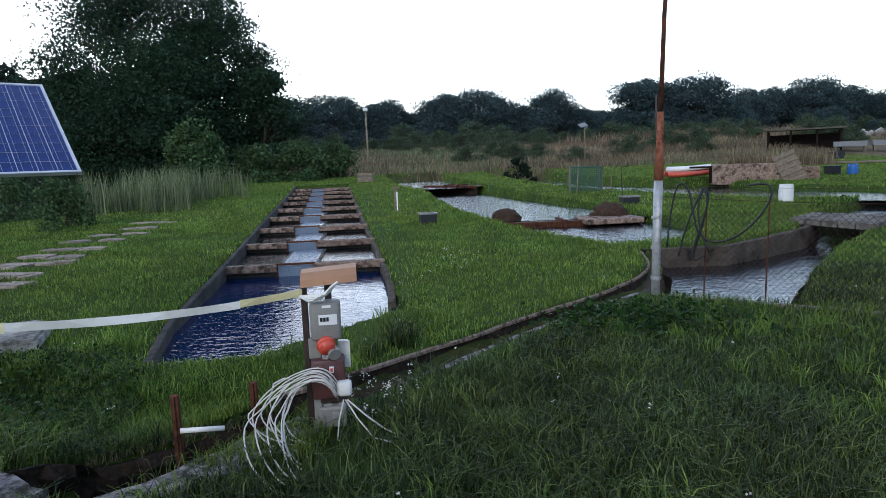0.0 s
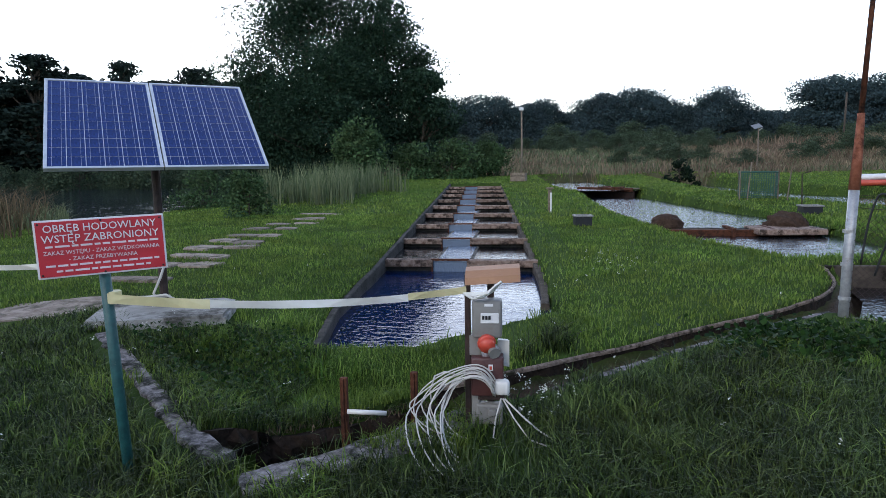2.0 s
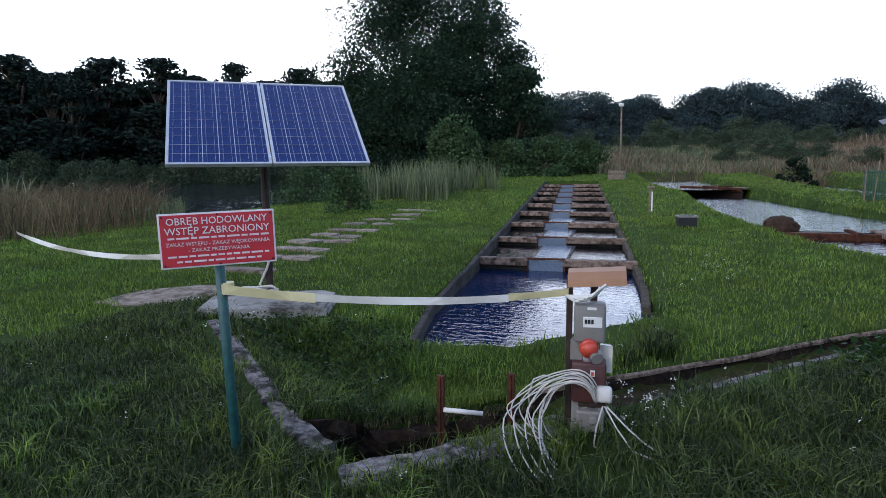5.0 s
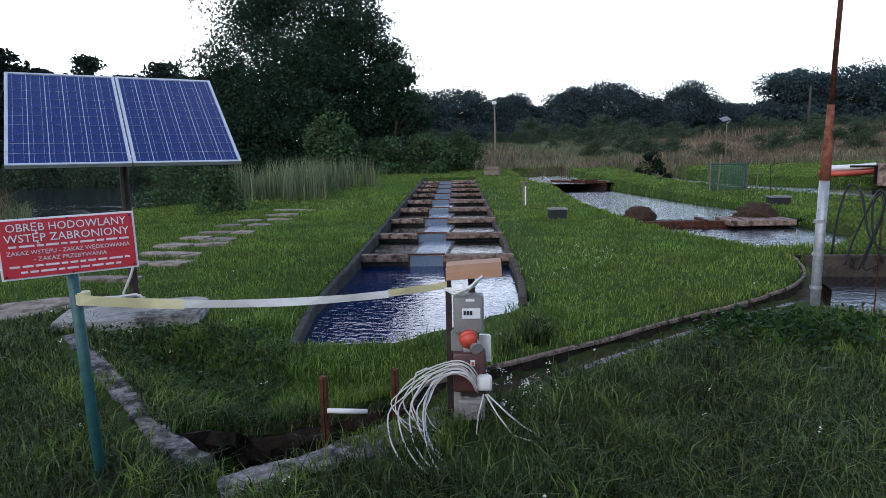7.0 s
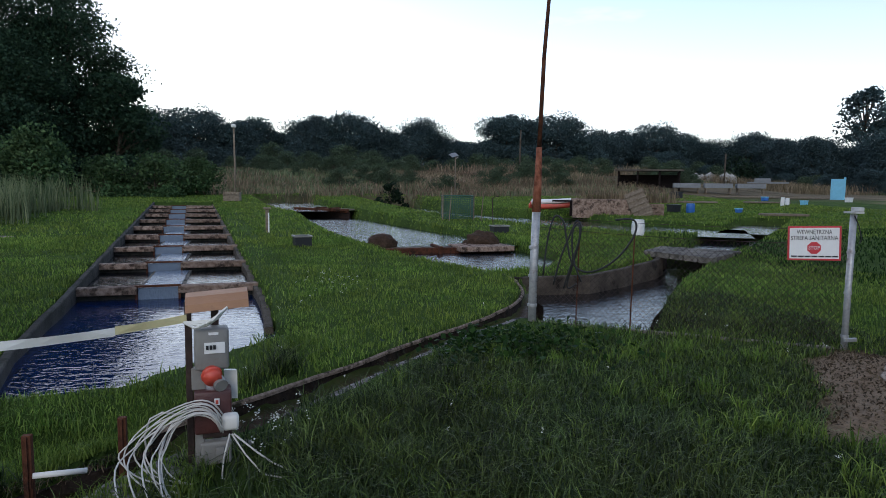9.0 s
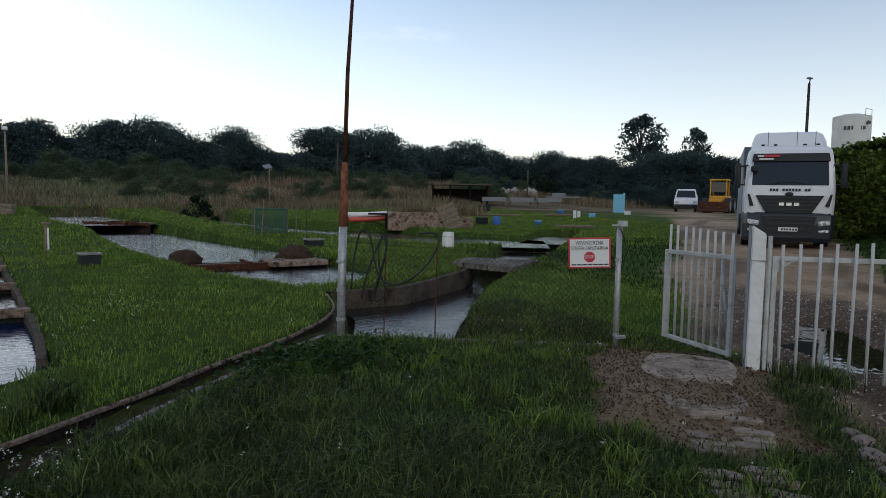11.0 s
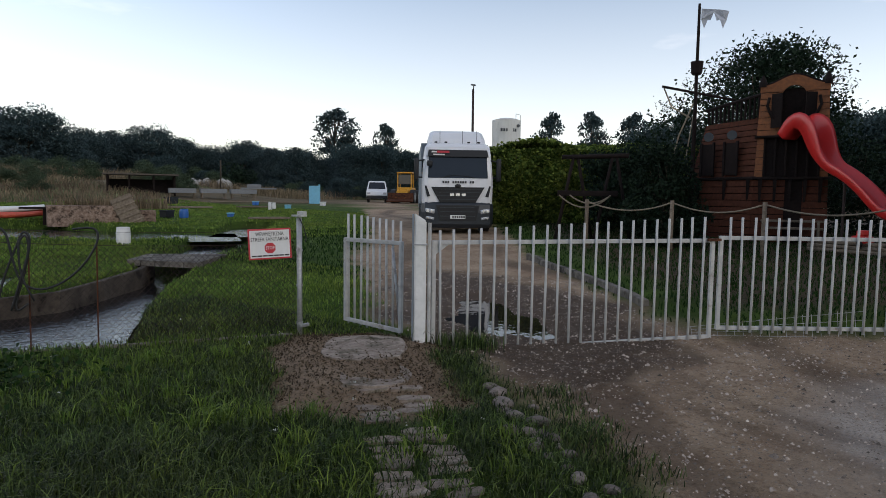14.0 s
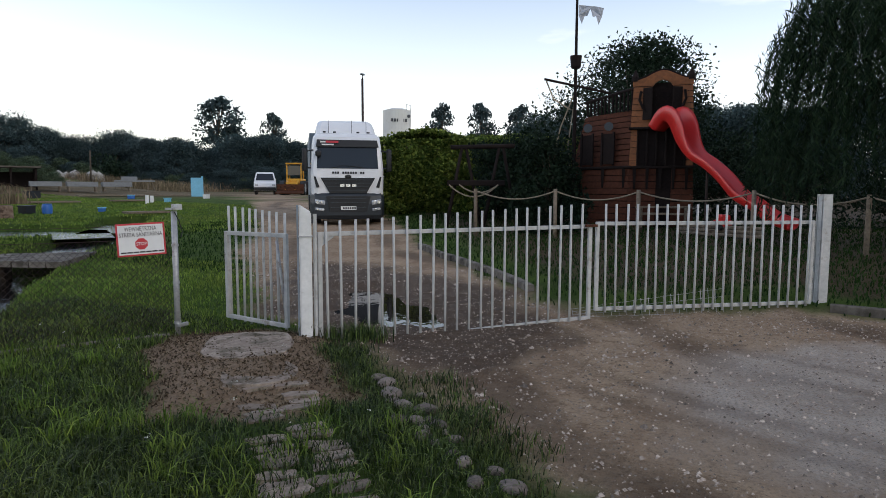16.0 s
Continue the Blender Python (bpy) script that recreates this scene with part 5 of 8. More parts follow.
t = thing("cable_bundle", -4.3, 5.85, 0.11, 0, "white cable wound round the foot of the solar pole", "cable")
rs = random.Random(3)
for k in range(5):
    bm = bmesh.new()
    a = rs.uniform(0, 6)
    pts = [(-0.13 + 0.1 * math.cos(a + i * 0.9) * (1 + 0.35 * k), 0.18 + 0.08 * math.sin(a + i * 0.9) - 0.12 * k * 0.4, 0.02 + 0.02 * k + 0.02 * math.sin(i * 2.0)) for i in range(7)]
    tube(bm, pts, 0.013, 6)
    part("loop", bm, "cable", t, smooth=True)
bm = bmesh.new()
tube(bm, [(-0.13, 0.12, 0.0), (-0.2, 0.1, 0.12), (-0.1, 0.1, 0.3), (-0.05, 0.12, 0.45), (-0.1, 0.14, 0.62), (-0.13, 0.16, 0.9)], 0.014, 6)
part("rising_cable", bm, "cable", t, smooth=True)

rs = random.Random(50)
for x, y, w, d in SLABS:
    n_row = 2 if w > 1.05 else 1
    for k in range(n_row):
        cx, cy = x + (k - (n_row - 1) / 2) * w * 0.52 + rs.uniform(-0.12, 0.12), y + rs.uniform(-0.16, 0.16) + 0.1 * k
        hw, hd = w * 0.52 / n_row * rs.uniform(0.8, 1.25), d * rs.uniform(0.34, 0.58)
        bm = bmesh.new()
        o = []
        for q in range(9):
            a = 2 * math.pi * (q + rs.uniform(-0.3, 0.3)) / 9
            f = 1 / max(abs(math.cos(a)), abs(math.sin(a))) ** 0.75 * rs.uniform(0.86, 1.08)
            o.append((math.cos(a) * hw * f, math.sin(a) * hd * f))
        extrude_outline(bm, o, -0.06, 0.018)
        bmesh.ops.bevel(bm, geom=[e for e in bm.edges if all(v.co.z > 0 for v in e.verts)], offset=0.008, segments=1, affect="EDGES")
        ob = tagged(part("paving_slab", bm, "flag"), "irregular worn pinkish paving slab sunk in the lawn", "slab", "paving slabs beside the raceway")
        ob.matrix_world = pose(cx, cy, spot(cx, cy) + rs.uniform(0.0, 0.015), rs.uniform(-1.5, 1.5), rs.uniform(-1.5, 1.5), rs.uniform(-9, 9))


# ---- red warning sign on its green post, barrier tape ----
def warning_sign():
    t = thing("warning_sign", -2.2, 2.66, 0.0, 41.0, "red and white Polish warning sign on a green post", "sign")
    bm = bmesh.new()
    tube(bm, [(0.03, 0.05, -0.3), (0.0, 0.045, 0.5), (-0.025, 0.04, 1.30)], 0.027, 12)
    part("post", bm, "green_paint", t, "dark green painted tube", True)
    board = new("board")
    board.parent = t
    board.matrix_local = pose(-0.015, 0, 1.195, 0, -1.2, 0)
    bm = bmesh.new()
    box(bm, 0, 0, 0, 0.55, 0.006, 0.272, bevel=0.002)
    part("border", bm, "sign_white", board, "white border")
    bm = bmesh.new()
    box(bm, 0, -0.0045, 0, 0.532, 0.004, 0.255)
    part("panel", bm, "sign_red", board, "faded red panel")
    y = -0.0085
    lettering("OBRĘB HODOWLANY", 0.05, "sign_white", board, 0, y, 0.094, width=0.475)
    lettering("WSTĘP ZABRONIONY", 0.05, "sign_white", board, 0, y, 0.046, width=0.495)
    lettering("ZAKAZ WSTĘPU - ZAKAZ WĘDKOWANIA", 0.026, "sign_print", board, 0, y, -0.018, width=0.49)
    lettering("- ZAKAZ PRZEBYWANIA", 0.026, "sign_print", board, 0, y, -0.049, width=0.29)
    rows = []
    r = random.Random(8)
    for z, x0, x1 in ((0.012, -0.235, 0.245), (-0.078, -0.24, 0.24), (-0.104, -0.2, 0.2)):
        x = x0
        while x < x1 - 0.02:
            w = min(r.uniform(0.022, 0.06), x1 - x)
            rows.append((x + w / 2, z, w, 0.009))
            x += w + 0.009
    bars(board, rows, "sign_print", y + 0.001)
    for x, z in ((0.0, 0.124), (0.0, -0.124), (-0.255, 0.118), (0.255, 0.118), (-0.255, -0.118), (0.255, -0.118)):
        bm = bmesh.new()
        tube(bm, [(x, -0.003, z), (x, -0.012, z)], 0.005, 8)
        part("bolt", bm, "dark_steel", board)


warning_sign()


def ribbon(name, pts, width, mat, label, twist=0.0):
    bm = bmesh.new()
    pts = [Vector(q) for q in pts]
    rows = []
    for i, q in enumerate(pts):
        d = (pts[min(i + 1, len(pts) - 1)] - pts[max(i - 1, 0)]).normalized()
        up = Vector((0, 0, 1))
        side = d.cross(up).normalized()
        a = twist * math.sin(i * 1.1)
        w = (up * math.cos(a) + side * math.sin(a)) * width / 2
        rows.append([bm.verts.new(q - w - side * 0.0006), bm.verts.new(q + w - side * 0.0006), bm.verts.new(q + w + side * 0.0006), bm.verts.new(q - w + side * 0.0006)])
    for a, b in zip(rows, rows[1:]):
        for j in range(4):
            bm.faces.new((a[j], a[(j + 1) % 4], b[(j + 1) % 4], b[j]))
    bm.faces.new(rows[0])
    bm.faces.new(rows[-1])
    return part(name, bm, mat)


def sag(a, b, drop, k=16):
    a, b = Vector(a), Vector(b)
    return [a.lerp(b, i / k) - Vector((0, 0, drop * 4 * (i / k) * (1 - i / k))) for i in range(k + 1)]


run = sag((-2.22, 2.66, 0.935), (-0.63, 3.62, 0.83), 0.055)
tape_one = thing("barrier_tape", 0, 0, 0, 0, "white and yellow barrier tape strung from post to post", "tape")
for name, a, b, mat in (("yellow_stretch", 0, 5, "tape_yellow"), ("white_stretch", 4, 14, "tape"), ("yellow_stretch", 13, 17, "tape_yellow")):
    ob = ribbon(name, [q + Vector((0, 0, 0.0006 * a)) for q in run[a:b]], 0.042 if a else 0.05, mat, "", 0.25)
    ob.parent = tape_one
bm = bmesh.new()
tube(bm, [(-2.215, 2.70, 0.905), (-2.215, 2.70, 0.965)], 0.034, 12)
part("knot", bm, "tape_yellow", tape_one)
bm = bmesh.new()
for k in range(4):
    tube(bm, [(-0.64, 3.60, 0.82), (-0.58 + 0.03 * k, 3.55, 0.80 + 0.012 * k), (-0.52 + 0.02 * k, 3.57, 0.81 + 0.02 * k), (-0.46 + 0.012 * k, 3.6, 0.85 + 0.015 * k)], 0.008, 5)
part("knot", bm, "tape", tape_one)
tape_two = thing("barrier_tape", 0, 0, 0, 0, "white barrier tape running off behind the warning sign", "tape")
ob = ribbon("white_stretch", sag((-2.25, 2.70, 1.12), (-5.6, 4.0, 0.98), 0.10), 0.035, "tape", "", 0.5)
ob.parent = tape_two


# ---- electric supply post ----
def supply_post():
    t = thing("power_post", -0.53, 3.70, 0.0, 8, "weathered electric supply post with boxes and sockets", "electric box")
    bm = bmesh.new()
    box(bm, -0.105, 0.0, 0.36, 0.035, 0.05, 1.12, bevel=0.004)
    box(bm, 0.03, 0.05, 0.42, 0.04, 0.03, 0.95)
    part("upright", bm, "dark_steel", t, "dark brown steel upright")
    bm = bmesh.new()
    prof = [(-0.10, 0.872), (-0.085, 0.905), (-0.03, 0.935), (0.06, 0.945), (0.06, 0.953), (-0.034, 0.943), (-0.093, 0.911), (-0.109, 0.872)]
    lo = [bm.verts.new((-0.115, y, z - 0.0)) for y, z in prof]
    hi = [bm.verts.new((0.20, y, z + 0.02)) for y, z in prof]
    bm.faces.new(lo)
    bm.faces.new(hi[::-1])
    for i in range(len(prof)):
        bm.faces.new((lo[i], lo[(i + 1) % 8], hi[(i + 1) % 8], hi[i]))
    part("rain_hood", bm, "brown_roof", t, "brown curved rain hood")
    case = new("meter_case")
    case.parent = t
    bm = bmesh.new()
    box(bm, 0.01, -0.03, 0.665, 0.175, 0.11, 0.225, bevel=0.018)
    part("case", bm, "grey_plastic", case, "grey plastic switch case", True)
    bm = bmesh.new()
    box(bm, 0.025, -0.088, 0.675, 0.105, 0.008, 0.06, bevel=0.003)
    part("window", bm, "sign_white", case, "clear cover over the switches")
    for i in range(3):
        bm = bmesh.new()
        box(bm, -0.012 + 0.018 * i, -0.094, 0.68, 0.013, 0.01, 0.022)
        part("switch", bm, "black_plastic", case)
    bm = bmesh.new()
    box(bm, 0.02, -0.087, 0.752, 0.05, 0.004, 0.014)
    part("label_plate", bm, "sign_white", case)
    sock = new("red_socket")
    sock.parent = t
    bm = bmesh.new()
    tube(bm, [(0.0, -0.02, 0.56), (0.01, -0.10, 0.525), (0.012, -0.125, 0.515)], 0.046, 14)
    tube(bm, [(0.006, -0.085, 0.532), (0.008, -0.095, 0.528)], 0.055, 14)
    part("socket_body", bm, "red_plastic", sock, "red five-pin socket", True)
    bm = bmesh.new()
    tube(bm, [(0.03, -0.06, 0.50), (0.055, -0.12, 0.475)], 0.036, 12)
    part("socket_lid", bm, "grey_plastic", sock)
    bm = bmesh.new()
    box(bm, -0.06, -0.02, 0.50, 0.07, 0.05, 0.12, bevel=0.006)
    part("junction_box", bm, "grey_plastic", t)
    low = new("lower_box")
    low.parent = t
    bm = bmesh.new()
    box(bm, 0.01, -0.03, 0.325, 0.19, 0.13, 0.235, bevel=0.012)
    part("case", bm, "brown_box", low, "dark brown plastic box", True)
    bm = bmesh.new()
    box(bm, 0.03, -0.10, 0.385, 0.026, 0.01, 0.034)
    part("switch", bm, "sign_white", low)
    bm = bmesh.new()
    box(bm, 0.03, -0.106, 0.385, 0.014, 0.008, 0.02)
    part("switch", bm, "orange_red", low)
    bm = bmesh.new()
    box(bm, 0.095, -0.115, 0.275, 0.088, 0.07, 0.088, bevel=0.02)
    part("plug_box", bm, "white_plastic", t, "white plug box", True)
    bm = bmesh.new()
    box(bm, -0.06, -0.02, 0.11, 0.05, 0.06, 0.24, bevel=0.01)
    box(bm, 0.02, -0.03, 0.085, 0.16, 0.07, 0.13, bevel=0.015)
    box(bm, 0.04, -0.07, 0.10, 0.05, 0.03, 0.05, bevel=0.01)
    part("terminal_box", bm, "grey_plastic", t, "dirty grey terminal box")
    bm = bmesh.new()
    box(bm, 0.03, -0.02, 0.19, 0.15, 0.08, 0.03)
    part("bracket", bm, "dark_steel", t)
    bm = bmesh.new()
    extrude_outline(bm, [(0.07, 0.02), (0.14, 0.0), (0.13, 0.03), (0.075, 0.05)], 0.36, 0.52)
    part("plastic_bag", bm, "tape", t, "torn clear plastic wrap")


supply_post()
cables = thing("cable_coil", -0.53, 3.68, 0.0, 0, "coil of white electric cable hanging on the supply post", "cable")
rs = random.Random(19)
for k in range(13):
    bm = bmesh.new()
    h = 0.385 + 0.05 * rs.uniform(-1, 1)
    w = rs.uniform(0.02, 0.30)
    far = rs.uniform(0.08, 0.62) if k > 3 else 0.05
    low = 0.03
    y0 = -0.10 - 0.012 * (k % 6)
    pts = [(0.07, y0 + 0.02, h - 0.12), (0.03, y0 - 0.03, h - 0.02), (-0.06, y0 - 0.03, h), (-0.14 - w * 0.3, y0 - 0.04, h - 0.06), (-0.16 - w * 0.7, y0 - 0.05, h - 0.16), (-0.16 - w * 0.85, y0 - 0.06 - far * 0.2, 0.16), (-0.13 - w * 0.7, y0 - 0.08 - far * 0.5, low + 0.05), (-0.08 - w * 0.45, y0 - 0.08 - far * 0.8, low), (-0.03 - w * 0.3, y0 - 0.06 - far, low - 0.02)]
    q = [Vector(a) for a in pts]
    smooth_pts = []
    for i in range(len(q) - 1):
        a, b, c, d = q[max(i - 1, 0)], q[i], q[i + 1], q[min(i + 2, len(q) - 1)]
        for s in (0, 0.33, 0.66):
            smooth_pts.append(0.5 * ((2 * b) + (c - a) * s + (2 * a - 5 * b + 4 * c - d) * s * s + (3 * b - a - 3 * c + d) * s ** 3))
    tube(bm, [v + Vector((0.012 * math.sin(9 * v.z + k), 0.012 * math.cos(7 * v.z + 2 * k), 0)) for v in smooth_pts], 0.0043, 6)
    part("loop", bm, "cable", cables, smooth=True)
for pts in ([(0.11, -0.12, 0.22), (0.08, -0.14, 0.10), (0.07, -0.16, 0.0), (0.13, -0.2, -0.03), (0.17, -0.25, -0.02)],
            [(0.12, -0.12, 0.22), (0.19, -0.16, 0.12), (0.28, -0.2, 0.02), (0.38, -0.24, 0.01)],
            [(0.13, -0.12, 0.22), (0.24, -0.15, 0.13), (0.33, -0.14, 0.05), (0.47, -0.2, 0.0)],
            [(-0.16, -0.1, 0.34), (-0.22, -0.12, 0.36), (-0.28, -0.12, 0.33), (-0.31, -0.12, 0.24), (-0.30, -0.13, 0.17)]):
    bm = bmesh.new()
    tube(bm, pts, 0.005, 6)
    part("loose_end", bm, "cable", cables, smooth=True)

for x, y, h in ((-1.42, 3.66, 0.25), (-1.04, 3.93, 0.22)):
    bm = bmesh.new()
    box(bm, 0, 0, 0.0, 0.035, 0.05, 0.05)
    box(bm, 0, 0, (h - 0.75) / 2, 0.045, 0.035, h + 0.75, bevel=0.004)
    box(bm, 0, -0.02, (h - 0.75) / 2, 0.012, 0.02, h + 0.74)
    ob = tagged(part("iron_stake", bm, "rust"), "rusty iron stake standing in the trench", "stake", "stakes of the trench")
    ob.location = (x, y, 0)
bm = bmesh.new()
tube(bm, [(-1.38, 3.60, 0.055), (-1.16, 3.70, 0.02)], 0.016, 8)
tagged(part("plastic_pipe", bm, "white_plastic", smooth=True), "short white plastic pipe over the trench", "pipe")
bm = bmesh.new()
box(bm, 0, 0, 0, 0.98, 0.05, 0.06, bevel=0.006)
for i in range(32):
    box(bm, -0.46 + i * 0.03, -0.01, -0.07, 0.009, 0.012, 0.14)
ob = tagged(part("outlet_grate", bm, "rust"), "rusty comb-like grate at the pool's outlet", "grate")
ob.matrix_world = pose(-1.80, 5.20, -0.10, 0, 0, 16) @ Matrix.Diagonal((0.8, 1, 1, 1))


# ---- tall pole, fence, stop sign ----
t = thing("tall_pole", 2.56, 6.98, 0.0, 0, "tall thin pole, galvanised below and red with rust above", "pole")
bm = bmesh.new()
tube(bm, [(0, 0, -0.4), (0.01, 0, 0.6), (0.02, -0.01, 1.27)], 0.047, 12)
part("sleeve", bm, "galvanised", t, "dull galvanised lower tube", True)
bm = bmesh.new()
tube(bm, [(0.02, -0.01, 1.27), (0.03, -0.01, 1.62), (0.035, -0.01, 2.0)], 0.052, 12, 0.032)
part("rusty_joint", bm, "rust_bright", t, "flaking rust-red middle tube", True)
bm = bmesh.new()
tube(bm, [(0.035, -0.01, 2.0), (0.06, -0.02, 3.0), (0.10, -0.03, 3.7), (0.15, -0.04, 4.6)], 0.026, 10, 0.016)
part("mast", bm, "rust", t, "thin rusty upper tube", True)
for z in (0.18, 0.52, 0.85):
    bm = bmesh.new()
    tube(bm, [(0.004, 0, z), (0.004, 0, z + 0.03)], 0.056, 12)
    part("clamp", bm, "galvanised", t)


def steel_post(x, y, h, r, label):
    t = thing("fence_post", x, y, spot(x, y), 0, label, "post")
    bm = bmesh.new()
    tube(bm, [(0, 0, -0.3), (0, 0, h)], r, 14)
    part("tube", bm, "galvanised", t, smooth=True)
    bm = bmesh.new()
    box(bm, 0, 0, h + 0.02, 0.12, 0.12, 0.02)
    box(bm, 0.03, -0.01, h + 0.05, 0.06, 0.10, 0.04, bevel=0.006)
    part("cap", bm, "grey_paint", t, "flat grey cap")
    for z in (0.12, 0.55, 0.95):
        bm = bmesh.new()
        tube(bm, [(0, 0, z), (0, 0, z + 0.025)], r + 0.006, 14)
        part("clamp", bm, "galvanised", t)
    bm = bmesh.new()
    tube(bm, [(-0.03, -0.04, 1.32), (0.02, -0.05, 1.22), (0.06, -0.05, 1.10), (0.04, -0.05, 1.05)], 0.006, 6)
    part("wire", bm, "black_rubber", t, "loose black wire")
    bm = bmesh.new()
    box(bm, 0.04, -0.03, 0.10, 0.14, 0.03, 0.04, bevel=0.008)
    part("hinge", bm, "galvanised", t)


steel_post(5.17, 5.25, 1.33, 0.031, "round galvanised fence post with a flat cap")

fence = thing("wire_fence", 2.60, 6.95, 0.0, math.degrees(math.atan2(5.27 - 6.95, 5.13 - 2.60)), "sagging chain-link fence with a top wire", "fence")
F_LEN, F_TOP, F_LOW = 3.03, 1.02, 0.04
bm = bmesh.new()


def wire(bm, a, b, r):
    a, b = Vector(a), Vector(b)
    d = (b - a).normalized()
    s = d.cross(Vector((0, 1, 0))).normalized() * r
    u = Vector((0, r, 0))
    va = [bm.verts.new(a + q) for q in (s, u, -s, -u)]
    vb = [bm.verts.new(b + q) for q in (s, u, -s, -u)]
    for j in range(4):
        bm.faces.new((va[j], va[(j + 1) % 4], vb[(j + 1) % 4], vb[j]))


step, hh = 0.062, F_TOP - F_LOW
k = int((F_LEN + hh) / step)
for i in range(k):
    for sgn in (1, -1):
        u0 = i * step - hh
        lo, hi = max(0.0, u0), min(F_LEN, u0 + hh)
        if hi - lo < 0.02:
            continue
        z0, z1 = F_LOW + (lo - u0), F_LOW + (hi - u0)
        if sgn < 0:
            z0, z1 = F_TOP + F_LOW - z0, F_TOP + F_LOW - z1
        wire(bm, (lo, 0.004 * sgn, z0), (hi, 0.004 * sgn, z1), 0.0019)
ob = part("mesh", bm, "dark_steel", fence, "thin diamond wire mesh")
bm = bmesh.new()
tube(bm, sag((0, 0, 1.10), (F_LEN, 0, 1.04), 0.04), 0.003, 5)
tube(bm, sag((0, 0, 1.22), (F_LEN, 0, 1.18), 0.03), 0.0025, 5)
part("top_wire", bm, "dark_steel", fence)
for u in (0.46, 1.05):
    bm = bmesh.new()
    tube(bm, [(u, 0, -0.1), (u + 0.01, 0, 1.05)], 0.008, 6)
    part("stay", bm, "rust", fence)
bm = bmesh.new()
box(bm, 1.5, 0.02, -0.05, 3.0, 0.07, 0.12, bevel=0.012)
ob = tagged(part("fence_kerb", bm, "concrete"), "low lichen-grey concrete kerb under the wire fence", "kerb")
ob.matrix_world = fence.matrix_world.copy()

hose = thing("black_hose", 2.60, 6.92, 0.0, math.degrees(math.atan2(5.27 - 6.95, 5.13 - 2.60)), "black hose hung in loops on the wire fence", "hose")
for pts in ([(0.06, 0, 0.55), (0.10, 0, 0.95), (0.17, 0, 1.22), (0.27, 0, 1.18), (0.32, 0, 0.95), (0.38, 0, 0.72), (0.52, 0, 0.62), (0.70, 0, 0.66), (0.88, 0, 0.80), (1.02, 0, 1.0), (1.06, 0, 1.15), (1.00, 0, 1.22), (0.8, 0, 1.2)],
            [(0.18, 0.01, 0.45), (0.25, 0.01, 0.75), (0.36, 0.01, 1.05), (0.42, 0.01, 1.18), (0.47, 0.01, 1.10), (0.42, 0.01, 0.8), (0.34, 0.01, 0.5), (0.36, 0.01, 0.42), (0.46, 0.01, 0.50)],
            [(0.30, -0.01, 0.42), (0.38, -0.01, 0.7), (0.46, -0.01, 1.0), (0.44, -0.01, 1.15), (0.38, -0.01, 1.05), (0.40, -0.01, 0.75), (0.52, -0.01, 0.45)]):
    q = [Vector(a) for a in pts]
    out = []
    for i in range(len(q) - 1):
        a, b, c, d = q[max(i - 1, 0)], q[i], q[i + 1], q[min(i + 2, len(q) - 1)]
        for s in (0, 0.25, 0.5, 0.75):
            out.append(0.5 * ((2 * b) + (c - a) * s + (2 * a - 5 * b + 4 * c - d) * s * s + (3 * b - a - 3 * c + d) * s ** 3))
    bm = bmesh.new()
    tube(bm, out, 0.011, 6)
    part("loop", bm, "black_rubber", hose, smooth=True)


def stop_sign():
    t = thing("stop_sign", 4.86, 5.385, 1.04, -36.5, "white sanitary-zone sign with red border and stop disc", "sign", rx=0)
    t.matrix_world = t.matrix_world @ pose(0, -0.04, 0, 0, -2.5, 0)
    bm = bmesh.new()
    box(bm, 0, 0, 0, 0.455, 0.006, 0.335, bevel=0.002)
    part("border", bm, "sign_red", t, "red border")
    bm = bmesh.new()
    box(bm, 0, -0.0045, 0, 0.42, 0.004, 0.30)
    part("panel", bm, "sign_white", t, "weathered white panel")
    lettering("WEWNĘTRZNA", 0.06, "black_print", t, 0, -0.008, 0.108, width=0.30)
    lettering("STREFA SANITARNA", 0.06, "black_print", t, 0, -0.008, 0.05, width=0.40)
    bm = bmesh.new()
    extrude_outline(bm, [(0.062 * math.cos(a), 0.062 * math.sin(a)) for a in (math.pi / 8 + i * math.pi / 4 for i in range(8))], 0, 0.003, pose(0, -0.007, -0.045, 90))
    part("stop_disc", bm, "sign_red", t, "red eight-sided disc")
    lettering("STOP", 0.05, "sign_white", t, 0, -0.0125, -0.045, width=0.095)
    bars(t, [(-0.17 + 0.058 * i, -0.128, 0.05, 0.014) for i in range(7)], "black_print", -0.0075)


stop_sign()


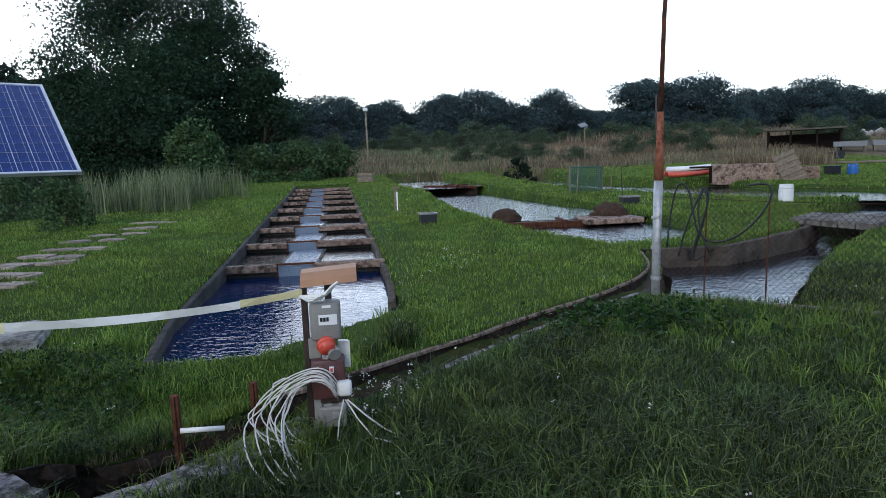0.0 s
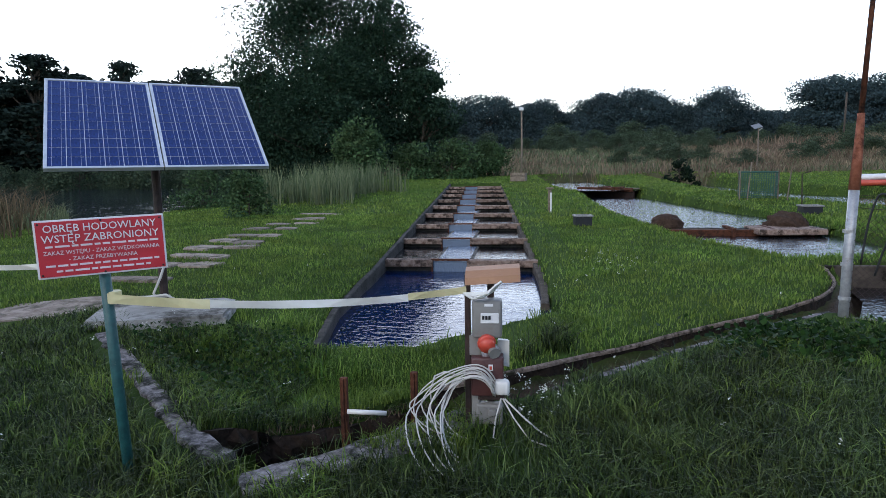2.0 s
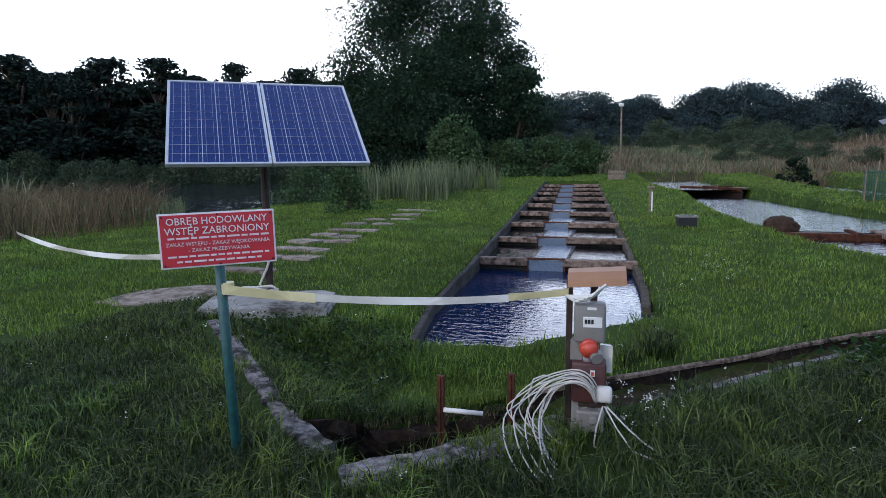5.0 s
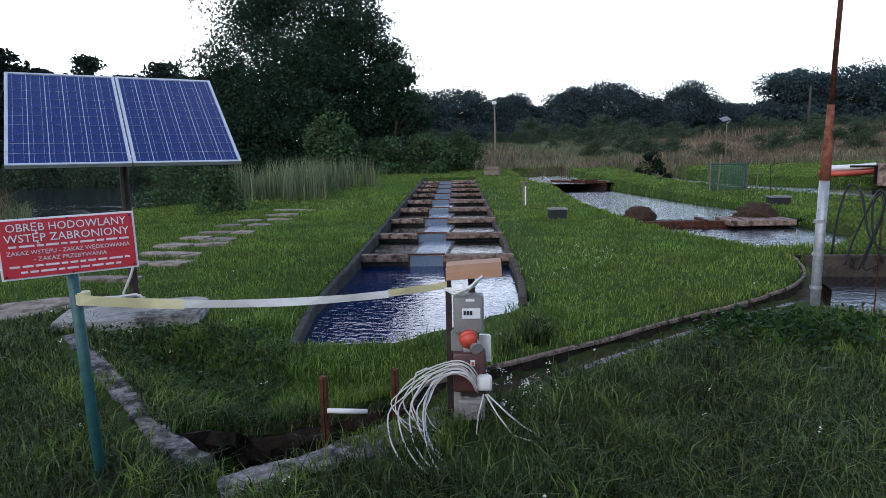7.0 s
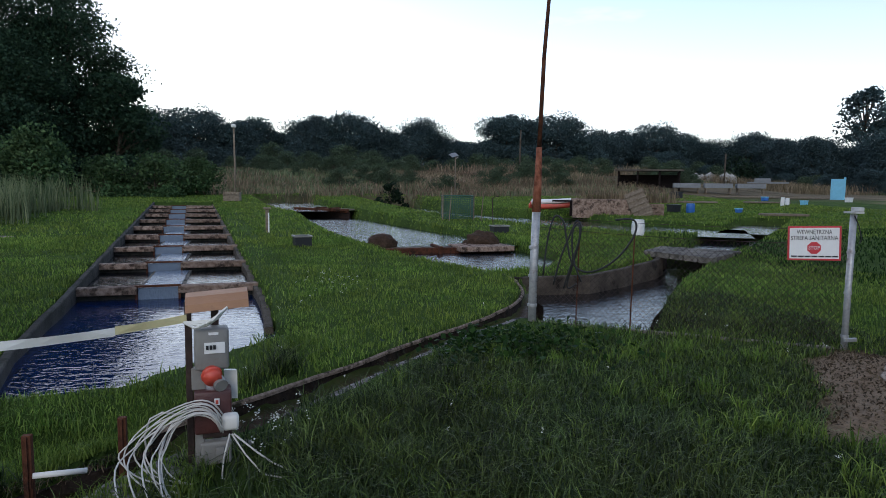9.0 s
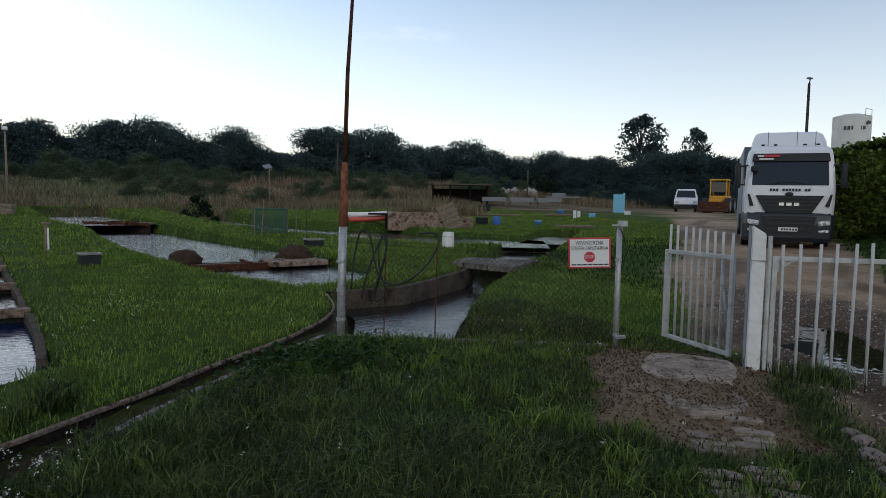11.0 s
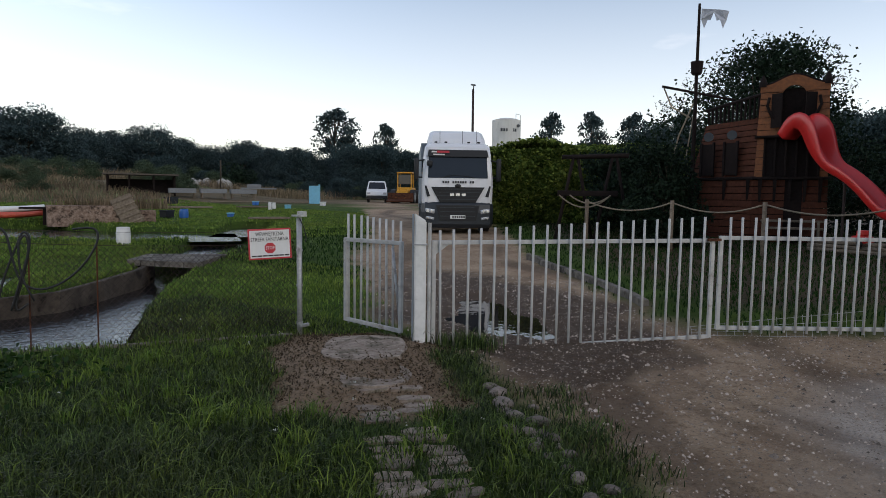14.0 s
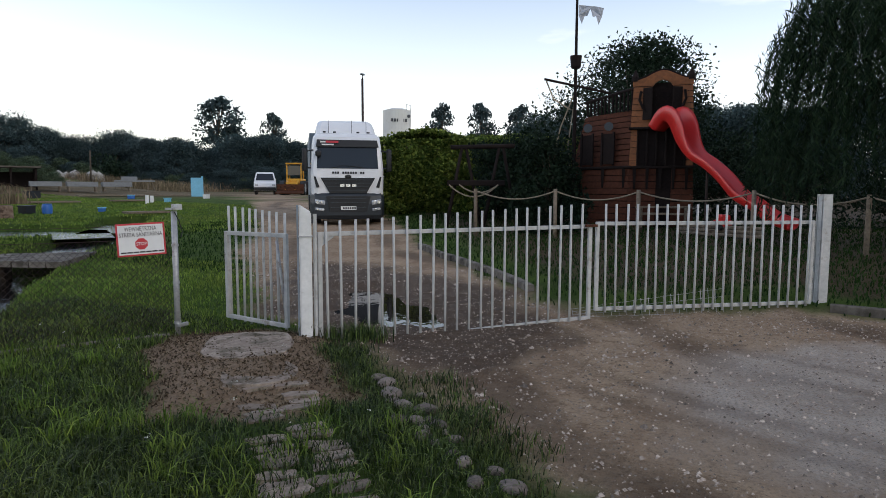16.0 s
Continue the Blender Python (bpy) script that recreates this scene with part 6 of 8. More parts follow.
# ---- gate ----
def pillar(name, x, y, h, w, mat, rz, label, steel=False):
    t = thing(name, x, y, spot(x, y), rz, label, "post")
    bm = bmesh.new()
    if steel:
        box(bm, 0, -0.06, h / 2 - 0.1, 0.12, 0.012, h + 0.2)
        box(bm, 0, 0.06, h / 2 - 0.1, 0.12, 0.012, h + 0.2)
        box(bm, 0, 0, h / 2 - 0.1, 0.012, 0.108, h + 0.2)
        box(bm, -0.04, -0.0, h / 2 - 0.1, 0.04, 0.07, h + 0.16)
    else:
        lo = [(-w / 2, -w / 2, -0.3), (w / 2, -w / 2, -0.3), (w / 2, w / 2, -0.3), (-w / 2, w / 2, -0.3)]
        hi = [(-w / 2, -w / 2, h), (w / 2, -w / 2, h - 0.08), (w / 2, w / 2, h - 0.08), (-w / 2, w / 2, h)]
        a, b = [bm.verts.new(q) for q in lo], [bm.verts.new(q) for q in hi]
        bm.faces.new(a[::-1])
        bm.faces.new(b)
        for i in range(4):
            bm.faces.new((a[i], a[(i + 1) % 4], b[(i + 1) % 4], b[i]))
        bmesh.ops.bevel(bm, geom=bm.edges[:], offset=0.012, segments=2, affect="EDGES")
    part("shaft", bm, mat, t)
    if not steel:
        bm = bmesh.new()
        box(bm, -w / 2 - 0.014, 0, h / 2, 0.02, w * 0.8, h - 0.02)
        part("steel_angle", bm, "truck_box", t, "bluish steel angle")
        bm = bmesh.new()
        tube(bm, [(w / 2 + 0.035, -0.02, 0.0), (w / 2 + 0.035, -0.02, h - 0.1)], 0.02, 8)
        part("hinge_post", bm, "grey_paint", t)
        bm = bmesh.new()
        box(bm, 0, 0, 1.05, w + 0.02, w + 0.02, 0.012)
        part("band", bm, "galvanised", t)
    return t


pillar("gate_pillar", 5.60, 3.87, 1.38, 0.125, "white_paint", -52, "white-painted concrete gate pillar with a slanting top")
pillar("gate_pillar", 9.80, -1.18, 1.40, 0.16, "grey_paint", -60, "bluish-white steel gate pillar", True)


def gate_leaf(name, a, b, count, low, rail, high, label, mat="grey_paint", foot=0.05, first=0.12, pitch=None, z=None, group="gate leaves"):
    """A leaf from a to b; low, rail and high are the heights of bottom rail, top rail and picket tops at its two ends."""
    ax, ay, bx, by = *a, *b
    t = thing(name, ax, ay, (spot(ax, ay) + spot(bx, by)) / 2 if z is None else z, math.degrees(math.atan2(by - ay, bx - ax)), label, "gate", group)
    length = math.hypot(bx - ax, by - ay)

    def level(pair, u):
        return pair[0] + (pair[1] - pair[0]) * u / length

    for nm, pair in (("bottom_rail", low), ("top_rail", rail)):
        bm = bmesh.new()
        box(bm, length / 2, 0.022, 0, length, 0.035, 0.045, bevel=0.004)
        for v in bm.verts:
            v.co.z += level(pair, v.co.x)
        part(nm, bm, mat, t)
    for u in (0.015, length - 0.015):
        bm = bmesh.new()
        box(bm, u, 0.022, (level(low, u) + level(rail, u)) / 2, 0.045, 0.04, level(rail, u) - level(low, u) + 0.04, bevel=0.004)
        part("stile", bm, mat, t)
    bm = bmesh.new()
    tube(bm, [(0, 0, 0), (0, 0, 1)], 0.0145, 8)
    picket = finish(bm, "picket", mat, True)
    r = random.Random(count)
    step = pitch or (length - 2 * first + 0.03) / (count - 1)
    for i in range(count):
        u = first + step * i
        z0 = level(low, u) - foot + r.uniform(-0.012, 0.012)
        piece("picket", picket, t, pose(u, -0.012, z0, r.uniform(-0.5, 0.5), r.uniform(-0.6, 0.6), 0) @ Matrix.Diagonal((1, 1, level(high, u) - z0, 1)))
    return t, length


leaf, ln = gate_leaf("gate_leaf", (5.69, 3.77), (7.98, 1.42), 22, (-0.11, 0.0), (1.09, 1.12), (1.22, 1.40), "off-white steel gate leaf with round pickets, closed", foot=0.075, first=0.09, pitch=0.1448, z=0.0)
bm = bmesh.new()
extrude_outline(bm, [(0, 0), (0.16, 0), (0.0, -0.12)], -0.004, 0.004, pose(0.03, 0.02, 1.08, 90))
part("corner_plate", bm, "grey_paint", leaf)
bm = bmesh.new()
box(bm, ln - 0.02, -0.02, 1.13, 0.16, 0.03, 0.03)
part("latch", bm, "rust", leaf, "rust-streaked latch")
leaf, ln = gate_leaf("gate_leaf", (8.03, 1.37), (9.73, -1.08), 22, (0.07, 0.07), (1.12, 1.12), (1.36, 1.34), "off-white steel gate leaf with round pickets, closed")
gate_leaf("wicket_gate", (5.76, 4.22), (5.82, 5.14), 9, (0.07, 0.10), (1.06, 1.06), (1.30, 1.37), "greyish-white steel wicket gate with round pickets, standing open", foot=0.05, first=0.06, group="")
bm = bmesh.new()
tube(bm, [(5.76, 4.26, 0.1), (5.74, 4.36, 1.0)], 0.016, 8)
tagged(part("gate_prop", bm, "galvanised", smooth=True), "loose steel bar leaning on the wicket gate", "bar")

mesh_panel = thing("wire_mesh", 7.95, 1.62, spot(8, 1.4) + 0.01, -57, "loose welded wire panel leaning behind the gate", "wire mesh", rx=0)
for i in range(21):
    bm = bmesh.new()
    tube(bm, [(0.1 * i, 0.0, 0.0), (0.1 * i, 0.06, 0.10 + 0.012 * i)], 0.0025, 4)
    part("wire", bm, "galvanised", mesh_panel)
for j in range(4):
    bm = bmesh.new()
    tube(bm, [(0, 0.02 * j, 0.03 * j), (2.0, 0.02 * j, 0.10 * j + 0.01)], 0.0025, 4)
    part("wire", bm, "galvanised", mesh_panel)
wall_run("kerb_garden", along([(9.62, -1.3), (9.5, -1.85), (9.7, -2.6), (10.6, -5.5)], 0.5), 0.12, 0.10, -0.2, "concrete", "low mossy concrete kerb of the playground lawn", "kerb")
wall_run("kerb_drive", along([(9.3, 2.62), (10.6, 3.72), (12.2, 5.4), (13.6, 6.7)], 0.6, 0.03), 0.12, 0.10, -0.2, "concrete", "low grey kerb along the drive", "kerb")

# concrete apron before the wicket, with its broken path
def ragged_slab(cx, cy, rx, ry, turn, z, mat, label, seed):
    r = random.Random(seed)
    bm = bmesh.new()
    o = []
    for i in range(22):
        a = 2 * math.pi * i / 22
        k = 1 / max(abs(math.cos(a)), abs(math.sin(a))) ** 0.55 * r.uniform(0.93, 1.04)
        o.append((math.cos(a) * rx * k, math.sin(a) * ry * k))
    extrude_outline(bm, o, -0.2, 0.0)
    bmesh.ops.bevel(bm, geom=[e for e in bm.edges if all(v.co.z > -0.01 for v in e.verts)], offset=0.018, segments=2, affect="EDGES")
    ob = tagged(part("doorstep_slab", bm, mat), label, "slab", "slabs before the wicket")
    ob.matrix_world = pose(cx, cy, z, 0, 0, turn)


ragged_slab(4.86, 4.0, 0.52, 0.42, 38, 0.095, "flag", "pale worn concrete slab before the wicket gate", 3)
ragged_slab(4.22, 3.30, 0.36, 0.30, 40, 0.078, "flag", "cracked lower concrete slab strewn with earth", 4)
rs = np.random.RandomState(15)
x, y = rs.uniform(3.2, 5.9, 9000), rs.uniform(2.3, 5.4, 9000)
keep = inside(x, y, APRON) + 0.2 * wobble(x, y, 3.0, 21) > -0.1
x, y = x[keep], y[keep]
c3 = np.stack([x, y, land(x, y) + rs.uniform(0.0, 0.02, len(x))], -1)
v, f = leaf_quads(rs, c3, 0.03, 0.5, 0.0, 1.0)
M["litter"] = leafy("dry_leaf_litter", (0.03, 0.02, 0.012), (0.15, 0.11, 0.07), 0.9, 0.0)
tagged(new("leaf_litter", arrays_mesh("leaf_litter", v, f, "litter")), "dry leaf litter and crumbs round the slabs", "litter", kind="stuff")
tiles = []
r = random.Random(12)
for k in range(4):
    bm = bmesh.new()
    extrude_outline(bm, [(math.cos(a) * 0.135 * r.uniform(0.8, 1.1) / max(abs(math.cos(a)), abs(math.sin(a))) ** 0.8, math.sin(a) * 0.06 * r.uniform(0.7, 1.15) / max(abs(math.cos(a)), abs(math.sin(a))) ** 0.8) for a in (i * math.pi / 5 + 0.2 for i in range(10))], -0.05, 0.02)
    tiles.append(finish(bm, "paving_rib", "flag"))
paving = thing("grass_paving", 0, 0, 0, 0, "worn concrete grid paving overgrown with grass", "paving")
for i in range(17):
    f = i / 16
    cx, cy = 4.02 - 1.45 * f, 2.98 - 1.55 * f
    for side in (-0.15, 0.15):
        if r.random() < 0.2:
            continue
        px, py = cx + 0.68 * side + r.uniform(-0.04, 0.04), cy - 0.73 * side + r.uniform(-0.04, 0.04)
        piece("paving_rib", tiles[r.randrange(4)], paving, pose(px, py, spot(px, py) + r.uniform(-0.016, 0.004), r.uniform(-3, 3), r.uniform(-3, 3), -47 + r.uniform(-9, 9)))

# field stones along the drive
r = random.Random(77)
for x, y, s in ((4.73, 2.47, 0.13), (4.62, 2.35, 0.16), (4.42, 2.19, 0.19), (4.29, 2.10, 0.10), (4.23, 1.97, 0.15), (4.19, 1.79, 0.17), (3.94, 1.85, 0.15), (3.97, 1.73, 0.12), (3.98, 1.57, 0.14), (3.86, 1.63, 0.10), (3.76, 1.57, 0.12), (3.81, 1.37, 0.10),
                (3.88, 1.48, 0.07), (3.70, 1.46, 0.08), (3.52, 1.19, 0.11), (3.33, 1.04, 0.12), (3.50, 0.99, 0.10), (3.35, 0.83, 0.15), (4.52, 1.98, 0.09), (4.05, 1.68, 0.07), (3.62, 1.30, 0.08), (4.34, 1.86, 0.06)):
    bm = bmesh.new()
    bmesh.ops.create_icosphere(bm, subdivisions=2, radius=s * 0.46)
    o = Vector((r.uniform(0, 50), r.uniform(0, 50), 0))
    for v in bm.verts:
        v.co *= 1 + 0.35 * noise.noise(v.co * 9 + o)
        v.co.z *= 0.62
    ob = tagged(part("field_stone", bm, "stone", smooth=True), "rounded grey and reddish field stone edging the drive", "stone", "stones along the drive")
    ob.matrix_world = pose(x, y, spot(x, y) + s * 0.05, 0, 0, r.uniform(0, 360)) @ Matrix.Diagonal((1.25, 0.9, 1, 1))
# pebbles on the drive, one loose scatter
rs = np.random.RandomState(14)
k = 70000
x, y = rs.uniform(3, 11, k), rs.uniform(-4, 8, k)
keep = inside(x, y, ROAD) > 0.0
x, y = x[keep], y[keep]
z = land(x, y)
s = rs.gamma(1.6, 0.0035, len(x)) + 0.003
oct_v = np.array([(1, 0, 0), (-0.5, 0.87, 0), (-0.5, -0.87, 0), (0, 0, 0.8)])
ang = rs.uniform(0, 6.28, len(x))
c, sn = np.cos(ang), np.sin(ang)
vv = np.stack([np.stack([x + s * (q[0] * c - q[1] * sn), y + s * (q[0] * sn + q[1] * c), z - 0.003 + s * q[2]], -1) for q in oct_v], 1).reshape(-1, 3)
o = (np.arange(len(x)) * 4)[:, None]
tagged(new("pebbles", arrays_mesh("pebbles", vv, np.concatenate([o + [0, 1, 3], o + [1, 2, 3], o + [2, 0, 3]]), "pebble")), "loose pebbles and crumbs on the muddy drive", "pebbles", kind="stuff")
water_sheet("water_puddle", [(6.2, 2.5), (7.0, 2.5), (8.1, 3.5), (9.5, 4.8), (9.7, 5.7), (9.0, 6.3), (7.7, 5.3), (6.7, 4.1)], spot(7.9, 4.4) + 0.07, "water_still", "shallow puddle on the muddy drive")


# ---- truck ----
def wheel(parent, x, y, r, w, name="wheel"):
    h = new(name)
    h.parent = parent
    bm = bmesh.new()
    tube(bm, [(x - w / 2, y, r), (x - w / 2 + 0.04, y, r), (x + w / 2 - 0.04, y, r), (x + w / 2, y, r)], r, 24)
    part("tyre", bm, "black_rubber", h, "black tyre", False)
    bm = bmesh.new()
    tube(bm, [(x - w / 2 - 0.01, y, r), (x + w / 2 + 0.01, y, r)], r * 0.58, 18)
    part("rim", bm, "galvanised", h)


def loft(bm, sections):
    """A closed body through outlines of equally many points."""
    rows = [[bm.verts.new(q) for q in s] for s in sections]
    n = len(rows[0])
    for a, b in zip(rows, rows[1:]):
        for j in range(n):
            bm.faces.new((a[j], a[(j + 1) % n], b[(j + 1) % n], b[j]))
    bm.faces.new(rows[0][::-1])
    bm.faces.new(rows[-1])
    return bm


def slab_face(bm, pts, thick):
    """A plate: corner points on its face towards -y, made thick behind."""
    a = [bm.verts.new(q) for q in pts]
    b = [bm.verts.new((x, y + thick, z)) for x, y, z in pts]
    n = len(pts)
    bm.faces.new(a)
    bm.faces.new(b[::-1])
    for i in range(n):
        bm.faces.new((a[i], b[i], b[(i + 1) % n], a[(i + 1) % n]))
    return bm


def truck():
    gz = spot(18.46, 11.85)
    t = thing("truck", 18.46, 11.85, gz, -52.3, "white heavy truck with dark grey bumper, parked facing the gate", "truck")
    # cab: profile in height, width and front face
    bm = bmesh.new()
    secs = []
    for z, w, f, bk in ((0.95, 1.21, 0.06, 2.1), (1.6, 1.22, 0.03, 2.12), (1.9, 1.22, 0.06, 2.12), (2.4, 1.19, 0.16, 2.12), (2.75, 1.16, 0.25, 2.12), (3.0, 1.13, 0.36, 2.12), (3.12, 1.05, 0.52, 2.1), (3.16, 0.95, 0.7, 2.05)):
        secs.append([(-w, f + 0.16, z), (-w + 0.07, f + 0.04, z), (-w + 0.2, f, z), (w - 0.2, f, z), (w - 0.07, f + 0.04, z), (w, f + 0.16, z), (w, bk, z), (-w, bk, z)])
    loft(bm, secs)
    part("cab_body", bm, "truck_white", t, "white cab shell", True).data.polygons.foreach_set("use_smooth", [False] * 58)
    bm = bmesh.new()
    slab_face(bm, [(-1.03, 0.055, 1.93), (1.03, 0.055, 1.93), (1.0, 0.20, 2.66), (-1.0, 0.20, 2.66)], 0.06)
    part("windscreen", bm, "dark_glass", t, "large dark windscreen")
    bm = bmesh.new()
    slab_face(bm, [(-1.05, 0.13, 2.66), (1.05, 0.13, 2.66), (1.01, 0.22, 2.90), (-1.01, 0.22, 2.90)], 0.1)
    visor = part("sun_visor", bm, "black_plastic", t, "dark sun visor strip")
    bm = bmesh.new()
    slab_face(bm, [(-0.72, 0.135, 2.79), (-0.30, 0.135, 2.79), (-0.30, 0.165, 2.86), (-0.72, 0.165, 2.86)], 0.02)
    part("print_bar", bm, "sign_red", visor)
    bars(visor, [(-0.82, 2.82, 0.18, 0.05), (-0.66, 2.73, 0.4, 0.045)], "sign_white", 0.125)
    for s in (-1, 1):
        bm = bmesh.new()
        tube(bm, [(s * 0.55, 0.045, 1.95), (s * 0.25, 0.06, 2.0), (s * 0.05 - 0.3, 0.075, 2.03)], 0.013, 6)
        part("wiper", bm, "black_plastic", t)
    bm = bmesh.new()
    slab_face(bm, [(-0.92, 0.01, 1.62), (0.92, 0.01, 1.62), (0.62, 0.0, 1.10), (-0.62, 0.0, 1.10)], 0.06)
    grille = part("grille", bm, "black_plastic", t, "black upper grille")
    for z in (1.20, 1.32, 1.44, 1.55):
        bm = bmesh.new()
        box(bm, 0, 0.0, z, 1.3 + (z - 1.2) * 1.0, 0.03, 0.025)
        part("grille_bar", bm, "truck_grey", grille)
    bars(grille, [(-0.2 + 0.2 * i, 1.36, 0.14, 0.09) for i in range(3)], "chrome", -0.02, "badge")
    bm = bmesh.new()
    bmesh.ops.create_uvsphere(bm, u_segments=16, v_segments=8, radius=0.08)
    bmesh.ops.scale(bm, vec=(1.4, 0.25, 0.8), verts=bm.verts)
    bmesh.ops.translate(bm, vec=(0, 0.0, 1.66), verts=bm.verts)
    part("emblem", bm, "black_plastic", t, "dark oval emblem", True)
    bars(t, [(-0.5 + 0.085 * i, 1.79, 0.06, 0.075) for i in range(13) if i not in (3, 10)], "black_print", 0.018)
    bars(t, [(-0.55 + 0.1 * i, 1.045, 0.08, 0.03) for i in range(12)], "black_print", 0.045)
    for s in (-1, 1):
        bm = bmesh.new()
        slab_face(bm, [(s * 1.06, 0.02, 1.28), (s * 0.95, 0.01, 1.30), (s * 1.08, 0.02, 1.66), (s * 1.14, 0.05, 1.66)] if s > 0 else [(s * 0.95, 0.01, 1.30), (s * 1.06, 0.02, 1.28), (s * 1.14, 0.05, 1.66), (s * 1.08, 0.02, 1.66)], 0.06)
        part("air_slot", bm, "black_plastic", t)
    bm = bmesh.new()
    loft(bm, [[(-w, f + 0.25, z), (-w + 0.12, f + 0.05, z), (-0.65, f, z), (0.65, f, z), (w - 0.12, f + 0.05, z), (w, f + 0.25, z), (w, 1.4, z), (-w, 1.4, z)] for z, w, f in ((0.22, 1.18, 0.06), (0.35, 1.24, -0.04), (0.75, 1.25, -0.06), (1.02, 1.24, -0.02), (1.10, 1.23, 0.03))])
    bumper = part("bumper", bm, "truck_grey", t, "dark grey bumper")
    bm = bmesh.new()
    slab_face(bm, [(-0.75, -0.075, 1.0), (0.75, -0.075, 1.0), (0.62, -0.085, 0.48), (-0.62, -0.085, 0.48)], 0.03)
    part("lower_grille", bm, "black_plastic", bumper, "black lower grille")
    for z in (0.62, 0.78, 0.92):
        bm = bmesh.new()
        box(bm, 0, -0.085, z, 1.2, 0.03, 0.03)
        part("grille_bar", bm, "truck_grey", bumper)
    for s in (-1, 1):
        for z, w, h in ((0.80, 0.34, 0.15), (0.56, 0.30, 0.09)):
            bm = bmesh.new()
            box(bm, 0, 0, 0, w, 0.06, h, bevel=0.02)
            bmesh.ops.transform(bm, matrix=pose(s * 0.95, -0.015, z, 0, s * -8, s * 14), verts=bm.verts)
            lamp = part("headlight", bm, "lamp_glass", bumper, "clear headlight glass", True)
            for q in (-0.08, 0.08):
                bm = bmesh.new()
                tube(bm, [(s * 0.95 + q, -0.05 + 0.02 * s * q, z), (s * 0.95 + q, -0.065, z)], h * 0.36, 12)
                part("reflector", bm, "chrome", lamp)
    bm = bmesh.new()
    box(bm, 0, -0.10, 0.60, 0.52, 0.015, 0.12, bevel=0.004)
    plate = part("number_plate", bm, "sign_white", bumper, "white plate with plain bars")
    bars(plate, [(-0.16 + 0.075 * i, 0.60, 0.05, 0.06) for i in range(6)], "black_print", -0.109)
    for s in (-1, 1):
        m = new("mirror")
        m.parent = t
        bm = bmesh.new()
        box(bm, s * 1.43, 0.26, 2.22, 0.17, 0.14, 0.78, bevel=0.05)
        part("housing", bm, "black_plastic", m, "black mirror housing", True)
        for za, zb in ((2.55, 2.5), (1.95, 1.95)):
            bm = bmesh.new()
            tube(bm, [(s * 1.15, 0.3, za), (s * 1.42, 0.28, zb)], 0.025, 8)
            part("arm", bm, "black_plastic", m)
        bm = bmesh.new()
        box(bm, s * 1.205, 1.0, 2.25, 0.02, 0.75, 0.62, bevel=0.008)
        part("side_window", bm, "dark_glass", t, "dark side window")
    bm = bmesh.new()
    box(bm, -0.98, 0.0, 2.42, 0.2, 0.14, 0.2, bevel=0.05)
    part("front_mirror", bm, "black_plastic", t)
    bm = bmesh.new()
    loft(bm, [[(-w, y + 0.2, z), (-w + 0.14, y, z), (w - 0.14, y, z), (w, y + 0.2, z), (w, 2.1, z), (-w, 2.1, z)] for z, y, w in ((3.12, 0.75, 1.04), (3.35, 0.95, 1.02), (3.58, 1.22, 0.95), (3.66, 1.45, 0.86))])
    part("roof_spoiler", bm, "truck_white", t, "white roof spoiler")
    bm = bmesh.new()
    for s in (-0.75, -0.4, 0.4, 0.75):
        box(bm, s, 0.62, 3.19, 0.10, 0.08, 0.05, bevel=0.012)
    part("roof_lamp", bm, "black_plastic", t)
    for s in (-0.6, 0.2, 0.7):
        bm = bmesh.new()
        tube(bm, [(s, 0.8, 3.15), (s, 0.82, 3.62)], 0.008, 5)
        part("aerial", bm, "black_plastic", t)
    bm = bmesh.new()
    box(bm, 0, 5.2, 2.05, 2.46, 5.6, 2.5, bevel=0.03)
    part("cargo_body", bm, "truck_box", t, "grey-blue cargo body")
    bm = bmesh.new()
    box(bm, 0, 4.4, 0.72, 0.9, 7.2, 0.3)
    box(bm, -1.1, 3.2, 0.75, 0.35, 1.4, 0.55, bevel=0.03)
    box(bm, 1.1, 3.2, 0.75, 0.35, 1.4, 0.55, bevel=0.03)
    part("chassis", bm, "black_plastic", t)
    for s in (-1, 1):
        for y in (1.35, 6.6):
            wheel(t, s * 1.06, y, 0.5, 0.32)


truck()


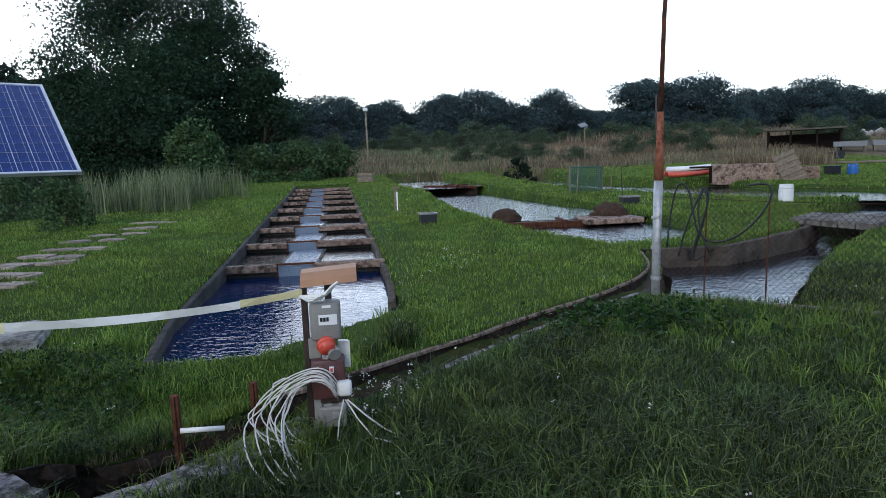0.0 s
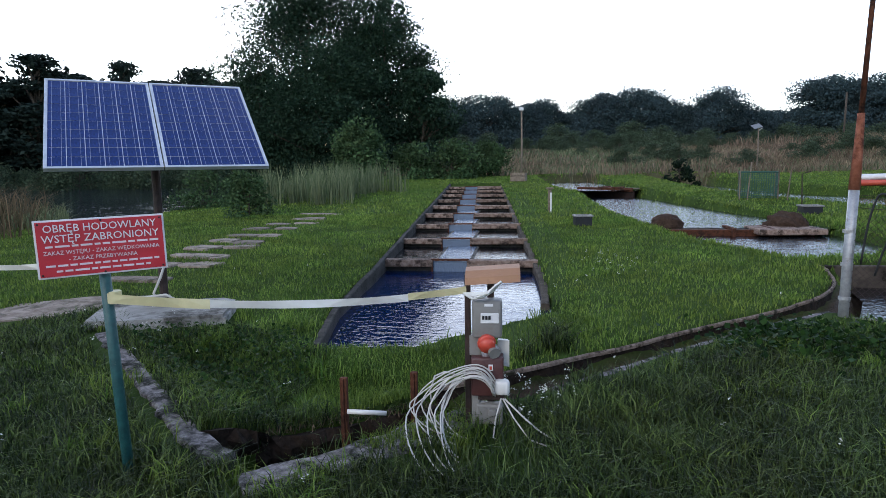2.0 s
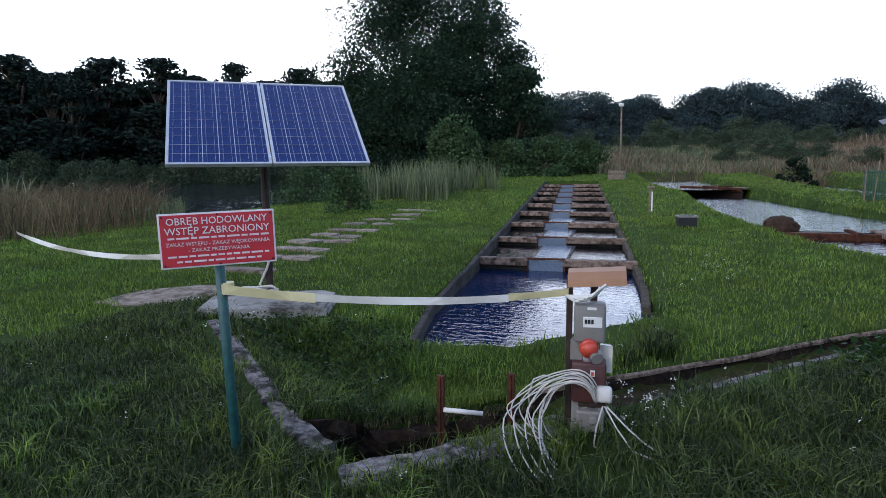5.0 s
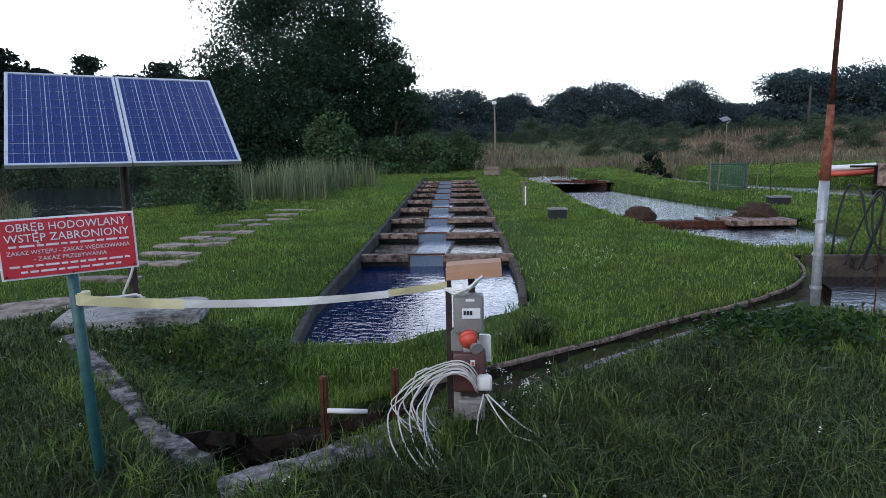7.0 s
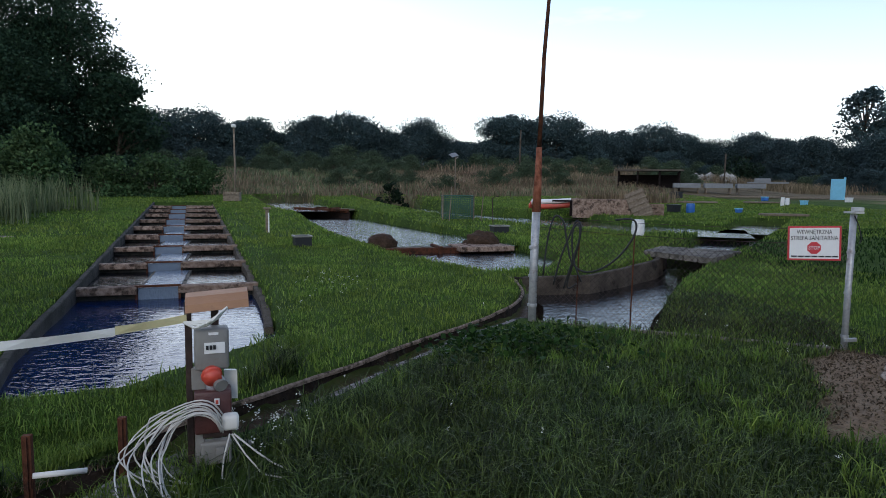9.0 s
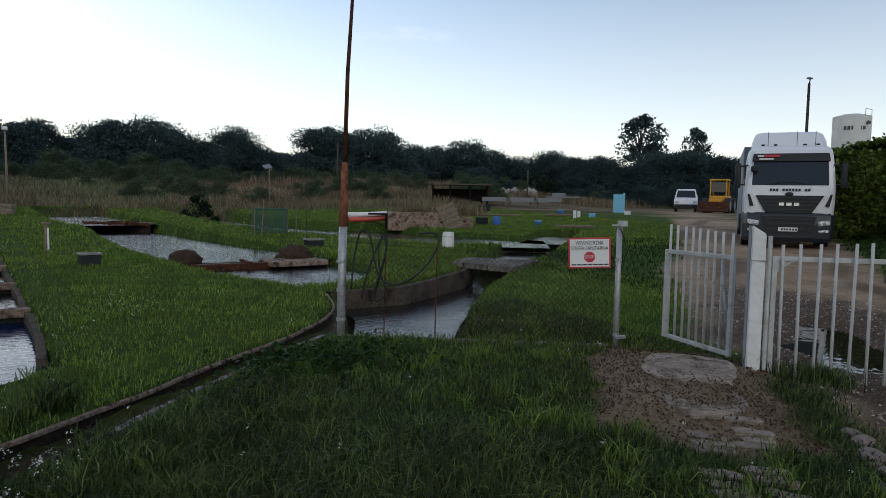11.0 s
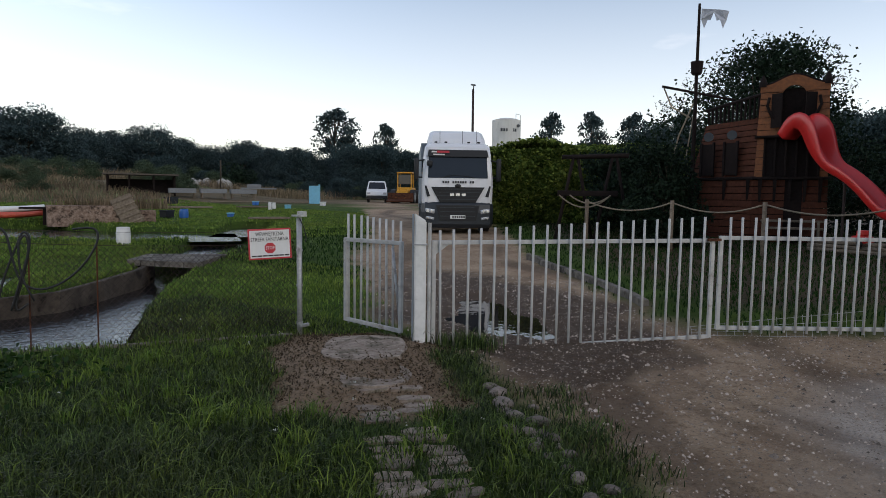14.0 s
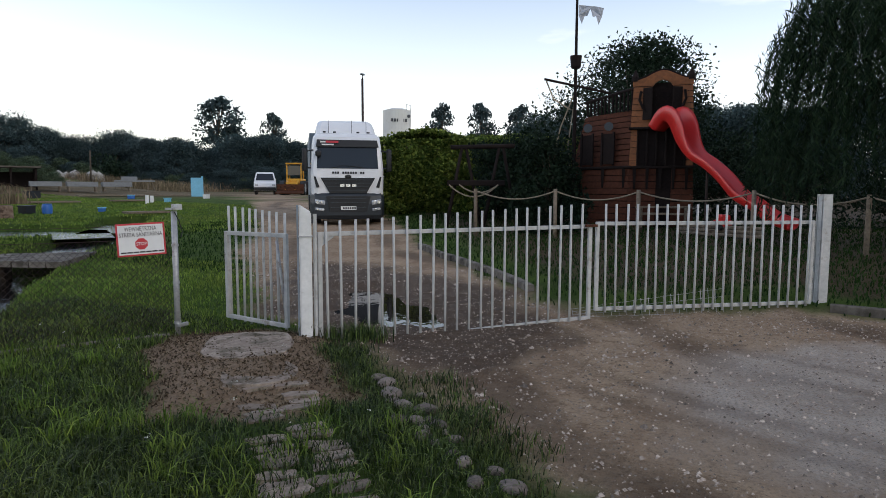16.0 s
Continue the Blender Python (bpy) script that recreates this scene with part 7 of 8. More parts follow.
def van():
    t = thing("van", 45.8, 38.9, spot(45.8, 38.9), -50, "small white van with an open load bed, parked far off", "van")
    bm = bmesh.new()
    loft(bm, [[(-w, f, z), (w, f, z), (w, 2.0, z), (-w, 2.0, z)] for z, w, f in ((0.35, 0.95, 0.05), (0.75, 0.98, 0.0), (1.05, 0.97, 0.12), (1.3, 0.93, 0.55), (1.95, 0.80, 1.15), (2.05, 0.72, 1.3))])
    part("cab", bm, "truck_white", t, "white cab")
    bm = bmesh.new()
    slab_face(bm, [(-0.80, 0.50, 1.30), (0.80, 0.50, 1.30), (0.70, 1.06, 1.92), (-0.70, 1.06, 1.92)], 0.06)
    part("windscreen", bm, "dark_glass", t, "dark windscreen")
    bm = bmesh.new()
    box(bm, 0, -0.02, 0.52, 1.9, 0.1, 0.3, bevel=0.03)
    part("bumper", bm, "black_plastic", t)
    for s in (-1, 1):
        bm = bmesh.new()
        box(bm, s * 0.75, -0.01, 0.88, 0.3, 0.08, 0.18, bevel=0.03)
        part("headlight", bm, "lamp_glass", t)
        wheel(t, s * 0.82, 0.8, 0.33, 0.2)
        wheel(t, s * 0.82, 4.0, 0.33, 0.2)
    bm = bmesh.new()
    box(bm, 0, 3.6, 0.95, 1.95, 3.0, 0.1)
    for s in (-1, 1):
        box(bm, s * 0.95, 3.6, 1.25, 0.05, 3.0, 0.5)
    part("load_bed", bm, "sign_white", t, "low white load bed")


van()


def loader():
    t = thing("wheel_loader", 43.4, 34.0, spot(43.4, 34), -62, "yellow wheel loader with a raised cab frame", "loader")
    bm = bmesh.new()
    box(bm, 0, 2.2, 1.0, 1.3, 2.4, 0.8, bevel=0.08)
    box(bm, 0, 0.6, 0.85, 1.0, 1.2, 0.5, bevel=0.06)
    part("body", bm, "yellow_paint", t, "yellow steel body")
    bm = bmesh.new()
    for x in (-0.6, 0.6):
        for y in (1.2, 2.4):
            box(bm, x, y, 1.95, 0.09, 0.09, 1.4)
    box(bm, 0, 1.8, 2.68, 1.4, 1.5, 0.12, bevel=0.03)
    part("cab_frame", bm, "yellow_paint", t)
    bm = bmesh.new()
    box(bm, 0, 1.8, 2.1, 1.12, 1.1, 0.8)
    part("cab_glass", bm, "dark_glass", t)
    for s in (-1, 1):
        bm = bmesh.new()
        tube(bm, [(s * 0.4, 0.9, 1.2), (s * 0.4, 0.0, 0.9), (s * 0.4, -0.7, 0.4)], 0.1, 6)
        part("lift_arm", bm, "yellow_paint", t)
        wheel(t, s * 0.85, 0.6, 0.6, 0.4)
        wheel(t, s * 0.85, 2.7, 0.6, 0.4)
    bm = bmesh.new()
    loft(bm, [[(x, -0.6, 0.15), (x, -1.3, 0.1), (x, -1.35, 0.2), (x, -0.75, 0.35), (x, -0.7, 0.9), (x, -0.55, 0.9)] for x in (-1.1, 1.1)])
    part("bucket", bm, "rust", t, "rusty bucket")


loader()

# ---- gas tank and lamp poles ----
t = thing("gas_tank", 48.3, 26.6, spot(48.3, 26.6), -45, "tall white weathered gas storage tank", "tank")
bm = bmesh.new()
tube(bm, [(0, 0, 0.6), (0, 0, 7.0), (0, 0, 7.15), (0, 0, 7.32)], 1.22, 28)
for v in bm.verts:
    if v.co.z > 7.2:
        v.co.x *= 0.5
        v.co.y *= 0.5
part("vessel", bm, "tank_white", t, "white cylinder with rain streaks")
for a in range(3):
    bm = bmesh.new()
    tube(bm, [(1.0 * math.cos(a * 2.1), 1.0 * math.sin(a * 2.1), 0), (1.0 * math.cos(a * 2.1), 1.0 * math.sin(a * 2.1), 0.8)], 0.09, 8)
    part("leg", bm, "galvanised", t)
bars(t, [(-0.75 + 0.24 * i, 6.25 + 0.0 * i, 0.17, 0.26) for i in range(6)], "truck_grey", -1.19, "print_bar")
bm = bmesh.new()
tube(bm, [(0.72, -1.06, 6.62), (0.72, -1.12, 6.62)], 0.14, 14)
part("emblem", bm, "truck_grey", t, "plain dark ring")
bm = bmesh.new()
tube(bm, [(0.5, -1.1, 7.1), (0.5, -1.1, 7.6), (1.1, -0.4, 7.6), (1.1, -0.4, 7.1)], 0.025, 6)
part("railing", bm, "galvanised", t)


def lamp_pole(name, x, y, h, r, label, head=0, mat="wood"):
    t = thing(name, x, y, spot(x, y), 0, label, "lamp")
    bm = bmesh.new()
    tube(bm, [(0, 0, -0.3), (0.02, 0, h * 0.5), (0, 0, h)], r, 8, r * 0.7)
    part("pole", bm, mat, t, smooth=True)
    if head == 0:
        bm = bmesh.new()
        box(bm, 0, -0.05, h + 0.06, 0.22, 0.18, 0.16, bevel=0.02)
        part("lamp_head", bm, "sign_white", t, "pale floodlight head")
        bm = bmesh.new()
        box(bm, 0.0, -0.15, h + 0.05, 0.15, 0.02, 0.1)
        part("lamp_glass", bm, "lamp_glass", t)
    elif head == 1:
        bm = bmesh.new()
        box(bm, 0, 0, 0, 0.5, 0.4, 0.03)
        bmesh.ops.transform(bm, matrix=pose(-0.1, 0, h + 0.1, 32, -14, 20), verts=bm.verts)
        part("solar_plate", bm, "tank_grey", t, "small tilted solar plate")
        bm = bmesh.new()
        tube(bm, [(0, 0, h - 0.15), (0.16, -0.1, h - 0.02)], 0.03, 6)
        part("bracket", bm, "galvanised", t)
    else:
        bm = bmesh.new()
        tube(bm, [(0, 0, h - 0.1), (-0.1, -0.1, h + 0.12), (-0.35, -0.25, h + 0.2)], 0.035, 6)
        part("lamp_arm", bm, mat, t)
        bm = bmesh.new()
        box(bm, -0.45, -0.3, h + 0.2, 0.4, 0.2, 0.1, bevel=0.03)
        part("lamp_head", bm, "tank_grey", t)


lamp_pole("lamp_post", -3.5, 36.0, 3.75, 0.06, "thin wooden pole with a white floodlight")
lamp_pole("lamp_post", 9.4, 39.0, 2.5, 0.05, "thin pole with a small solar lamp", 1)
lamp_pole("street_lamp", 38.4, 23.8, 8.2, 0.11, "tall dark lamp post beside the drive", 2, "dark_steel")
for x, y, h in ((23.5, 67, 5.0), (47, 64, 3.6)):
    bm = bmesh.new()
    tube(bm, [(x, y, spot(x, y) - 0.3), (x + 0.05, y, spot(x, y) + h)], 0.09, 7)
    tagged(part("wooden_pole", bm, "bark", smooth=True), "bare wooden pole standing in the meadow", "pole", "poles of the meadow")


# ---- play ship with its slide ----
def play_ship():
    gz = spot(20.7, 2.0)
    t = thing("play_ship", 20.65, 2.05, gz, -83.7, "wooden pirate play ship with an orange-brown tower", "playhouse")

    def boards(parent, quad, rows, mat, name="plank", proud=0.012):
        """Horizontal boards over a quad given bottom-left, bottom-right, top-right, top-left."""
        bl, br, tr, tl = (Vector(q) for q in quad)
        nrm = (br - bl).cross(tl - bl).normalized()
        for i in range(rows):
            a, b = i / rows, (i + 1) / rows - 0.012
            c = [bl.lerp(tl, a), br.lerp(tr, a), br.lerp(tr, b), bl.lerp(tl, b)]
            bm = bmesh.new()
            f = [bm.verts.new(q + nrm * (proud if j < 2 else proud * 0.2)) for j, q in enumerate(c)]
            g = [bm.verts.new(q - nrm * 0.025) for q in c]
            bm.faces.new(f)
            bm.faces.new(g[::-1])
            for j in range(4):
                bm.faces.new((f[j], g[j], g[(j + 1) % 4], f[(j + 1) % 4]))
            part(name, bm, mat, parent)

    A, B = (-0.87, 0.0), (-2.95, 1.3)            # foot of the hull side
    hull = new("hull")
    hull.parent = t
    boards(hull, [(B[0] - 0.25, B[1] + 0.05, 0.0), (A[0] - 0.12, A[1] - 0.05, 0.0), (A[0], A[1], 1.8), (B[0] + 0.12, B[1], 1.8)], 9, "plank_red")
    boards(hull, [(B[0] + 0.16, B[1], 1.86), (A[0] + 0.0, A[1], 1.86), (A[0] + 0.1, A[1] + 0.05, 3.6), (B[0] + 0.55, B[1] + 0.05, 3.55)], 10, "plank_red")
    bm = bmesh.new()
    tube(bm, [(A[0], A[1] - 0.04, 1.83), (B[0] + 0.1, B[1] - 0.04, 1.83)], 0.05, 6)
    part("ledge", bm, "dark_wood", hull)
    for k in range(2):
        for j, u in enumerate((0.22, 0.55)):
            w = new("window")
            w.parent = hull
            x0, y0 = A[0] + (B[0] - A[0]) * (0.12 + u), A[1] + (B[1] - A[1]) * (0.12 + u)
            if k:
                bm = bmesh.new()
                box(bm, 0, 0, 0, 0.42, 0.05, 0.95)
                bmesh.ops.transform(bm, matrix=pose(x0, y0 - 0.06, 2.42, 0, 0, -32), verts=bm.verts)
                part("pane", bm, "dark_wood", w, "dark window")
                for s in (-0.22, 0.22):
                    bm = bmesh.new()
                    box(bm, s, -0.04, 0, 0.07, 0.06, 1.05, bevel=0.015)
                    bmesh.ops.transform(bm, matrix=pose(x0, y0 - 0.06, 2.42, 0, 0, -32), verts=bm.verts)
                    part("shutter", bm, "dark_wood", w)
            else:
                bm = bmesh.new()
                tube(bm, [(x0, y0 - 0.08, 3.12), (x0, y0 - 0.12, 3.12)], 0.14, 14)
                part("porthole", bm, "truck_grey", w, "blue-grey round porthole")
    for u in (0.1, 0.42, 0.8):
        x0, y0 = A[0] + (B[0] - A[0]) * u, A[1] + (B[1] - A[1]) * u
        bm = bmesh.new()
        loft(bm, [[(x0 - 0.05, y0 - 0.10, 1.8), (x0 + 0.05, y0 - 0.10, 1.8), (x0 + 0.05, y0 + 0.02, 1.8), (x0 - 0.05, y0 + 0.02, 1.8)], [(x0 - 0.03, y0 - 0.06, 1.2), (x0 + 0.03, y0 - 0.06, 1.2), (x0 + 0.03, y0 + 0.02, 1.2), (x0 - 0.03, y0 + 0.02, 1.2)]])
        part("bracket", bm, "dark_wood", hull)
    rail = new("bulwark")
    rail.parent = t
    bm = bmesh.new()
    tube(bm, [(A[0] + 0.05, A[1] + 0.05, 4.22), (B[0] + 0.55, B[1] + 0.05, 4.0)], 0.05, 6)
    part("handrail", bm, "dark_wood", rail)
    for i in range(13):
        u = (i + 0.5) / 13
        x0, y0 = A[0] + 0.05 + (B[0] + 0.5 - A[0]) * u, A[1] + 0.05 + (B[1] - A[1]) * u
        bm = bmesh.new()
        tube(bm, [(x0, y0, 3.55), (x0, y0, 3.72), (x0, y0, 3.82), (x0, y0, 3.95), (x0, y0, 4.18 - 0.2 * u)], 0.035, 6)
        part("baluster", bm, "dark_wood", rail)
    # tower
    tw = new("tower")
    tw.parent = t
    boards(tw, [(-0.98, -0.06, 0.0), (-0.12, -0.06, 0.0), (-0.12, 0, 1.8), (-0.92, 0, 1.8)], 9, "plank_red")
    boards(tw, [(0.32, -0.06, 0.0), (0.98, -0.06, 0.0), (0.92, 0, 1.8), (0.32, 0, 1.8)], 9, "plank_red")
    bm = bmesh.new()
    box(bm, 0.1, 0.03, 0.85, 0.42, 0.04, 1.7)
    part("doorway", bm, "dark_wood", tw, "dark low doorway")
    boards(tw, [(-0.92, 0, 1.86), (-0.70, 0, 1.86), (-0.68, 0, 3.0), (-0.88, 0, 3.0)], 6, "plank_orange")
    boards(tw, [(0.72, 0, 1.86), (0.92, 0, 1.86), (0.88, 0, 3.0), (0.70, 0, 3.0)], 6, "plank_orange")
    boards(tw, [(-0.9, -0.05, 3.02), (-0.33, -0.05, 3.02), (-0.32, -0.05, 4.25), (-0.84, -0.05, 4.25)], 7, "plank_orange")
    boards(tw, [(0.33, -0.05, 3.02), (0.9, -0.05, 3.02), (0.84, -0.05, 4.25), (0.32, -0.05, 4.25)], 7, "plank_orange")
    bm = bmesh.new()
    arch = [(-0.86, 4.25)] + [(-0.86 + 1.72 * i / 16, 4.40 + 0.30 * math.exp(-((i - 8) / 4.6) ** 2)) for i in range(17)] + [(0.86, 4.25), (0.32, 4.25)] + [(0.32 * math.cos(a), 4.1 + 0.32 * math.sin(a)) for a in (math.pi * i / 8 for i in range(1, 8))] + [(-0.32, 4.25)]
    extrude_outline(bm, [(x, z) for x, z in arch], 0.0, 0.08, pose(0, 0.0, 0, 90))
    part("gable", bm, "plank_orange", tw, "orange-brown curved gable")
    bm = bmesh.new()
    tube(bm, [(-0.92, -0.05, 4.36)] + [(-0.86 + 1.72 * i / 16, -0.05, 4.42 + 0.30 * math.exp(-((i - 8) / 4.6) ** 2)) for i in range(17)] + [(0.92, -0.05, 4.36)], 0.035, 6)
    part("gable_trim", bm, "dark_wood", tw)
    for z, w in ((1.83, 1.95), (3.0, 1.9)):
        bm = bmesh.new()
        box(bm, 0, -0.06, z, w, 0.12, 0.07, bevel=0.015)
        part("ledge", bm, "dark_wood", tw)
    bm = bmesh.new()
    box(bm, 0, 0.08, 2.43, 1.4, 0.04, 1.1)
    part("window_pane", bm, "dark_wood", tw, "dark window band")
    for i in range(6):
        bm = bmesh.new()
        box(bm, -0.68 + 0.272 * i, -0.02, 2.43, 0.05, 0.08, 1.12, bevel=0.01)
        part("mullion", bm, "dark_wood", tw)
    for i in range(5):
        bm = bmesh.new()
        x0 = -0.75 + 0.375 * i
        loft(bm, [[(x0 - 0.05, -0.16, 1.8), (x0 + 0.05, -0.16, 1.8), (x0 + 0.05, 0.0, 1.8), (x0 - 0.05, 0.0, 1.8)], [(x0 - 0.03, -0.08, 1.15), (x0 + 0.03, -0.08, 1.15), (x0 + 0.03, 0.0, 1.15), (x0 - 0.03, 0.0, 1.15)]])
        part("bracket", bm, "dark_wood", tw)
    for s in (-1, 1):
        bm = bmesh.new()
        box(bm, 0, 0, 0, 0.3, 0.035, 0.95)
        bmesh.ops.transform(bm, matrix=pose(s * 0.42, -0.12, 3.72, 0, 0, s * 28), verts=bm.verts)
        part("door_leaf", bm, "dark_wood", tw, "dark open door leaf")
        bm = bmesh.new()
        tube(bm, [(s * 0.62, -0.08, 4.1), (s * 0.66, -0.1, 3.85), (s * 0.56, -0.1, 3.6), (s * 0.46, -0.08, 3.5)], 0.04, 6)
        part("scroll", bm, "dark_wood", tw)
        bm = bmesh.new()
        tube(bm, [(s * 0.80, -0.02, 4.4), (s * 0.80, -0.02, 4.5), (s * 0.80, -0.02, 4.52), (s * 0.80, -0.02, 4.74)], 0.11, 10)
        for v in bm.verts:
            if v.co.z > 4.6:
                v.co.x, v.co.y = s * 0.80 + (v.co.x - s * 0.80) * 0.15, -0.02 + (v.co.y + 0.02) * 0.15
        part("lantern", bm, "dark_wood", tw, "dark pointed lantern")
    bm = bmesh.new()
    box(bm, 0, 1.0, 2.2, 1.7, 1.8, 4.3)
    part("tower_core", bm, "dark_wood", tw)
    for i in range(4):
        bm = bmesh.new()
        box(bm, -0.2 + 0.15 * i, 0.0, 3.95, 0.03, 0.03, 0.5)
        part("baluster", bm, "dark_wood", tw)
    bm = bmesh.new()
    extrude_outline(bm, [(-0.9, 0.25), (0.8, 0.25), (0.8, 1.9), (-2.0, 2.4), (-2.2, 1.5)], 0.05, 3.5)
    part("hull_core", bm, "dark_wood", hull)
    for i, z in enumerate((0.62, 0.42, 0.15)):
        bm = bmesh.new()
        box(bm, 0.12, -0.25 - 0.12 * i, z, 1.6 - 0.1 * i, 0.14, 0.06, bevel=0.01)
        part("bench_board", bm, "wood", t, "grey weathered board")
    for x in (-0.5, 0.75):
        bm = bmesh.new()
        box(bm, x, -0.35, 0.3, 0.06, 0.4, 0.6)
        part("bench_leg", bm, "wood", t)
    # mast and rigging
    mast = new("mast")
    mast.parent = t
    mx, my = -2.7, 0.8
    bm = bmesh.new()
    tube(bm, [(mx, my, 0.0), (mx, my, 7.2)], 0.075, 8, 0.04)
    part("spar", bm, "dark_wood", mast, "tall dark mast")
    bm = bmesh.new()
    tube(bm, [(mx - 1.0, my - 0.1, 4.75), (mx + 1.1, my + 0.3, 4.25)], 0.04, 6)
    part("yard", bm, "dark_wood", mast)
    bm = bmesh.new()
    tube(bm, [(mx, my, 5.05), (mx, my, 5.1), (mx, my, 5.45)], 0.13, 10, 0.19)
    part("crow_nest", bm, "dark_wood", mast, "dark barrel-shaped lookout")
    bm = bmesh.new()
    tube(bm, [(mx - 0.95, my, 4.7), (mx - 0.7, my, 4.1), (mx - 0.15, my, 3.75)], 0.025, 5)
    tube(bm, [(mx - 0.05, my, 4.2), (mx - 0.45, my, 3.2), (mx - 0.7, my, 2.1)], 0.025, 5)
    tube(bm, [(mx - 0.0, my, 4.2), (mx - 0.2, my, 2.6), (mx - 0.1, my, 1.4)], 0.02, 5)
    part("rope", bm, "rope", mast)
    bm = bmesh.new()
    top, low = [], []
    for i in range(9):
        u = i / 8
        yy = my + 0.05 * math.sin(u * 7)
        top.append((mx + 0.06 + 0.78 * u, yy, 7.05 - 0.16 * u))
        low.append((mx + 0.06 + 0.72 * u, yy, 6.72 - 0.10 * u - (0.26 if i % 4 == 1 or i == 7 else 0.0) + (0.22 if i in (4, 5) else 0)))
    slab_face(bm, top + low[::-1], 0.006)
    part("flag", bm, "flag_cloth", mast, "torn grey flag")


play_ship()


def slide():
    """A red chute swept down from the tower to the lawn."""
    pts = [Vector(q) for q in ((20.45, 2.08, 3.34), (20.22, 1.84, 3.60), (20.0, 1.62, 3.47), (19.76, 1.36, 2.90), (19.50, 1.05, 2.47), (19.20, 0.66, 2.20), (18.92, 0.28, 1.84), (18.62, -0.12, 1.36), (18.36, -0.47, 1.14), (18.05, -0.92, 0.80), (17.75, -1.34, 0.64))]
    out = []
    for i in range(len(pts) - 1):
        a, b, c, d = pts[max(i - 1, 0)], pts[i], pts[i + 1], pts[min(i + 2, len(pts) - 1)]
        for s in (0, 0.25, 0.5, 0.75):
            out.append(0.5 * ((2 * b) + (c - a) * s + (2 * a - 5 * b + 4 * c - d) * s * s + (3 * b - a - 3 * c + d) * s ** 3))
    out.append(pts[-1])
    t = thing("slide", 0, 0, 0, 0, "long wavy red plastic slide", "slide")
    bm = bmesh.new()
    rows = []
    prof = [(-0.31, 0.20), (-0.28, 0.23), (-0.24, 0.20), (-0.20, 0.04), (-0.13, 0.0), (0.13, 0.0), (0.20, 0.04), (0.24, 0.20), (0.28, 0.23), (0.31, 0.20), (0.24, 0.0), (0.15, -0.04), (-0.15, -0.04), (-0.24, 0.0)]
    for i, q in enumerate(out):
        d = (out[min(i + 1, len(out) - 1)] - out[max(i - 1, 0)]).normalized()
        s = Vector((-d.y, d.x, 0)).normalized()
        n_up = d.cross(s)
        if n_up.z < 0:
            n_up = -n_up
        k = 1.0 + 1.3 * math.exp(-((i - 9) / 5) ** 2)
        rows.append([bm.verts.new(q + s * u + n_up * v * (k if v > 0.1 else 1)) for u, v in prof])
    for a, b in zip(rows, rows[1:]):
        for j in range(len(prof)):
            bm.faces.new((a[j], a[(j + 1) % len(prof)], b[(j + 1) % len(prof)], b[j]))
    bm.faces.new(rows[0])
    bm.faces.new(rows[-1][::-1])
    part("chute", bm, "slide_red", t, "red moulded chute", True)
    for i, x in ((20, 0), (32, 0)):
        q = out[i]
        bm = bmesh.new()
        tube(bm, [(q.x, q.y, spot(q.x, q.y) - 0.1), (q.x, q.y, q.z - 0.03)], 0.035, 8)
        part("support", bm, "dark_steel", t)


slide()

# rope fence of the playground
posts = [(16.0, 6.2), (16.62, 4.2), (16.63, 2.1), (16.78, -0.48), (15.6, -2.56), (15.0, -5.2)]
tops = []
for x, y in posts:
    g = spot(x, y)
    bm = bmesh.new()
    tube(bm, [(0, 0, -0.2), (0, 0, 1.25)], 0.055, 8, 0.05)
    ob = tagged(part("rope_post", bm, "wood", smooth=True), "short round wooden post carrying a rope", "post", "rope posts of the playground")
    ob.location = (x, y, g)
    tops.append(Vector((x, y, g + 1.2)))
for a, b in zip(tops, tops[1:]):
    bm = bmesh.new()
    tube(bm, sag(a, b, 0.22), 0.02, 6)
    tagged(part("fence_rope", bm, "rope", smooth=True), "thick grey rope sagging between wooden posts", "rope", "ropes of the playground")
bm = bmesh.new()
for i in range(3):
    tube(bm, [(18.7, 1.35, 0.42 + 0.1 * i), (17.6, -0.75, 0.42 + 0.1 * i)], 0.05, 6)
tagged(part("sandbox_edge", bm, "wood"), "pale stacked timber edge of the sandpit", "sandpit")
t = thing("toy_car", 18.25, 0.2, spot(18.25, 0.2), 30, "small red plastic toy car on the sandpit edge", "toy")
bm = bmesh.new()
box(bm, 0, 0, 0.35, 0.5, 0.3, 0.18, bevel=0.05)
box(bm, -0.05, 0, 0.50, 0.25, 0.26, 0.16, bevel=0.05)
part("body", bm, "slide_red", t)
for sx in (-0.16, 0.16):
    for sy in (-0.15, 0.15):
        bm = bmesh.new()
        tube(bm, [(sx, sy - 0.03, 0.26), (sx, sy + 0.03, 0.26)], 0.09, 10)
        part("wheel", bm, "black_rubber", t)

# rustic swing frame among the shrubs
t = thing("swing_frame", 18.0, 6.8, spot(18, 6.8), -65, "rustic log swing frame hung with ropes", "swing")
# brown wood made darker in colour, as it stands in the shrubs' shade
for x in (-0.55, 0.55):
    for s in (-1, 1):
        bm = bmesh.new()
        tube(bm, [(x + s * 0.55, s * 0.25, -0.1), (x + s * 0.05, 0, 2.45)], 0.055, 7, 0.045)
        part("log", bm, "dark_wood", t, "bare brown log, darkened for the shrubs' shade", True)
bm = bmesh.new()
tube(bm, [(-0.95, 0, 2.4), (0.95, 0, 2.45)], 0.07, 7)
part("crossbeam", bm, "dark_wood", t, smooth=True)
bm = bmesh.new()
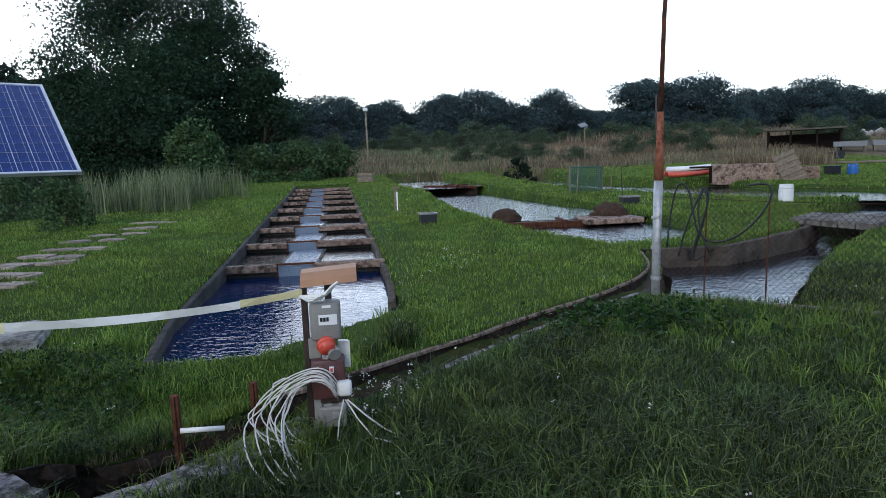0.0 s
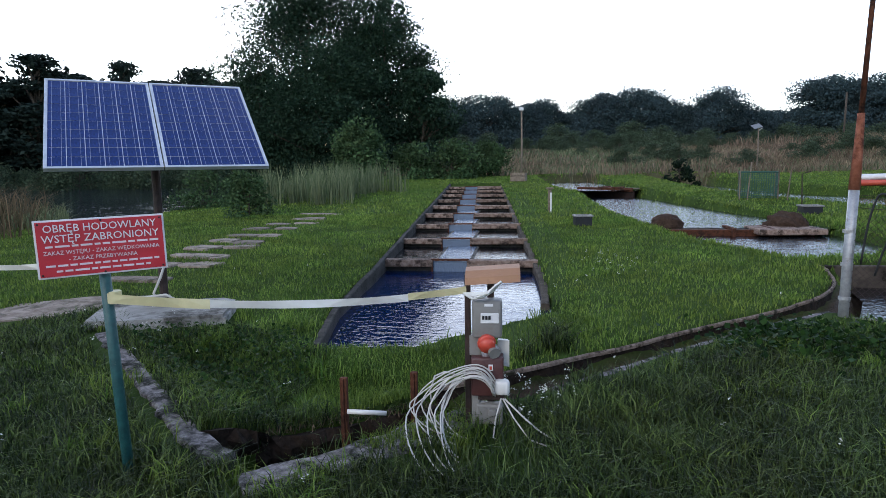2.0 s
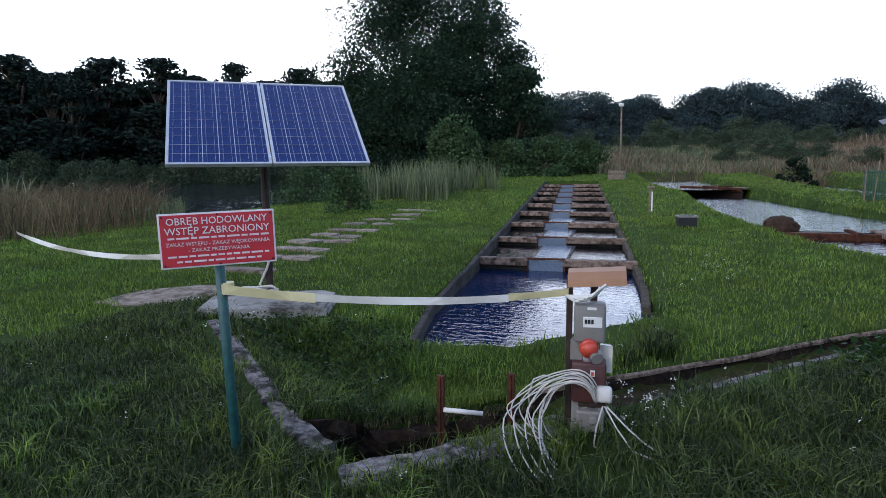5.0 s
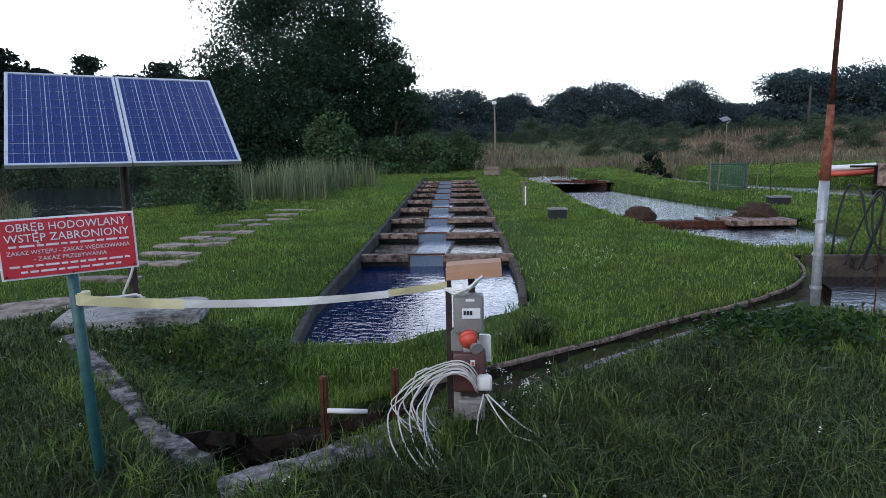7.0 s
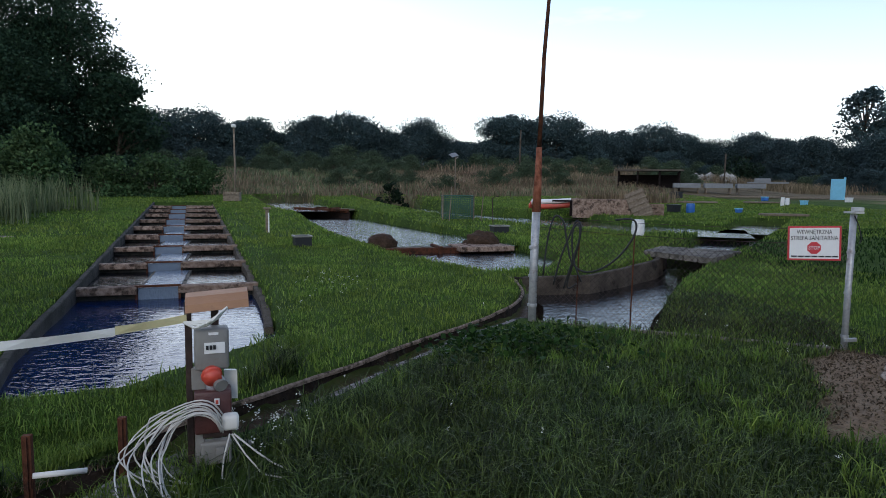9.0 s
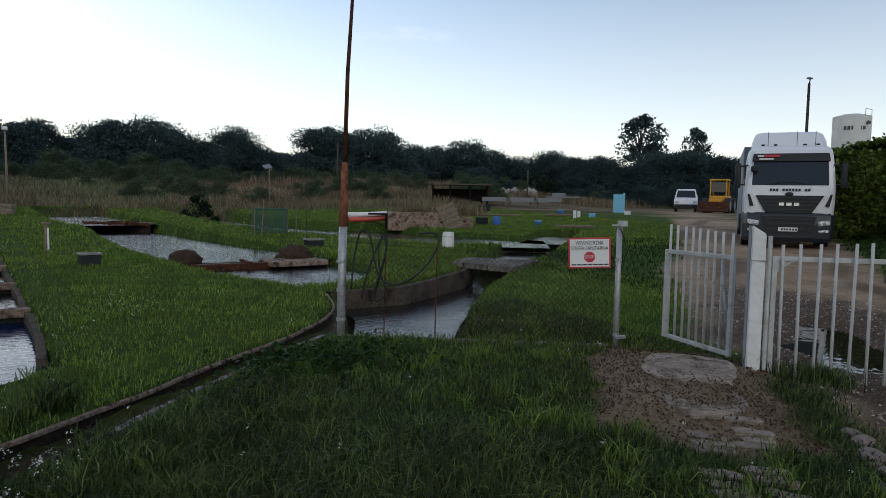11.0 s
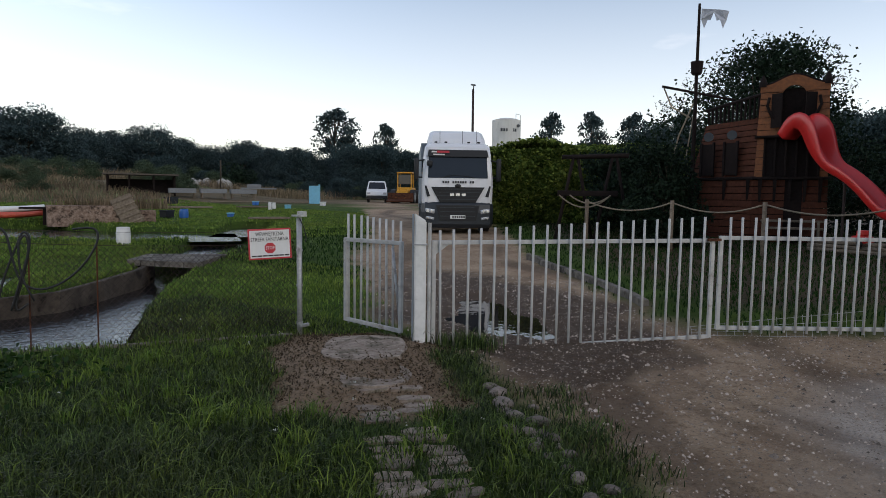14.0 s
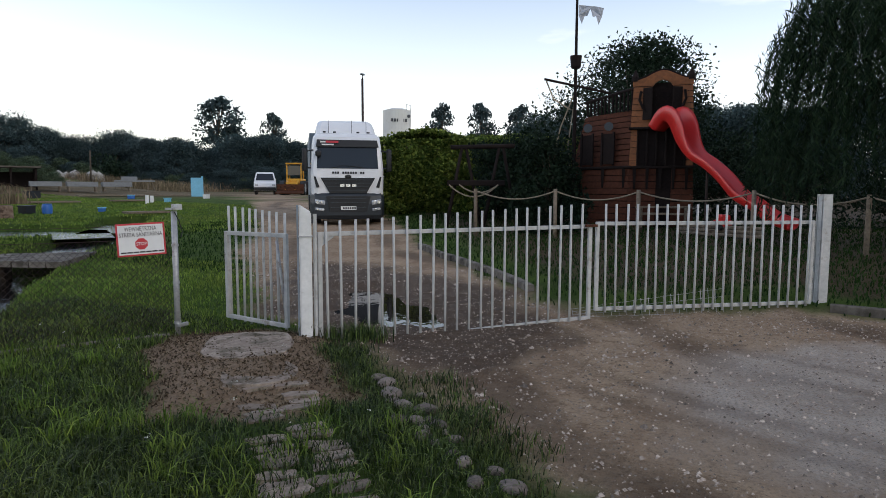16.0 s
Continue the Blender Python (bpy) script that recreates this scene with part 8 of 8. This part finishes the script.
box(bm, -0.2, -0.25, 1.35, 1.7, 0.06, 0.16, bevel=0.02)
part("board", bm, "dark_wood", t)
for k in range(2):
    bm = bmesh.new()
    tube(bm, sag((-1.0 + 0.3 * k, -0.3, 1.3), (0.45, -0.3, 1.3), 0.35 - 0.12 * k), 0.022, 6)
    part("rope", bm, "rope", t)

# ---- the ponds: dams, footbridge, tanks and loose things ----
t = thing("footbridge", 0, 0, 0, 0, "low footbridge of grey concrete slabs over the stream", "footbridge")
q = [Vector((6.95, 12.1, 0)), Vector((7.9, 13.0, 0)), Vector((9.05, 11.75, 0)), Vector((7.5, 10.55, 0))]
for i in range(5):
    a, b = i / 5, (i + 1) / 5 - 0.015
    c = [q[0].lerp(q[3], a), q[1].lerp(q[2], a), q[1].lerp(q[2], b), q[0].lerp(q[3], b)]
    bm = bmesh.new()
    extrude_outline(bm, [(v.x, v.y) for v in c], 0.16, 0.27)
    part("slab", bm, "concrete", t)
bm = bmesh.new()
box(bm, 0, 0, 0, 1.35, 0.3, 0.8)
bmesh.ops.transform(bm, matrix=pose(7.35, 12.45, -0.25, 0, 0, 43), verts=bm.verts)
part("abutment", bm, "concrete", t)


def plank_dam(x, y, rz, w, label):
    g = float(rise(x, y))
    t = thing("plank_dam", x, y, g, rz, label, "dam", "plank dams")
    bm = bmesh.new()
    box(bm, 0, 0, -0.12, w, 0.10, 0.16, bevel=0.015)
    part("front_beam", bm, "rust", t, "reddish steel beam")
    for i in range(3):
        bm = bmesh.new()
        box(bm, w * (-0.3 + 0.3 * i), 0.35 + 0.05 * i, -0.08, w * 0.28, 0.55, 0.05, bevel=0.01)
        part("plank", bm, "wood", t)
    for s in (-0.05, 0.2):
        bm = bmesh.new()
        box(bm, w * s, 0.2, -0.1, 0.07, 0.8, 0.2)
        part("sluice_post", bm, "rust", t)
    bm = bmesh.new()
    box(bm, 0, 0.1, -0.55, w, 0.08, 0.75)
    part("sheet_wall", bm, "dark_steel", t)
    return t


plank_dam(3.15, 14.15, 4, 2.9, "low dam of planks and rusty beams across the pond")
plank_dam(0.8, 28.2, -42, 3.0, "low plank dam with a rusty beam farther up the pond")
t = thing("concrete_landing", 4.0, 14.3, float(rise(4, 14.3)), 8, "concrete landing slab beside the plank dam", "slab")
bm = bmesh.new()
box(bm, 0.05, 0, -0.07, 1.3, 0.9, 0.12, bevel=0.02)
part("slab", bm, "weir", t)


def heap(x, y, r, h, seed, label):
    bm = bmesh.new()
    bmesh.ops.create_icosphere(bm, subdivisions=4, radius=1.0)
    for v in bm.verts:
        k = 1 + 0.22 * noise.noise(v.co * 2.2 + Vector((seed, 0, 0))) + 0.10 * noise.noise(v.co * 7 + Vector((0, seed, 0)))
        v.co = Vector((v.co.x * r * k, v.co.y * r * 0.8 * k, max(-0.05, v.co.z * h * k)))
    ob = tagged(part("soil_mound", bm, "soil", smooth=True), label, "heap", "soil heaps at the dam")
    ob.location = (x, y, spot(x, y) if inside(x, y, POND_MID) < 0 else float(rise(x, y)) + 0.0)


heap(1.75, 14.5, 0.34, 0.24, 3, "small dark heap of dug soil")
heap(4.2, 14.75, 0.42, 0.26, 9, "dark brown heap of dug soil on the landing")


def open_tub(x, y, w, d, h, rz, label):
    t = thing("plastic_tub", x, y, spot(x, y), rz, label, "tub", "black tubs")
    bm = bmesh.new()
    for s in (-1, 1):
        box(bm, s * w / 2, 0, h / 2, 0.02, d, h)
        box(bm, 0, s * d / 2, h / 2, w, 0.02, h)
    box(bm, 0, 0, 0.015, w, d, 0.03)
    part("shell", bm, "black_plastic", t)
    bm = bmesh.new()
    for s in (-1, 1):
        box(bm, s * (w / 2 + 0.012), 0, h, 0.04, d + 0.06, 0.035, bevel=0.006)
        box(bm, 0, s * (d / 2 + 0.012), h, w + 0.02, 0.04, 0.035, bevel=0.006)
    part("rim", bm, "grey_plastic", t, "greyish rim")


open_tub(-0.02, 14.3, 0.34, 0.28, 0.22, 12, "small black plastic tub lying on the grass island")
open_tub(5.35, 17.0, 0.42, 0.34, 0.19, 5, "black plastic tub standing beside the pond")
t = thing("marker_stake", -0.9, 17.3, spot(-0.9, 17.3), 0, "short wooden marker stake with a pale side", "stake")
bm = bmesh.new()
box(bm, 0, 0, 0.25, 0.09, 0.07, 0.75, bevel=0.01)
part("post", bm, "wood", t)
bm = bmesh.new()
box(bm, 0.035, -0.04, 0.22, 0.035, 0.015, 0.62)
part("board", bm, "sign_white", t, "pale board")
bm = bmesh.new()
box(bm, 0, 0, 0.64, 0.2, 0.12, 0.05, bevel=0.01)
part("cap", bm, "wood", t)
bm = bmesh.new()
tube(bm, [(5.3, 17.4, 0.2), (5.25, 17.4, 1.25), (5.45, 17.4, 1.3)], 0.014, 6)
tagged(part("iron_hook", bm, "dark_steel"), "thin iron rod with a hooked top", "rod")


def net_cage(x, y, w, d, h, rz):
    t = thing("net_cage", x, y, spot(x, y), rz, "square green net cage on thin posts", "cage")
    for sx in (-1, 1):
        for sy in (-1, 1):
            bm = bmesh.new()
            tube(bm, [(sx * w / 2, sy * d / 2, -0.1), (sx * w / 2, sy * d / 2, h + 0.06)], 0.02, 6)
            part("post", bm, "wood", t)
    for rz_, ww, off in ((0, w, -d / 2), (0, w, d / 2), (90, d, -w / 2), (90, d, w / 2)):
        bm = bmesh.new()
        k = 16
        for i in range(k + 1):
            tube(bm, [(-ww / 2 + ww * i / k, off, 0.05), (-ww / 2 + ww * i / k, off, h)], 0.009, 4, cap=False)
        for i in range(k - 3):
            z = 0.05 + (h - 0.05) * i / (k - 4)
            tube(bm, [(-ww / 2, off, z), (ww / 2, off, z)], 0.009, 4, cap=False)
        tube(bm, [(-ww / 2, off, h), (ww / 2, off, h)], 0.02, 5)
        bmesh.ops.rotate(bm, cent=(0, 0, 0), matrix=Matrix.Rotation(radians(rz_), 3, "Z"), verts=bm.verts)
        part("net", bm, "net_green", t, "dark green netting")


net_cage(5.25, 21.5, 1.05, 1.0, 0.82, -10)
for pts in ([(4.85, 21.0, 0.4), (4.95, 21.1, 1.55)], [(5.85, 20.6, 0.4), (5.95, 20.7, 1.3)]):
    bm = bmesh.new()
    tube(bm, pts, 0.018, 6)
    tagged(part("wooden_stake", bm, "wood"), "thin wooden stake leaning at the net cage", "stake", "stakes at the net cage")


def milk_barrel(x, y, r, h, mat, label, name="barrel", group=""):
    t = thing(name, x, y, spot(x, y), 0, label, "barrel", group)
    bm = bmesh.new()
    tube(bm, [(0, 0, 0), (0, 0, h * 0.15), (0, 0, h * 0.5), (0, 0, h * 0.85), (0, 0, h)], r, 18)
    for v in bm.verts:
        k = 1 - 0.10 * ((v.co.z / h - 0.5) * 2) ** 4
        v.co.x *= k
        v.co.y *= k
    part("body", bm, mat, t, smooth=False)
    bm = bmesh.new()
    tube(bm, [(0, 0, h), (0, 0, h + 0.04)], r * 0.92, 18)
    part("lid", bm, mat, t)
    for z in (0.3, 0.68):
        bm = bmesh.new()
        tube(bm, [(0, 0, h * z), (0, 0, h * z + 0.03)], r * 1.03, 18)
        part("hoop", bm, mat, t)


milk_barrel(8.8, 15.6, 0.17, 0.40, "sign_white", "short white plastic barrel on the grass bank")
milk_barrel(16.0, 24.0, 0.18, 0.36, "blue_plastic", "blue plastic barrel on the grass", group="blue barrels")
milk_barrel(23.6, 27.6, 0.09, 0.42, "sign_white", "slim white canister on the grass", group="white canisters")
milk_barrel(24.4, 28.2, 0.10, 0.36, "sign_white", "white canister on the grass", group="white canisters")
for x, y, s, mat, label in ((18.1, 23.7, 0.28, "blue_plastic", "small blue crate on the grass"), (27.0, 33.0, 0.38, "blue_plastic", "blue crate beside the farther ponds"), (25.6, 28.4, 0.36, "light_blue", "pale blue crate beside the farther ponds"), (15.6, 24.6, 0.5, "black_plastic", "black crate behind the blue barrel"), (30.5, 30.5, 0.4, "sign_white", "white box beside the farther ponds"), (23.0, 36.0, 0.7, "black_plastic", "black trough beside the farther ponds")):
    t = thing("crate", x, y, spot(x, y), 20, label, "crate", "crates round the ponds")
    bm = bmesh.new()
    box(bm, 0, 0, s * 0.3, s, s * 0.7, s * 0.6, bevel=0.03)
    part("body", bm, mat, t)
    bm = bmesh.new()
    box(bm, 0, 0, s * 0.6, s * 1.08, s * 0.78, 0.05, bevel=0.01)
    part("rim", bm, mat if mat != "blue_plastic" else "light_blue", t)

# old concrete tank with its ramp
t = thing("concrete_tank", 11.35, 23.35, spot(11.4, 23.4), -22, "old brownish concrete tank overgrown with weeds", "tank")
bm = bmesh.new()
box(bm, 0.25, 0.9, 0.22, 2.3, 1.9, 0.75, bevel=0.03)
part("block", bm, "weir", t)
bm = bmesh.new()
box(bm, 2.25, 0.55, 0.14, 0.75, 0.9, 0.6, bevel=0.03)
part("block", bm, "weir", t)
bm = bmesh.new()
box(bm, 0, 0, 0, 0.72, 0.06, 1.15)
bmesh.ops.transform(bm, matrix=pose(1.62, -0.15, 0.42, -18, -24, 0), verts=bm.verts)
ramp = part("ramp", bm, "wood", t, "slatted wooden ramp")
for i in range(5):
    bm = bmesh.new()
    box(bm, 0, -0.04, -0.45 + 0.22 * i, 0.78, 0.05, 0.05)
    bmesh.ops.transform(bm, matrix=pose(1.62, -0.15, 0.42, -18, -24, 0), verts=bm.verts)
    part("slat", bm, "wood", ramp)
bm = bmesh.new()
box(bm, -1.25, 0.8, 0.5, 0.9, 1.0, 0.06)
box(bm, -0.95, 0.4, 0.2, 0.1, 0.1, 0.6)
part("lid", bm, "dark_wood", t)
t = thing("kayak_stack", 10.6, 26.3, spot(10.6, 26.3), -30, "stack of orange-red plastic floats", "boat")
for i in range(4):
    bm = bmesh.new()
    tube(bm, [(-0.95 + 0.1 * i, -0.25 * i + 0.3, 0.14 + 0.10 * (i % 3)), (-0.4, -0.25 * i + 0.3, 0.15 + 0.10 * (i % 3)), (0.4, -0.25 * i + 0.25, 0.17 + 0.11 * (i % 3)), (0.95, -0.25 * i + 0.2, 0.22 + 0.12 * (i % 3))], 0.13, 8, 0.09)
    part("float", bm, "orange_red" if i != 2 else "sign_white", t, smooth=True)

# rearing tables and sheds farther off
for i in range(3):
    t = thing("fish_tank", 27.4 + 1.85 * i, 41.6 - 1.05 * i, spot(28.5, 41) + 0.1, -30, "long grey trough on legs beside the shed", "trough", "troughs by the shed")
    bm = bmesh.new()
    for s in (-1, 1):
        box(bm, 0, s * 0.5, 0.45, 1.8, 0.05, 0.32)
        box(bm, s * 0.9, 0, 0.45, 0.05, 1.0, 0.32)
    box(bm, 0, 0, 0.32, 1.8, 1.0, 0.05)
    part("trough", bm, "tank_grey", t)
    for sx in (-0.8, 0.8):
        for sy in (-0.45, 0.45):
            bm = bmesh.new()
            box(bm, sx, sy, 0.15, 0.08, 0.08, 0.5)
            part("leg", bm, "wood", t)
t = thing("open_shed", 26.2, 44.8, spot(26.2, 44.8) - 0.35, -30, "low open shed with a flat dark roof", "shed")
for x in (-2.2, -0.8, 0.8, 2.2):
    for y in (-1, 1):
        bm = bmesh.new()
        box(bm, x, y, 0.8, 0.12, 0.12, 1.7)
        part("post", bm, "dark_wood", t)
bm = bmesh.new()
box(bm, 0, 0, 1.72, 5.0, 2.6, 0.10)
part("roof", bm, "cladding", t, "flat dark roof")
bm = bmesh.new()
box(bm, 0, 1.1, 0.7, 4.6, 0.06, 1.4)
part("back_wall", bm, "dark_wood", t)
t = thing("work_trestle", 36.9, 44.8, spot(36.9, 44.8), -40, "wooden trestle table loaded with scrap", "trestle")
for s in (-1, 1):
    bm = bmesh.new()
    tube(bm, [(s * 1.2 - 0.3, 0, 0), (s * 1.2, 0, 1.1), (s * 1.2 + 0.3, 0, 0)], 0.05, 5)
    part("leg", bm, "wood", t)
bm = bmesh.new()
box(bm, 0, 0, 0.85, 3.0, 0.7, 0.12)
box(bm, -0.4, 0, 1.05, 1.2, 0.5, 0.3, bevel=0.05)
part("load", bm, "tank_grey", t)
t = thing("blue_board", 32.8, 33.7, spot(32.8, 33.7), -48, "upright light blue water slide panel", "board")
bm = bmesh.new()
box(bm, 0, 0, 0.62, 0.75, 0.12, 1.3, bevel=0.02)
part("panel", bm, "light_blue", t)
bm = bmesh.new()
box(bm, 0.36, 0.1, 0.68, 0.12, 0.12, 1.4, bevel=0.02)
box(bm, -0.1, 0.3, 0.5, 0.1, 0.8, 0.1)
part("brace", bm, "light_blue", t)
for x, y, w in ((18.0, 21.0, 1.6), (24.5, 29.8, 2.2), (20.5, 31.0, 3.0), (17.0, 33.5, 4.0), (28.0, 36.0, 4.0), (31.0, 34.5, 3.0)):
    bm = bmesh.new()
    for i in range(3):
        box(bm, 0, (i - 1) * 0.24, 0.06, w, 0.20, 0.08, bevel=0.01)
    ob = tagged(part("plank_walk", bm, "wood"), "grey plank walk between the farther ponds", "planks", "plank walks")
    ob.matrix_world = pose(x, y, spot(x, y) + 0.03, 0, 0, -18)
t = thing("rubble_heap", 46, 68, spot(46, 68), 0, "pale heap of rubble behind the sheds", "heap")
r = random.Random(5)
for i in range(16):
    bm = bmesh.new()
    bmesh.ops.create_icosphere(bm, subdivisions=1, radius=r.uniform(0.4, 0.9))
    bmesh.ops.translate(bm, vec=(r.uniform(-5, 5), r.uniform(-1, 1), r.uniform(0.1, 0.6)), verts=bm.verts)
    part("block", bm, "concrete_pale", t)
t = thing("wooden_crate", -3.25, 32.3, spot(-3.25, 32.3), -8, "old wooden crate at the raceway's upper end", "crate")
for i in range(4):
    bm = bmesh.new()
    box(bm, 0, -0.3, 0.08 + 0.11 * i, 0.75, 0.03, 0.10)
    part("board", bm, "wood", t)
bm = bmesh.new()
box(bm, 0, 0, 0.24, 0.7, 0.55, 0.42)
part("inner_box", bm, "wood", t)
t = thing("wooden_gate", -9.2, 38.5, spot(-9.2, 38.5), 10, "small dark wooden gate under the alders", "gate")
for i in range(6):
    bm = bmesh.new()
    box(bm, -0.5 + 0.2 * i, 0, 0.75, 0.12, 0.04, 1.3)
    part("board", bm, "dark_wood", t)
bm = bmesh.new()
for z in (0.3, 1.2):
    box(bm, 0, 0.05, z, 1.2, 0.05, 0.1)
part("rail", bm, "dark_wood", t)
